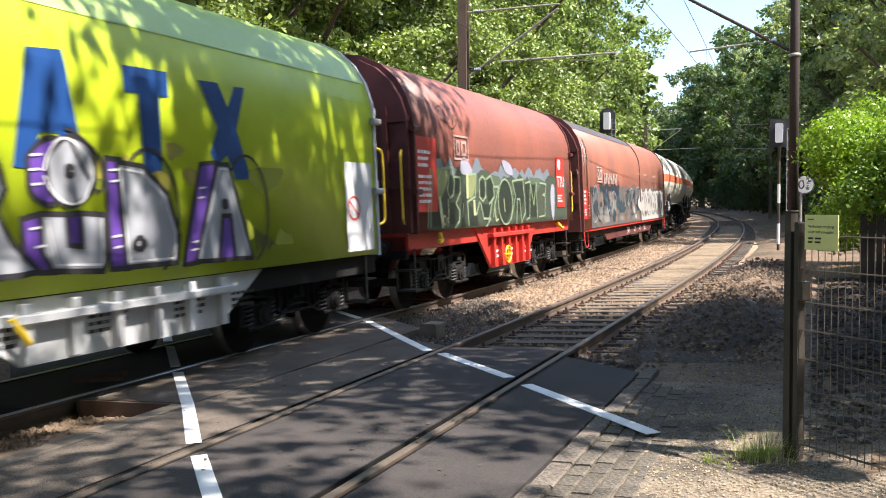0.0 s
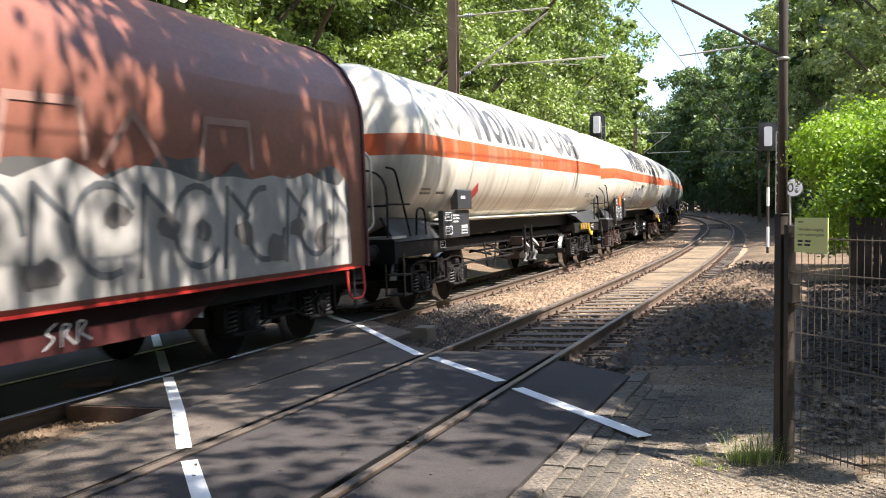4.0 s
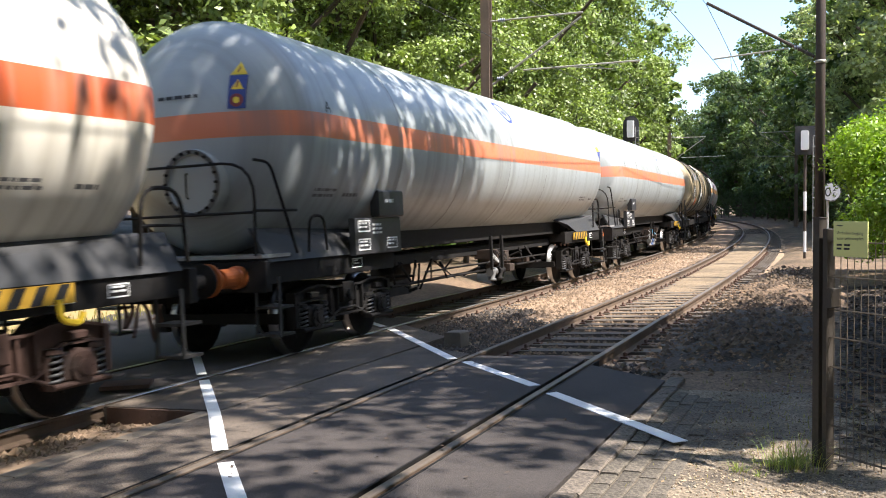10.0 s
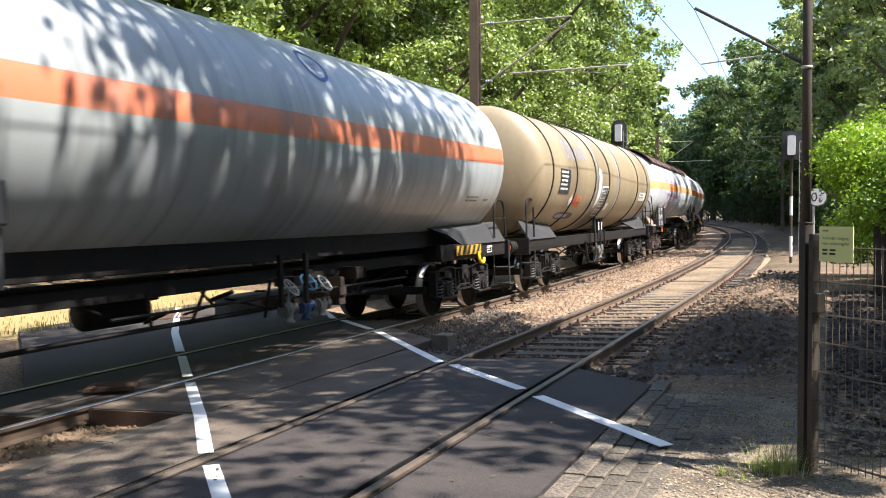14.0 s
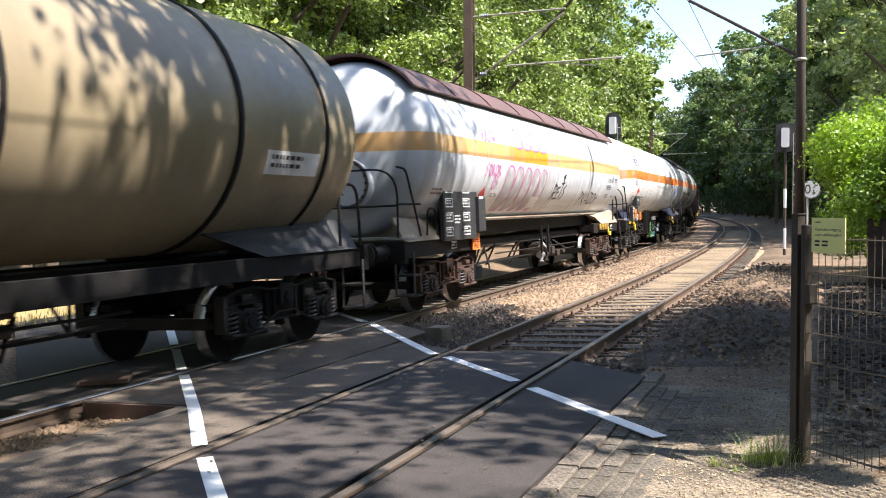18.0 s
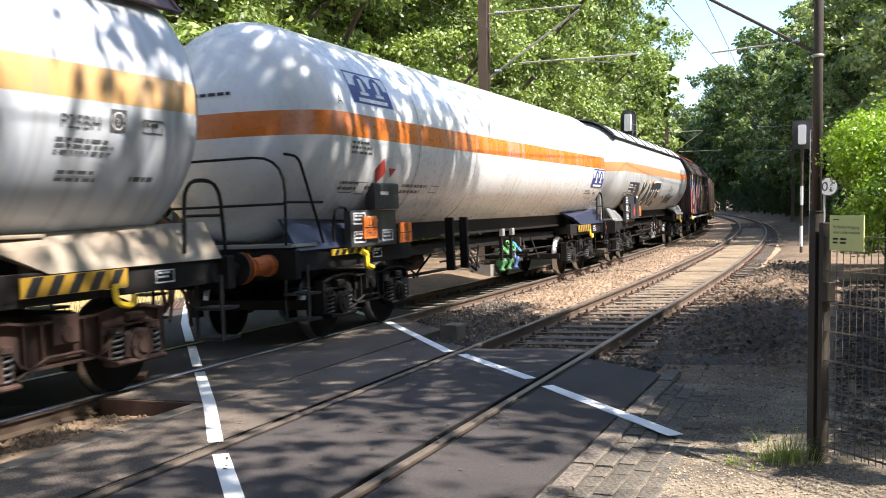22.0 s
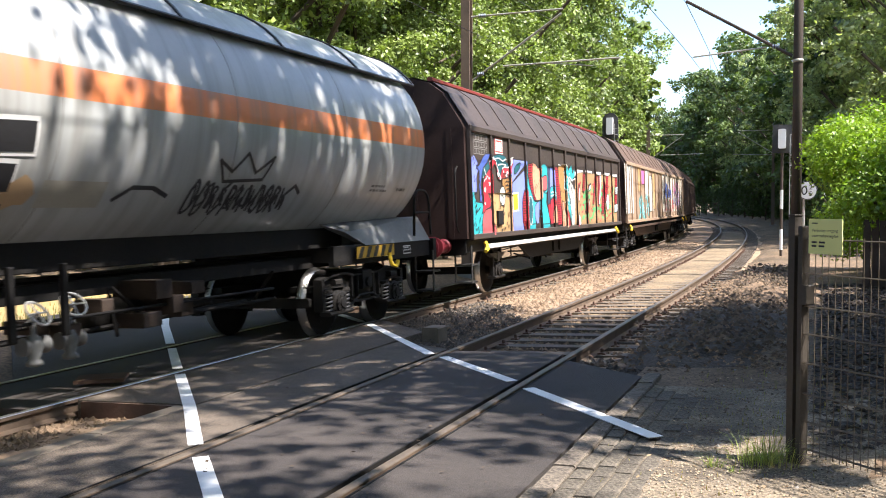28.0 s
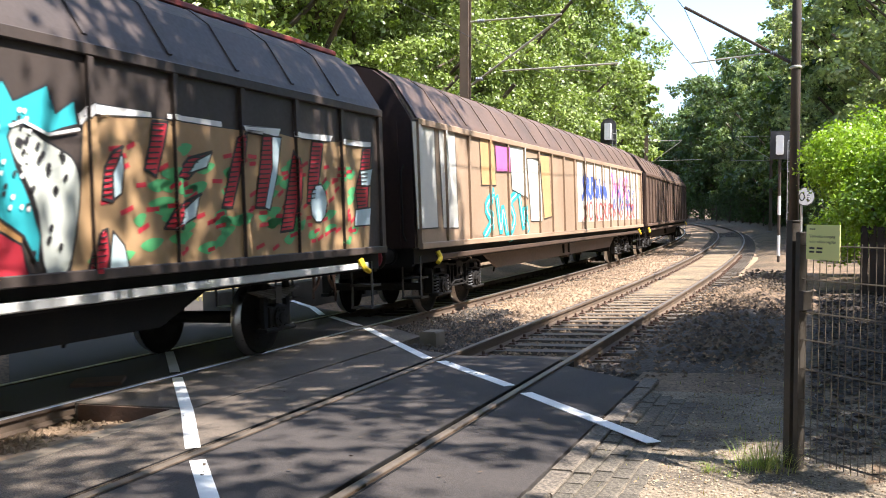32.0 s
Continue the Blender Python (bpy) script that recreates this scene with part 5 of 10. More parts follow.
def tank_paint(name, base, dirt, stripe, z0, z1, patches=(), shade=0.35, rough=0.38):
    """Tank paint with a lengthwise stripe and dirt that runs down from the seams."""
    m = material(name, base, dirt, rough=rough, grain=14, stain=0.55, mix=shade, bump=0.02, streak=True)
    t = m.node_tree
    n, ln = t.nodes, t.links
    p = n["Principled BSDF"]
    old = p.inputs["Base Color"].links[0].from_socket
    co = n.new("ShaderNodeTexCoord")
    sp = n.new("ShaderNodeSeparateXYZ")
    ln.new(co.outputs["Object"], sp.inputs[0])

    def window(socket, lo, hi):
        a = n.new("ShaderNodeMath")
        a.operation, a.inputs[1].default_value = "GREATER_THAN", lo
        b = n.new("ShaderNodeMath")
        b.operation, b.inputs[1].default_value = "LESS_THAN", hi
        c = n.new("ShaderNodeMath")
        c.operation = "MULTIPLY"
        ln.new(socket, a.inputs[0])
        ln.new(socket, b.inputs[0])
        ln.new(a.outputs[0], c.inputs[0])
        ln.new(b.outputs[0], c.inputs[1])
        return c.outputs[0]
    band = window(sp.outputs["Z"], z0, z1)
    nz = n.new("ShaderNodeTexNoise")
    nz.inputs["Scale"].default_value, nz.inputs["Detail"].default_value = 1.2, 5
    ln.new(co.outputs["Object"], nz.inputs["Vector"])
    tint = n.new("ShaderNodeMix")
    tint.data_type = "RGBA"
    tint.inputs["A"].default_value, tint.inputs["B"].default_value = (*stripe, 1), (*[c * 0.78 for c in stripe], 1)
    ln.new(nz.outputs["Fac"], tint.inputs["Factor"])
    stripe_col = tint.outputs["Result"]
    for y0, y1, colour in patches:
        w = window(sp.outputs["Y"], y0, y1)
        k = n.new("ShaderNodeMix")
        k.data_type = "RGBA"
        k.inputs["B"].default_value = (*colour, 1)
        ln.new(w, k.inputs["Factor"])
        ln.new(stripe_col, k.inputs["A"])
        stripe_col = k.outputs["Result"]
    mx = n.new("ShaderNodeMix")
    mx.data_type = "RGBA"
    ln.new(band, mx.inputs["Factor"])
    ln.new(old, mx.inputs["A"])
    ln.new(stripe_col, mx.inputs["B"])
    mp = n.new("ShaderNodeMapping")                   # narrow runs of dirt down the sides
    mp.inputs["Scale"].default_value = (0.25, 5.5, 0.16)
    ln.new(co.outputs["Object"], mp.inputs[0])
    runs = n.new("ShaderNodeTexNoise")
    runs.inputs["Scale"].default_value, runs.inputs["Detail"].default_value = 1.0, 6
    ln.new(mp.outputs[0], runs.inputs["Vector"])
    thin = n.new("ShaderNodeMapRange")
    thin.inputs["From Min"].default_value, thin.inputs["From Max"].default_value = 0.48, 0.74
    thin.inputs["To Max"].default_value = 0.3 + shade
    ln.new(runs.outputs["Fac"], thin.inputs["Value"])
    soiled = n.new("ShaderNodeMix")
    soiled.data_type = "RGBA"
    soiled.inputs["B"].default_value = (*[c * 0.62 for c in dirt], 1)
    ln.new(thin.outputs[0], soiled.inputs["Factor"])
    ln.new(mx.outputs["Result"], soiled.inputs["A"])
    ln.new(soiled.outputs["Result"], p.inputs["Base Color"])
    p.inputs["Coat Weight"].default_value = 0.12
    return m


ORANGE = (0.58, 0.12, 0.042)
FADED = (0.68, 0.41, 0.17)
tank_cream = tank_paint("cream_tank", (0.70, 0.67, 0.58), (0.50, 0.44, 0.33), ORANGE, 2.62, 2.97)
tank_grey = tank_paint("grey_tank", (0.35, 0.385, 0.395), (0.27, 0.28, 0.265), (0.72, 0.23, 0.12), 2.70, 3.0)
tank_white = tank_paint("white_tank", (0.76, 0.77, 0.77), (0.66, 0.66, 0.64), (0.74, 0.20, 0.028), 2.66, 2.97, shade=0.2, rough=0.28)
tank_faded = tank_paint("faded_white_tank", (0.56, 0.60, 0.65), (0.43, 0.43, 0.42), FADED, 2.68, 2.98, patches=((-3.76, -0.83, (0.86, 0.29, 0.02)),))
tank_pale = tank_paint("pale_grey_tank", (0.41, 0.43, 0.435), (0.33, 0.32, 0.29), (0.80, 0.26, 0.10), 2.70, 2.98)
tank_tan = material("tan_insulated_tank", (0.31, 0.252, 0.16), (0.165, 0.132, 0.085), rough=0.42, grain=10, stain=0.6, mix=0.75, bump=0.03, streak=True)
shield_brown = material("brown_sun_shield", (0.11, 0.06, 0.05), (0.07, 0.04, 0.035), rough=0.55, grain=20, stain=1.0, mix=0.5, bump=0.05)
skirt_dark = material("dark_skirt", (0.032, 0.034, 0.037), (0.06, 0.057, 0.053), rough=0.62, gloss=0.35, grain=25, stain=1.5, mix=0.5, bump=0.05, streak=True)
skirt_pale = material("rust_streaked_skirt", (0.30, 0.26, 0.20), (0.16, 0.09, 0.055), rough=0.6, grain=25, stain=1.2, mix=0.7, bump=0.05, streak=True)
# light grey skirt painted darker to carry the shade under the tank
skirt_shaded = material("shaded_grey_skirt", (0.16, 0.165, 0.165), (0.07, 0.065, 0.06), rough=0.6, grain=25, stain=1.2, mix=0.7, bump=0.05, streak=True)
skirt_blue = material("navy_skirt", (0.022, 0.028, 0.055), (0.03, 0.03, 0.045), rough=0.4, grain=25, stain=1.5, mix=0.4, bump=0.03)
wagon_red = material("red_wagon_paint", (0.30, 0.10, 0.068), (0.15, 0.066, 0.055), rough=0.5, grain=18, stain=0.6, mix=0.7, bump=0.04, streak=True)
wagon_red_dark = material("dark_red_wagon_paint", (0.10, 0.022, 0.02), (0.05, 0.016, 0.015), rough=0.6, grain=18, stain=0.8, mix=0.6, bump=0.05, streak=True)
frame_red = material("bright_red_frame", (0.50, 0.035, 0.025), (0.30, 0.03, 0.025), rough=0.45, grain=18, stain=1.4, mix=0.5, bump=0.04)
tarp_lime = material("lime_tarpaulin", (0.50, 0.63, 0.02), (0.41, 0.53, 0.02), rough=0.42, grain=8, stain=0.7, mix=0.5, bump=0.06, bump_scale=1.3)
tarp_lime_top = material("lime_tarpaulin_top", (0.42, 0.58, 0.16), (0.36, 0.50, 0.14), rough=0.35, grain=8, stain=0.7, mix=0.5, bump=0.05)
frame_grey = material("light_grey_frame", (0.55, 0.56, 0.57), (0.36, 0.36, 0.35), rough=0.5, grain=25, stain=1.2, mix=0.5, bump=0.04, streak=True)
brown_wall = material("brown_sliding_wall", (0.070, 0.042, 0.030), (0.042, 0.028, 0.022), rough=0.6, grain=18, stain=0.8, mix=0.7, bump=0.05, streak=True)
# first brown wagon's wall and roof: tree shade painted into darker browns
shaded_wall = material("shaded_brown_wall", (0.050, 0.036, 0.030), (0.030, 0.023, 0.020), rough=0.6, grain=18, stain=0.8, mix=0.7, bump=0.05, streak=True)
shaded_roof = material("shaded_brown_roof", (0.052, 0.036, 0.030), (0.030, 0.023, 0.020), rough=0.6, grain=18, stain=0.9, mix=0.7, bump=0.05)
# end walls darker than the sides: their shade is painted into this brown
end_brown = material("shaded_maroon_end", (0.030, 0.015, 0.013), (0.017, 0.011, 0.010), rough=0.7, gloss=0.3, grain=18, stain=0.9, mix=0.7, bump=0.05, streak=True)
brown_roof = material("brown_roof", (0.105, 0.064, 0.045), (0.055, 0.037, 0.029), rough=0.6, grain=18, stain=0.9, mix=0.7, bump=0.05)
alu_wall = material("dusty_brown_wall", (0.34, 0.24, 0.165), (0.21, 0.15, 0.105), rough=0.55, metal=0.0, grain=18, stain=0.9, mix=0.6, bump=0.04, streak=True)
roof_black = material("dark_roof_sheet", (0.05, 0.045, 0.045), (0.09, 0.06, 0.05), rough=0.5, grain=18, stain=0.8, mix=0.6, bump=0.06)

dark_rust = material("oily_rust", (0.05, 0.034, 0.026), (0.022, 0.018, 0.016), rough=0.75, gloss=0.3, grain=30, stain=3, mix=0.7)

flange_grey = material("flange_grey", (0.12, 0.122, 0.12), (0.06, 0.06, 0.06), rough=0.55, grain=30, stain=5, mix=0.6)

# ---- running gear, built once ----
def wheelset_meshes():
    g = Geo()
    for k in (-1, 1):
        g.lathe([(0.10, k * 0.64), (0.13, k * 0.665), (0.14, k * 0.70), (0.36, k * 0.735), (0.405, k * 0.70)][::1 if k > 0 else -1], 28, "x", caps=False)
        g.lathe([(0.405, k * 0.80), (0.36, k * 0.765), (0.14, k * 0.80), (0.10, k * 0.81)][::1 if k > 0 else -1], 28, "x", caps=False)
    g.lathe([(0.08, -1.0), (0.08, 1.0)], 10, "x")
    for k in (-1, 1):
        for i in range(3):
            a = i * 2.09
            g.box(k * 0.77 - 0.012, k * 0.77 + 0.012, 0.25 * math.cos(a) - 0.03, 0.25 * math.cos(a) + 0.03, 0.25 * math.sin(a) - 0.03, 0.25 * math.sin(a) + 0.03)
    r = Geo()
    r.lathe([(0.40, -0.045), (0.43, -0.058), (0.487, -0.055), (0.492, -0.04), (0.465, -0.015), (0.455, 0.065), (0.43, 0.062), (0.40, 0.045)], 40, "x", caps=False)
    tyre = r.mesh("tyre", tread_mat, True)
    tyre.materials.append(wheel_mat)
    for poly in tyre.polygons:                        # only the tread and the flange are polished
        poly.material_index = 0 if 80 <= poly.index < 200 else 1
    return g.mesh("wheelset", wheel_mat, True), tyre


WHEELSET, TYRE = wheelset_meshes()
side = Geo()
LOWER = [(-1.28, 0.64), (-1.05, 0.665), (-0.75, 0.66), (-0.60, 0.58), (-0.50, 0.46), (-0.38, 0.41), (0.38, 0.41), (0.50, 0.46), (0.60, 0.58), (0.75, 0.66), (1.05, 0.665), (1.28, 0.64)]
UPPER = [(-1.28, 0.77), (-1.05, 0.82), (-0.75, 0.84), (-0.60, 0.83), (-0.50, 0.81), (-0.38, 0.79), (0.38, 0.79), (0.50, 0.81), (0.60, 0.83), (0.75, 0.84), (1.05, 0.82), (1.28, 0.77)]
for (p0, p1), (q0, q1) in zip(zip(LOWER, LOWER[1:]), zip(UPPER, UPPER[1:])):
    for x0, x1, c in ((-0.02, 0.02, (p0, p1, q1, q0)),         # web, then the two flanges
                      (-0.085, 0.085, (p0, p1, (p1[0], p1[1] + 0.026), (p0[0], p0[1] + 0.026))),
                      (-0.085, 0.085, (q0, q1, (q1[0], q1[1] + 0.026), (q0[0], q0[1] + 0.026)))):
        side.add([(x, y, z) for x in (x0, x1) for y, z in c], [(0, 1, 2, 3), (7, 6, 5, 4), (0, 4, 5, 1), (1, 5, 6, 2), (2, 6, 7, 3), (3, 7, 4, 0)])
for e in (-1, 1):
    side.box(-0.07, 0.07, e * 1.28 - 0.04, e * 1.28 + 0.04, 0.36, 0.795, 0.015)
    side.box(-0.06, 0.06, e * 0.58 - 0.035, e * 0.58 + 0.035, 0.34, 0.60, 0.015)
    side.box(-0.05, 0.11, e * 0.9 - 0.10, e * 0.9 + 0.10, 0.70, 0.78, 0.015)
    for k in (0.25, 0.44):
        side.box(-0.075, 0.075, e * k - 0.012, e * k + 0.012, 0.44, 0.80)
    for k in (-0.25, 0.25):                           # spring caps
        side.lathe([(0.0, 0.05), (0.085, 0.045), (0.095, 0.0), (0.0, 0.0)], 10, "z", (0.04, e * 0.9 + k, 0.605))
side.box(-0.06, 0.10, -0.15, 0.15, 0.58, 0.86, 0.02)
side.lathe([(0.0, 0.14), (0.07, 0.135), (0.08, 0.10), (0.0, 0.09)], 12, "x", (0.0, 0.0, 0.68))
side.tube([(0.06, -0.55, 0.36), (0.07, -0.2, 0.50), (0.07, 0.2, 0.50), (0.06, 0.55, 0.36)], 0.018, 6)
rusty_frame = material("rust_brown_bogie", (0.062, 0.034, 0.026), (0.026, 0.02, 0.017), rough=0.8, gloss=0.3, grain=30, stain=3, mix=0.8)
SIDE_FRAME = side.mesh("side_frame", black_steel)
RUSTY_SIDE = side.mesh("side_frame", rusty_frame)
ab = Geo().lathe([(0.15, -0.10), (0.17, -0.06), (0.17, 0.05), (0.14, 0.06), (0.14, 0.09), (0.075, 0.095), (0.07, 0.115), (0.0, 0.118)], 16, "x")
ab.box(-0.09, 0.09, -0.34, 0.34, -0.165, -0.11, 0.02)
ab.box(-0.07, 0.05, -0.20, 0.20, -0.12, 0.15, 0.03)
for i in range(6):
    y, z = 0.108 * math.cos(i * 1.047), 0.108 * math.sin(i * 1.047)
    ab.box(0.085, 0.105, y - 0.012, y + 0.012, z - 0.012, z + 0.012)
AXLEBOX = ab.mesh("axlebox", black_steel)
RUSTY_BOX = ab.mesh("axlebox", rusty_frame)
spr = Geo()
spr.tube([(0.072 * math.cos(i * 0.785), 0.072 * math.sin(i * 0.785), 0.02 + i * 0.0068) for i in range(44)], 0.017, 5)
SPRING = spr.mesh("coil_spring", plain("spring_steel", (0.05, 0.05, 0.052)), True)
lf = Geo()
for i in range(6):
    w = 0.52 - i * 0.07
    lf.box(-0.05, 0.05, -w, w, 0.0 - i * 0.022, 0.018 - i * 0.022)
lf.box(-0.06, 0.06, -0.07, 0.07, -0.16, 0.04)
LEAF_SPRING = lf.mesh("leaf_spring", plain("leaf_spring_steel", (0.075, 0.07, 0.066)))
bol = Geo().box(-0.95, 0.95, -0.28, 0.28, 0.55, 0.86, 0.04)
bol.box(-1.0, -0.55, -1.3, 1.3, 0.62, 0.70)
bol.box(0.55, 0.90, -1.3, -0.9, 0.62, 0.70)
for e in (-1, 1):
    bol.box(-0.9, 0.9, e * 1.35 - 0.05, e * 1.35 + 0.05, 0.42, 0.55, 0.02)
    for k in (-0.72, 0.72):
        bol.box(k - 0.05, k + 0.05, e * 0.40 - 0.04, e * 0.40 + 0.04, 0.28, 0.62)
BOLSTER = bol.mesh("bogie", black_steel)
SPINNING = []


def add_bogie(wagon, y, rusty=False):
    bogie = part("bogie", BOLSTER, None, wagon, "dark steel two-axle bogie", at=pose(0, y, 0))
    for x in (-1.0, 1.0):
        part("side_frame", RUSTY_SIDE if rusty else SIDE_FRAME, None, bogie, at=pose(x, 0, 0))
        for k in (-0.9, 0.9):
            part("axlebox", RUSTY_BOX if rusty else AXLEBOX, None, bogie, "dark axlebox" + (" with rusty cover" if rusty else ""), at=pose(x + 0.06 * x, k, 0.46, 0, 0, 0 if x > 0 else 180))
            for d in (-0.25, 0.25):
                part("coil_spring", SPRING, None, bogie, at=pose(x + 0.04 * x, k + d, 0.30))
    for k in (-0.9, 0.9):
        ws = part("wheelset", WHEELSET, None, bogie, "steel wheels on their axle", at=pose(0, k, 0.46))
        SPINNING.append((ws, wagon, y + k, (0, k, 0.46)))
    add_tyres(bogie, (-0.9, 0.9))


def add_tyres(owner, ks):
    for k in ks:
        for x in (-0.755, 0.755):
            part("tyre", TYRE, None, owner, "polished wheel tyre", at=pose(x, k, 0.46, 0, 0, 0 if x > 0 else 180))


buf = Geo().lathe([(0.0, 0.0), (0.19, 0.012), (0.19, 0.035), (0.078, 0.05), (0.075, 0.22), (0.112, 0.22), (0.115, 0.50), (0.135, 0.52), (0.135, 0.60)], 18, "y")
BUFFER = {n: buf.mesh("buffer", m) for n, m in (("black", black_steel), ("rust", rust), ("orange", plain("orange_buffer", (0.45, 0.12, 0.03))), ("red", plain("red_buffer", (0.20, 0.02, 0.03))))}
hk = Geo().box(-0.05, 0.05, 0.0, 0.35, 0.95, 1.08, 0.02)
hk.tube(arc([(0.05, 0.32, 1.0), (0.05, 0.42, 0.75), (0.0, 0.30, 0.55), (-0.05, 0.42, 0.72), (-0.05, 0.32, 0.98)]), 0.025)
hk.tube(arc([(0.35, 0.0, 0.95), (0.37, 0.25, 0.85), (0.36, 0.35, 0.5), (0.30, 0.45, 0.42)]), 0.022)
COUPLING = hk.mesh("screw_coupling", rust)
st = Geo().box(-0.17, 0.17, -0.16, 0.16, 0.36, 0.39)
st.box(-0.17, 0.17, -0.16, 0.16, 0.68, 0.71)
for k in (-0.16, 0.16):
    st.box(k - 0.008, k + 0.008, -0.15, -0.10, 0.36, 1.05)
STEP_MESH = st.mesh("step", material("worn_dark_step", (0.03, 0.029, 0.028), (0.015, 0.015, 0.015), rough=0.6, grain=40, stain=4, mix=0.7))


def add_ends(wagon, half, buffers="black", steps_at=(-1, 1)):
    """Headstocks, buffers, couplings and shunter's steps."""
    for e in (-1, 1):
        part("headstock", Geo().box(-1.25, 1.25, -0.12, 0.0, 0.88, 1.24, 0.01), black_steel, wagon, at=pose(0, e * half, 0, 0, 0, 0 if e > 0 else 180))
        for x in (-0.875, 0.875):
            part("buffer", BUFFER[buffers], None, wagon, "round steel buffer", at=pose(x, e * (half + 0.6), 1.06, 0, 0, 180 if e > 0 else 0))
        part("coupling", COUPLING, None, wagon, "hanging screw coupling and brake hose", at=pose(0, e * half, 0, 0, 0, 0 if e > 0 else 180))
        if e in steps_at:
            for x in (-1.18, 1.18):
                part("step", STEP_MESH, None, wagon, "worn dark steel step", at=pose(x, e * (half - 0.25), 0))


hw = Geo()
hw.tube([(0, 0.17 * math.cos(i * 0.449), 0.17 * math.sin(i * 0.449)) for i in range(15)], 0.016)
for i in range(4):
    a = i * 1.571
    hw.tube([(0, 0, 0), (0, 0.165 * math.cos(a), 0.165 * math.sin(a))], 0.012)
hw.tube([(-0.25, 0, 0), (0.02, 0, 0)], 0.02)
HANDWHEEL = {n: hw.mesh("handwheel", m) for n, m in (("black", black_steel), ("yellow", yellow_paint), ("grey", grey_steel), ("blue", plain("blue_valve", (0.08, 0.32, 0.55))), ("green", plain("green_valve", (0.12, 0.42, 0.12))))}


VALVE_PAINT = {"green": plain("green_valve_body", (0.035, 0.13, 0.045)), "blue": plain("blue_valve_body", (0.025, 0.06, 0.16)), "grey": flange_grey}


def add_underfloor(wagon, span, seed, colours=("grey",)):
    """Brake rods, cylinders, pipes and valves between the bogies."""
    r = random.Random(seed)
    g = Geo().lathe([(0.0, -0.35), (0.17, -0.33), (0.17, 0.33), (0.0, 0.35)], 14, "y", (0.55, r.uniform(0.6, span * 0.5), 0.72))
    part("brake_cylinder", g, black_steel, wagon, smooth=True)
    g = Geo().lathe([(0.0, -0.5), (0.2, -0.46), (0.2, 0.46), (0.0, 0.5)], 14, "y", (-0.4, -span * 0.4, 0.75))
    part("air_tank", g, black_steel, wagon, smooth=True)
    g = Geo()
    g.tube([(0.75, -span, 0.62), (0.75, span, 0.62)], 0.022)
    g.tube([(1.0, -span * 0.8, 0.80), (1.0, span * 0.9, 0.78)], 0.018)
    g.tube([(0.3, -span, 0.55), (0.3, span, 0.58)], 0.03)
    for i in range(7):
        y = r.uniform(-span, span)
        g.tube([(r.uniform(0.6, 1.0), y, 1.0), (r.uniform(0.6, 1.0), y + r.uniform(-0.15, 0.15), r.uniform(0.45, 0.7))], 0.02)
    part("brake_rod", g, black_steel, wagon, "thin brake rods and pipes")
    for i, c in enumerate(colours):
        y = i * 0.42
        part("valve_wheel", HANDWHEEL[c], None, wagon, c + " handwheel", at=pose(1.06, y, 0.88 + 0.04 * (i % 2), 0, -38, 10 - 20 * (i % 2)) @ Matrix.Diagonal((0.75, 0.75, 0.75, 1)))
        part("valve", Geo().lathe([(0.035, -0.2), (0.075, -0.19), (0.075, -0.16), (0.045, -0.14), (0.085, -0.02), (0.05, 0.06), (0.025, 0.08), (0.025, 0.24)], 12, "z", (1.0, y, 0.62)).lathe([(0.08, -0.14), (0.08, -0.11), (0.045, -0.09), (0.045, 0.09), (0.08, 0.11), (0.08, 0.14)], 12, "y", (1.0, y, 0.6)), VALVE_PAINT.get(c, black_steel), wagon, smooth=True)
    for y in (-0.35, 0.25):
        part("bracket", Geo().box(1.10, 1.15, y - 0.03, y + 0.03, 0.66, 1.30, 0.01), black_steel, wagon, "black steel bracket under the tank")
        if "green" in colours:
            part("valve_box", Geo().box(1.12, 1.19, y - 0.07, y + 0.07, 1.14, 1.28, 0.01), grey_steel, wagon, "small grey label box")
    g = Geo()
    for i in range(12):
        y = r.uniform(-span, span)
        g.tube([(r.uniform(0.2, 1.0), y, r.uniform(0.55, 0.95)), (r.uniform(0.2, 1.0), y + r.uniform(-0.18, 0.18), r.uniform(0.5, 0.95))], r.uniform(0.012, 0.03))
    part("brake_rod", g, black_steel, wagon, "thin brake rods and pipes")
    g = Geo()
    for i in range(9):
        y = span * 0.25 + r.uniform(-1.1, 1.1)
        z = r.uniform(0.5, 0.9)
        g.box(r.uniform(0.5, 0.7), r.uniform(0.9, 1.1), y, y + r.uniform(0.08, 0.3), z, z + r.uniform(0.06, 0.2), 0.01)
    part("brake_gear", g, dark_rust, wagon, "dirty brake gear under the frame")


def make_wagon(name, label, a, b, pivot, category="tank wagon"):
    w = new(name)
    tagged(w, label, category, group="wagons of the freight train")
    WAGONS.append((w, (a + b) / 2, pivot))
    return w


WAGONS = []


# ---- gas tank wagons ----
RADIUS, AXIS = 1.49, 2.77


def tank_side(y, v, lift):
    """The near side of a tank: v metres up round it from its middle height."""
    a = v / RADIUS
    return ((RADIUS + lift) * math.cos(a), y, AXIS + (RADIUS + lift) * math.sin(a))


def height(z):
    """The way round the tank that lies z above the rails."""
    return RADIUS * math.asin(max(-1, min(1, (z - AXIS) / RADIUS)))


def face(x):
    """A flat upright side at x."""
    return lambda y, v, lift: (x + lift, y, v)




seam_dirt = material("dirty_weld_seam", (0.30, 0.285, 0.25), (0.16, 0.15, 0.13), rough=0.6, grain=20, stain=1.2, mix=0.8, bump=0.05, streak=True)


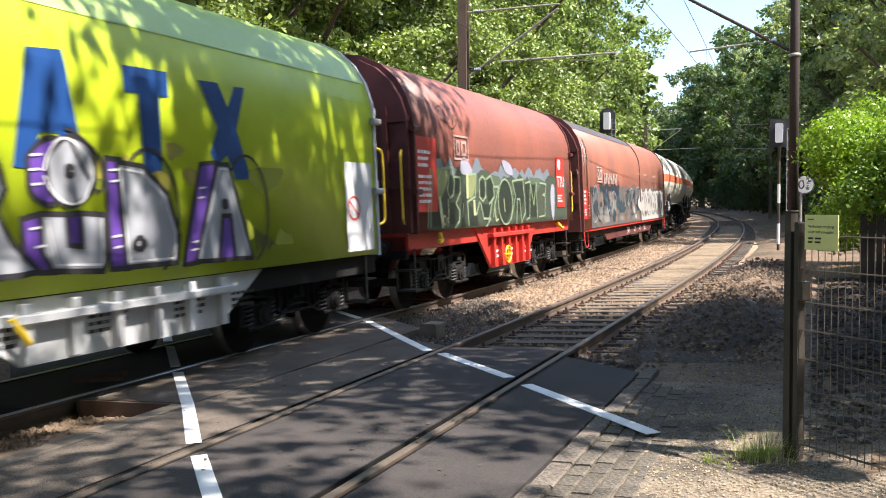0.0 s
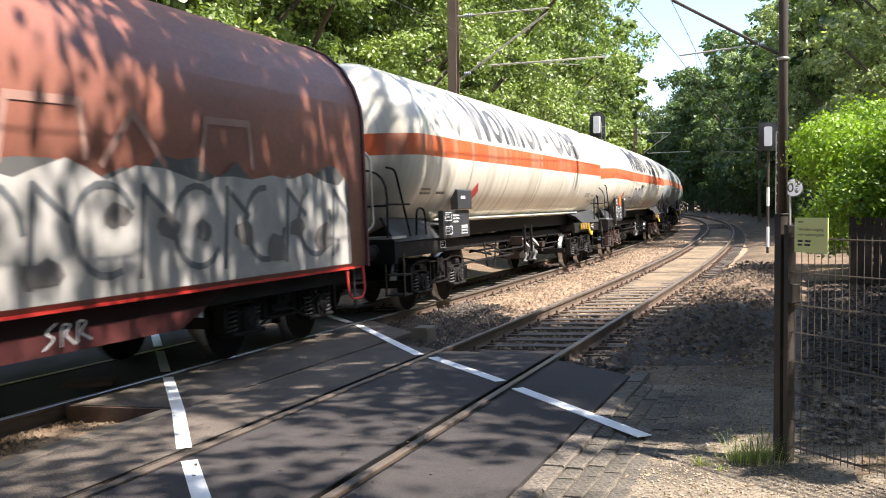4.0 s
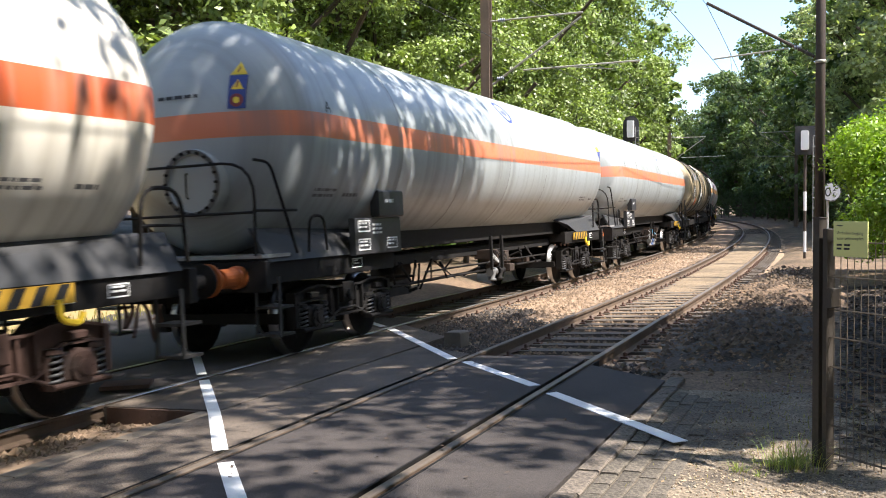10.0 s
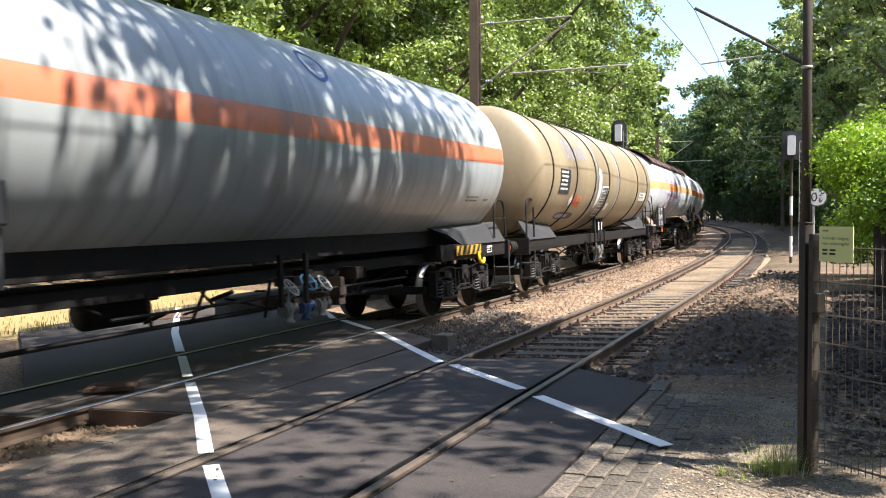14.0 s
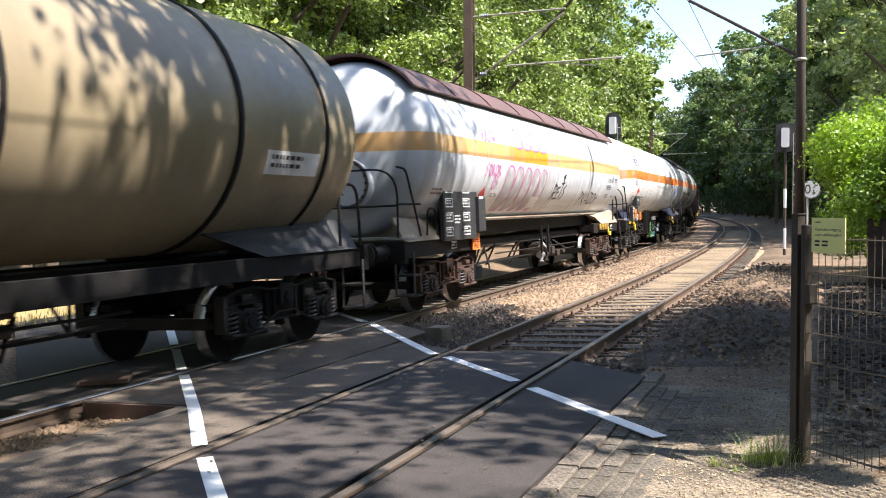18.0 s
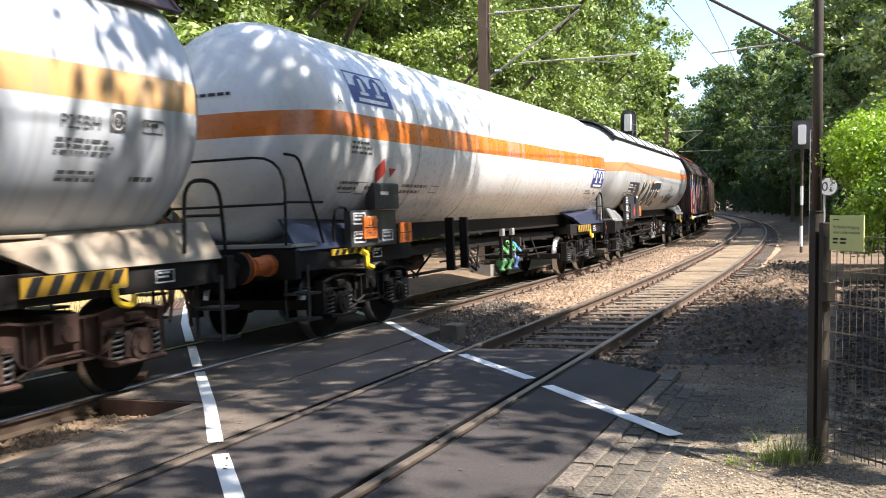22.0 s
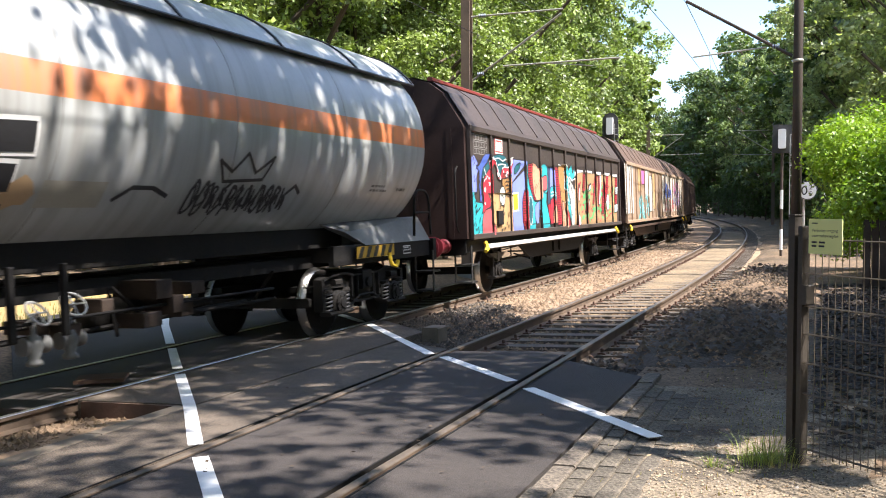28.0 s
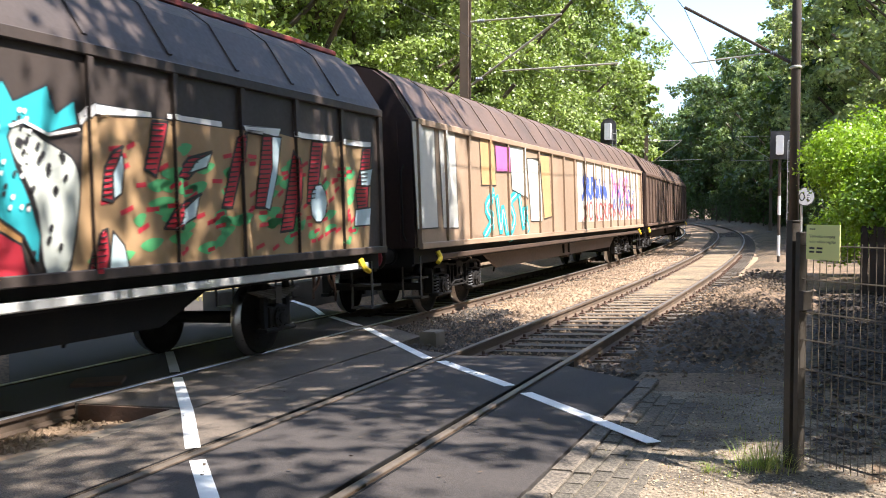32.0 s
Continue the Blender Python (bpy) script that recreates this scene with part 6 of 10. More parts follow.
def tank_shell(ends, n=56):
    lo, hi, depth = ends
    prof = [(RADIUS * math.sin(i / 9 * math.pi / 2), lo + depth * (1 - math.cos(i / 9 * math.pi / 2))) for i in range(10)]
    prof += [(RADIUS, lo + depth + (hi - lo - 2 * depth) * i / 6) for i in range(1, 6)]
    prof += [(RADIUS * math.cos(i / 9 * math.pi / 2), hi - depth + depth * math.sin(i / 9 * math.pi / 2)) for i in range(10)]
    return Geo().lathe(prof, n, "y", (0, 0, AXIS))


def tank_wagon(label, joint_a, joint_b, pivot, paint, skirt, platform=True, shield=None, seed=0, buffers="black", valves=("grey", "black"), rusty=False, board="small", board_at=None, tall_board=False, ledge=None, manhole=True):
    half = (joint_b - joint_a) / 2 - 0.62
    w = make_wagon("tank_wagon", label, joint_a, joint_b, pivot)
    lo, hi = -half + (0.06 if platform else 0.1), half - 0.15
    tank = part("tank", tank_shell((lo, hi, 0.85)), paint, w, smooth=True)
    seam = Geo()
    k = 6
    for i in range(1, k):
        y = lo + 0.85 + (hi - lo - 1.7) * i / k
        seam.lathe([(RADIUS - 0.004, y - 0.009), (RADIUS + 0.004, y), (RADIUS - 0.004, y + 0.009)], 56, "y", (0, 0, AXIS))
    part("weld_seam", seam, seam_dirt, tank, "dirty weld seams round the tank", smooth=True)
    if manhole:
        cover = part("manhole_cover", Geo().lathe([(0.41, 0.20), (0.41, 0.01), (0.39, -0.01), (0.345, -0.01), (0.335, 0.012), (0.0, 0.0)], 32, "y", (0.25, lo - 0.01, 2.18), caps=False), paint if platform else flange_grey, tank, "round bolted manhole cover on the dished end")
        part("manhole_flange", Geo().lathe([(0.40, lo + 0.20), (0.40, lo - 0.028), (0.345, lo - 0.028), (0.345, lo + 0.20)], 32, "y", (0.25, 0, 2.18), caps=False), flange_grey, cover, "dark flange of the manhole")
        bolts = Geo()
        for i in range(20):
            a = i * math.pi / 10
            bolts.lathe([(0.019, -0.055), (0.019, 0.0)], 6, "y", (0.25 + 0.368 * math.cos(a), lo - 0.01, 2.18 + 0.368 * math.sin(a)))
        bolts.tube([(0.20, lo - 0.03, 2.30), (0.20, lo - 0.06, 2.28), (0.20, lo - 0.06, 2.02), (0.20, lo - 0.03, 2.0)], 0.012)
        part("bolt_ring", bolts, black_steel, cover, "ring of dark bolts")
    # frame: solebars, centre sill, skirts at both ends
    for x in (-1.13, 1.13):
        for e in (-1, 1):
            part("solebar", Geo().box(x - 0.04, x + 0.04, min(e * (half - 0.1), e * (half - 3.5)), max(e * (half - 0.1), e * (half - 3.5)), 0.96, 1.24, 0.008), black_steel, w)
        part("side_sill", Geo().box(0.5 * x - 0.05, 0.5 * x + 0.05, -half + 0.3, half - 0.3, 0.93, 1.10, 0.008), black_steel, w)
    part("centre_sill", Geo().box(-0.3, 0.3, -half, half, 0.9, 1.11, 0.01), black_steel, w)
    for x in (-0.86, 0.86):
        # long sill under the belly that also stands in for the dark shade there
        part("tank_bearer", Geo().box(x * 0.83 - 0.05, x * 0.83 + 0.05, -half + 2.3, half - 2.3, 1.21, 1.52, 0.01), black_steel, w, "long dark sill under the tank, also standing in for shade")
        if ledge:
            part("ledge", Geo().box(min(x, x * 1.17), max(x, x * 1.17), -half + 2.4, half - 2.4, 1.525, 1.56, 0.008), ledge, w, "narrow dirty ledge along the foot of the tank")
    for i in (0, 1, 7, 8):
        part("cross_member", Geo().box(-1.08, 1.08, -0.05, 0.05, 1.0, 1.19), black_steel, w, at=pose(0, -half + 1.2 + (2 * half - 2.4) * i / 8, 0))
    for e in (-1, 1):
        g = Geo()
        for x in (-1, 1):
            inn, out = half - 3.0, half - 0.15
            pts = [(0.80, inn - 0.35, 1.58), (0.98, out, 1.62), (1.20, out, 1.22), (1.20, inn + 0.45, 1.22), (1.10, inn, 1.42)]
            v = [(x * a, e * b, c) for a, b, c in pts] + [(x * (a - 0.05), e * b, c) for a, b, c in pts]
            f = [(0, 1, 2, 3, 4), (9, 8, 7, 6, 5)] + [(i, i + 5, (i + 1) % 5 + 5, (i + 1) % 5) for i in range(5)]
            if x * e < 0:
                f = [q[::-1] for q in f]
            g.add(v, f)
        g.box(-0.9, 0.9, e * (half - 0.9) - 0.08, e * (half - 0.9) + 0.08, 1.2, 1.55)
        g.box(-0.9, 0.9, e * (half - 2.4) - 0.08, e * (half - 2.4) + 0.08, 1.2, 1.5)
        part("saddle", g, skirt, w, "folded steel saddle under the tank end")
        add_bogie(w, e * pivot, rusty)
    add_ends(w, half, buffers)
    g = Geo()
    g.box(-1.2, 1.2, -half + 0.02, -half + 0.62, 1.27, 1.31)
    part("platform", g, grey_steel, w, "steel grating end platform")
    if platform:
        y0, y1 = -half - 0.08, -half + 0.5
        for pts in (
                [(1.18, y0, 1.3), (1.18, y0 + 0.05, 2.38), (-1.18, y0 + 0.05, 2.38), (-1.18, y0, 1.3)],
                [(1.2, -half + 0.78, 1.3), (1.2, -half + 0.62, 1.65), (1.2, -half + 0.26, 2.38), (1.18, y0 + 0.05, 2.40)],
                [(1.18, y0, 1.8), (-1.18, y0, 1.8)], [(1.18, y0, 1.82), (1.2, y1 + 0.3, 1.82)],
                [(1.2, y1 + 0.55, 1.3), (1.2, y1 + 0.6, 1.75), (1.2, y1 + 0.95, 1.75), (1.2, y1 + 1.0, 1.3)]):
            part("handrail", Geo().tube(arc(pts), 0.018), black_steel, w, "bent tube handrail of the end platform")
    else:
        g = Geo()
        for x in (0.55, 0.85):
            g.tube(arc([(x, -half + 0.0, 0.75), (x, -half + 0.02, 2.5), (x, -half + 0.35, 2.62)]), 0.02)
        for i in range(6):
            g.tube([(0.55, -half + 0.01, 0.95 + i * 0.29), (0.85, -half + 0.01, 0.95 + i * 0.29)], 0.014)
        part("ladder", g, grey_steel, w, "narrow pale steel end ladder")
    part("handrail", Geo().tube(arc([(1.18, half - 0.75, 1.3), (1.18, half - 0.7, 2.05), (1.18, half - 0.12, 2.05), (1.18, half - 0.05, 1.3)]), 0.022), black_steel, w)
    part("handrail", Geo().tube([(1.18, half - 0.72, 1.68), (1.18, half - 0.1, 1.68)], 0.018), black_steel, w)
    if shield:
        mat, edge = shield
        g = Geo()
        n, a0, r0, r1 = 16, math.radians(52), RADIUS + 0.05, RADIUS + 0.075
        sec = [(r0 * math.sin(-a0 + 2 * a0 * i / n), AXIS + r0 * math.cos(a0 - 2 * a0 * i / n)) for i in range(n + 1)]
        sec += [(r1 * math.sin(a0 - 2 * a0 * i / n), AXIS + r1 * math.cos(a0 - 2 * a0 * i / n)) for i in range(n + 1)]
        ys = [lo + 0.55 + (hi - lo - 1.1) * i / 8 for i in range(9)]
        sh = part("sun_shield", g.sweep(sec, [ys[0], ys[-1]]), mat, w, "curved sheet sun shield along the top of the tank", smooth=False)
        r = Geo()
        for y in ys:
            rs = [(1.012 * x if i <= n else 1.016 * x, AXIS + (z - AXIS) * 1.014) for i, (x, z) in enumerate(sec)]
            r.sweep(rs, [y - 0.02, y + 0.02])
        for x in (-1, 1):
            p = (x * r1 * math.sin(a0), AXIS + r1 * math.cos(a0))
            r.tube([(p[0], ys[0], p[1]), (p[0], ys[-1], p[1])], 0.022)
        part("shield_rib", r, edge, sh, "dark edge and ribs of the shield")
    add_underfloor(w, pivot - 2.0, seed, valves)
    # boards and small writing near the leading end
    s = face(1.30)
    y = -half + (board_at or (1.6 if board == "big" else 2.1))
    g = Geo().box(1.20, 1.295, y, y + 1.4, 1.20, 1.70, 0.01)
    if board == "big":
        g = Geo().box(1.22, 1.295, y, y + (1.72 if tall_board else 1.55), 1.18, 2.24 if tall_board else 1.98, 0.012)
    b = part("notice_board", g, board_black, w, "black board with white data panels")
    d = Geo()
    for i in range(8 if tall_board else 5 if board == "big" else 3):
        frame_lines(d, y + 0.08 + (i % 2) * 0.85, 1.26 + (i // 2) * 0.25, 0.34, 0.16, 0.018, s, 0.003)
        bars(d, y + 0.12 + (i % 2) * 0.85, 1.29 + (i // 2) * 0.25, 0.26, 0.10, 2, s, 0.003, seed + i)
    bars(d, y + 0.5, 1.45, 0.36, 0.17, 3, s, 0.003, seed + 9)
    part("data_panel", d, white_letter, b, "white framed data lines")
    p = part("document_box", Geo().box(1.22, 1.36, y + 0.62, y + 1.40, 1.71, 2.08, 0.02) if board == "small" else Geo().box(1.22, 1.36, y + 1.62, y + 2.0, 1.30, 1.95, 0.02), board_black, w, "black document box")
    d = Geo()
    bars(d, y + (0.8 if board == "small" else 1.66), 1.86, 0.3, 0.10, 1, face(1.36), 0.003, seed)
    part("data_panel", d, white_letter, p)
    d = Geo()
    f = face(1.175)
    for yy in (-half + 2.2, half - 1.2, half - 1.9):
        frame_lines(d, yy, 1.03, 0.28, 0.13, 0.014, f, 0.003)
        bars(d, yy + 0.04, 1.06, 0.2, 0.08, 2, f, 0.003, seed + 3)
    part("data_panel", d, white_letter, w, "small white framed writing on the solebar")
    # black and yellow plate at the trailing end
    pl = part("hazard_plate", Geo().box(1.21, 1.225, half - 2.9, half - 1.65, 1.04, 1.21), hazard_yellow, w, "black and yellow striped plate")
    d = Geo()
    for i in range(5):
        yy = half - 2.87 + i * 0.24
        fill(d, [(yy, 1.045), (yy + 0.12, 1.045), (yy + 0.22, 1.205), (yy + 0.10, 1.205)], face(1.225), 0.003)
    part("hazard_stripe", d, black_paint, pl)
    part("tow_hook", Geo().tube(arc([(1.24, half - 1.85, 1.08), (1.26, half - 1.85, 0.90), (1.26, half - 1.65, 0.86), (1.26, half - 1.6, 0.95)]), 0.03), yellow_paint, w, "yellow rope hook")
    return w, tank, half, lo, hi


faint_ink = plain("faded_dark_lettering", (0.10, 0.10, 0.10))


def small_marks(tank, lo, hi, seed, mat=None, z=1.95):
    d = Geo()
    bars(d, lo + 1.0, height(z), 0.55, 0.16, 2, tank_side, 0.004, seed)
    bars(d, lo + 1.75, height(z), 0.5, 0.10, 1, tank_side, 0.004, seed + 1)
    bars(d, hi - 2.4, height(z + 0.02), 0.6, 0.14, 2, tank_side, 0.004, seed + 2)
    bars(d, hi - 1.5, height(z + 0.02), 0.32, 0.10, 1, tank_side, 0.004, seed + 3)
    part("data_text", d, mat or faint_ink, tank, "small dark data lines")


def end_signs(tank, lo):
    """Warning signs and number bars on the dished leading end."""
    def dome(a, v, lift):
        # a sideways from the middle, v up from the axis
        r = math.hypot(a, v) / RADIUS
        return (a, lo + 0.85 * (1 - math.sqrt(max(0.0, 1 - r * r))) - lift, AXIS + v)
    d = Geo()
    bars(d, -0.22, 0.38, 0.64, 0.085, 1, dome, 0.012, 5)
    part("number_bars", d, black_paint, tank, "dark number bars on the tank end")
    return dome


def warn_panel(tank, lo):
    dome = end_signs(tank, lo)
    g = Geo()
    fill(g, rect(0.72, 0.26, 0.20, 0.40), dome, 0.015)
    part("warning_sign", g, blue_label, tank, "dark blue sign with warning symbols")
    red_sign = plain("dark_red_sign", (0.22, 0.03, 0.03))
    for v, r in ((0.67, 0.09), (0.49, 0.07)):
        g = Geo()
        fill(g, [(0.82 - r, v), (0.82 + r, v), (0.82, v + r * 1.75)], dome, 0.02)
        tri = part("warning_triangle", g, yellow_paint, tank, "yellow warning triangle")
        g = Geo()
        stroke(g, [(0.81, v + 0.03), (0.825, v + 0.09)], 0.016, dome, 0.024)
        part("warning_symbol", g, red_sign, tri, "dark symbol on the triangle")
    g = Geo()
    fill(g, ring(0.82, 0.36, 0.075, 0.08), dome, 0.02)
    disc = part("warning_disc", g, red_sign, tank, "dark red disc")
    g = Geo()
    fill(g, ring(0.82, 0.36, 0.035, 0.04), dome, 0.024)
    part("warning_symbol", g, yellow_paint, disc, "yellow symbol on the disc")


def brand_shapes(tank, forms, v0, size, mat=None):
    """A company mark as plain dark shapes: (start, width, height, kind) along the tank."""
    g = Geo()
    for y, k, tall, kind in forms:
        h, base = tall * size, v0
        if kind == "ring":
            outer, t = ring(y + k / 2, base + h / 2, k / 2, h / 2, 24), 0.21 * size
            inner = ring(y + k / 2, base + h / 2, k / 2 - t, h / 2 - t * 0.8, 24)
            for a in range(24):
                b = (a + 1) % 24
                g.add([tank_side(*outer[a], 0.004), tank_side(*outer[b], 0.004), tank_side(*inner[b], 0.004), tank_side(*inner[a], 0.004)], [(0, 1, 2, 3)])
        elif kind == "zigzag":
            fill(g, [(y + 0.16 * k, base), (y + 0.36 * k, base), (y + 0.5 * k, base + 0.62 * h), (y + 0.64 * k, base), (y + 0.84 * k, base), (y + k, base + h), (y + 0.8 * k, base + h), (y + 0.72 * k, base + 0.4 * h), (y + 0.58 * k, base + h), (y + 0.42 * k, base + h), (y + 0.28 * k, base + 0.4 * h), (y + 0.2 * k, base + h), (y, base + h)], tank_side, 0.004)
        elif kind == "blocks":
            for z in (0.0, 0.54):
                fill(g, rounded(rect(y, base + h * z, k, h * 0.42), 3), tank_side, 0.004)
        elif kind == "dash":
            fill(g, rect(y, base + 0.22 * size, k, 0.2 * size), tank_side, 0.004)
        else:
            c = min(0.07 * size, k * 0.2)
            fill(g, [(y + c, base), (y + k - c, base), (y + k, base + c), (y + k, base + h - c), (y + k - c, base + h), (y + c, base + h), (y, base + h - c), (y, base + c)], tank_side, 0.004)
    part("company_mark", g, mat or navy, tank, "dark blue plain shapes of a company mark")


LONG_MARK = [(0.0, 1.25, 1.0, "zigzag"), (1.25, 0.78, 0.72, "ring"), (2.1, 0.24, 1.0, "bar"), (2.46, 0.34, 0.9, "bar"), (2.92, 0.26, 1.0, "bar"), (3.32, 0.26, 0.68, "bar"), (3.8, 0.82, 0.72, "ring"), (4.78, 0.28, 0.7, "bar")]
LATE_MARK = [(0.0, 0.36, 0.2, "dash"), (0.24, 1.12, 1.0, "ring"), (1.42, 0.76, 0.72, "ring"), (2.26, 0.7, 0.72, "blocks")]
SHORT_MARK = [(0.0, 0.5, 1.0, "ring"), (1.05, 0.55, 1.0, "zigzag"), (1.7, 0.42, 1.0, "bar"), (2.2, 0.5, 1.0, "ring")]


def scrawl(owner, name, y, v, w, h, n, mat, surf, lift, seed, width=0.03, label="sprayed scrawl"):
    """A sprayed tag: a run of unreadable looping strokes."""
    r = random.Random(seed)
    g = Geo()
    for i in range(n):
        x0, k = y + w * i / n, w / n * 0.8
        form = r.randrange(4)
        if form == 0:
            pts = [(x0, v), (x0 + 0.1 * k, v + h), (x0 + 0.8 * k, v + 0.8 * h), (x0 + 0.15 * k, v + 0.45 * h), (x0 + k, v + 0.05 * h)]
        elif form == 1:
            pts = [(x0, v + 0.9 * h), (x0 + 0.4 * k, v), (x0 + 0.6 * k, v + 0.7 * h), (x0 + k, v + 0.1 * h)]
        elif form == 2:
            pts = [(p[0], p[1]) for p in ring(x0 + k / 2, v + h / 2, k * 0.45, h * 0.5, 12)] + [(x0 + k * 0.95, v + h / 2)]
        else:
            pts = [(x0 + 0.9 * k, v + h), (x0 + 0.1 * k, v + 0.7 * h), (x0 + 0.8 * k, v + 0.4 * h), (x0, v)]
        pts = [(a + r.uniform(-0.04, 0.04) * k, b + r.uniform(-0.08, 0.08) * h) for a, b in pts]
        stroke(g, [tuple(p[:2]) for p in arc([(a, b, 0) for a, b in pts], 3)], width, surf, lift + 0.0015 * (i % 2))
    return part(name, g, mat, owner, label)


def blotches(owner, name, y, z, w, h, n, mat, surf, lift, seed, label, size=0.6):
    """Sprayed patches with uneven outlines."""
    r = random.Random(seed)
    g = Geo()
    for i in range(n):
        cx, cz = y + w * (i + r.random()) / n, z + h * r.random()
        k = size * r.uniform(0.5, 1.2)
        poly = [(cx + k * math.cos(a * 0.628) * r.uniform(0.6, 1.1), min(max(cz + 0.7 * k * math.sin(a * 0.628) * r.uniform(0.6, 1.1), z), z + h)) for a in range(10)]
        fill(g, poly, surf, lift + 0.0007 * (i % 5))
    return part(name, g, mat, owner, label)


J = dict(yellow=(-6.0, 5.85), red=(5.85, 17.35), hood=(17.35, 37.0), cream_a=(37.0, 54.75), cream_b=(54.75, 74.0), grey_a=(74.0, 91.55), grey_b=(91.55, 109.1),
         tan=(109.1, 126.35), faded=(126.35, 144.8), white=(144.8, 162.45), pale=(162.45, 181.0), brown_a=(181.05, 196.68), brown_b=(196.68, 219.85), brown_c=(219.85, 242.85))

# first cream tank
worn_navy = material("worn_dark_lettering", (0.05, 0.052, 0.062), (0.42, 0.41, 0.38), rough=0.5, grain=9, stain=2.2, mix=0.55, bump=0.03)
w, tank, half, lo, hi = tank_wagon("cream gas tank wagon with an orange stripe and worn dark shapes", *J["cream_a"], 5.9, tank_cream, skirt_dark, seed=1, ledge=tank_cream, valves=("grey", "black", "grey"))
brand_shapes(tank, [(y - 4.7, *k) for y, *k in LONG_MARK] + [(y + 0.95 + (0.5 if y else 0), *k) for y, *k in LATE_MARK], 0.28, 1.12, worn_navy)
small_marks(tank, lo, hi, 4)
end_signs(tank, lo)
g = Geo()
fill(g, [(-4.6, -0.75), (-4.4, -0.95), (-4.2, -0.75), (-4.4, -0.55)], tank_side, 0.004)
part("danger_label", g, red_paint, tank, "red diamond danger label")
g = Geo()
lettering(g, "P 26 BH", 6.44, -1.02, 0.12, tank_side, 0.004)
frame_lines(g, 7.0, -1.03, 0.3, 0.12, 0.012, tank_side, 0.004)
bars(g, 7.04, -1.0, 0.22, 0.06, 1, tank_side, 0.004, 65)
part("data_text", g, black_paint, tank, "dark data letters and a framed label")
# second cream tank, with a large mark and graffiti
w, tank, half, lo, hi = tank_wagon("cream gas tank wagon with an orange stripe, dark mark and graffiti", *J["cream_b"], 6.6, tank_cream, skirt_dark, seed=2, rusty=True, board="big", ledge=skirt_pale)
brand_shapes(tank, [(y - 3.98, *k) for y, *k in LONG_MARK] + [(y + 1.5, *k) for y, *k in LATE_MARK], 0.25, 1.18)
small_marks(tank, lo, hi, 8)
end_signs(tank, lo)
g, k = Geo(), Geo()
for line in ([(-4.85, -0.7), (-4.8, -1.2), (-4.45, -1.25), (-4.4, -0.75)], [(-4.15, -1.25), (-4.0, -0.72), (-3.7, -0.95), (-3.95, -1.0), (-3.6, -1.25)], [(-3.75, -0.82), (-3.3, -0.8), (-3.5, -1.25)], ring(-3.15, -1.08, 0.14, 0.17, 10) + [(-3.01, -1.08)]):
    stroke(g, line, 0.20, tank_side, 0.004)
    stroke(k, line, 0.045, tank_side, 0.0085)
part("graffiti_tag", g, pale_spray, tank, "pale grey sprayed graffiti")
part("graffiti_tag", k, dark_spray, tank, "dark sprayed graffiti lines")
spray(tank, silver, 1, tank_side, False, "silver sprayed graffiti forms",
      [(-2.9, -1.33), (-3.02, -0.46), (-2.6, -0.42), (-2.24, -0.6), (-2.1, -1.0), (-2.3, -1.3)],
      [(-2.05, -1.33), (-1.98, -0.95), (-2.05, -0.6), (-1.75, -0.42), (-1.42, -0.45), (-1.5, -0.68), (-1.66, -0.74), (-1.3, -0.98), (-1.25, -1.25), (-1.6, -1.34)], edge=0.06)
spray(tank, silver, 2, tank_side, True, "silver sprayed round form",
      [(-1.2, -1.0), (-1.25, -0.6), (-1.1, -0.33), (-0.7, -0.28), (-0.42, -0.42), (-0.38, -0.75), (-0.58, -1.1), (-0.9, -1.16)], edge=0.05)
spray(tank, dark_spray, 3, tank_side, True, "dark sprayed inset", [(-2.62, -1.1), (-2.66, -0.8), (-2.5, -0.75), (-2.42, -0.95), (-2.5, -1.12)], edge=0)
g = Geo()
for i in range(9):                                    # dark fringe along the round form
    stroke(g, [(-1.12 + 0.08 * i, -0.42 + 0.02 * (i % 3)), (-1.1 + 0.08 * i, -0.27)], 0.03, tank_side, 0.014)
for line in (ring(-0.02, -1.17, 0.13, 0.15, 10) + [(0.11, -1.17)], [(0.22, -1.02), (0.2, -1.3), (0.34, -1.3)], [(0.42, -1.05), (0.42, -1.28), (0.58, -1.28), (0.6, -1.05)], [(0.84, -1.06), (0.7, -1.12), (0.84, -1.2), (0.68, -1.3)], [(0.0, -0.86), (0.2, -0.76)], [(0.08, -0.92), (0.3, -0.88)], [(0.7, -0.94), (0.82, -0.9)], [(-4.2, -0.55), (-4.14, -0.5)], [(-3.95, -0.5), (-3.9, -0.45)], [(-3.7, -0.55), (-3.66, -0.5)]):
    stroke(g, line, 0.05, tank_side, 0.005)
part("graffiti_tag", g, dark_spray, tank, "dark sprayed scrawl and fringe")
g = Geo()
for y, wd in ((1.8, 0.75), (2.75, 0.8), (3.75, 0.55), (4.4, 0.85)):   # thin red boxes of unreadable writing
    stroke(g, rounded([(y, -1.26), (y + wd, -1.24), (y + wd - 0.06, -0.98), (y - 0.04, -0.98)], 3) + [(y, -1.26)], 0.022, tank_side, 0.004)
    for i in range(4):
        x = y + 0.1 + (wd - 0.2) * i / 4
        stroke(g, [(x, -1.18), (x + 0.03, -1.05), (x + 0.1, -1.17), (x + 0.12, -1.06)], 0.02, tank_side, 0.004)
part("graffiti_tag", g, red_spray, tank, "thin red sprayed scrawl in boxes")
g = Geo()
fill(g, [(-5.89, -0.71), (-5.72, -0.88), (-5.55, -0.71), (-5.72, -0.54)], tank_side, 0.004)
part("danger_label", g, red_paint, tank, "red diamond danger label")


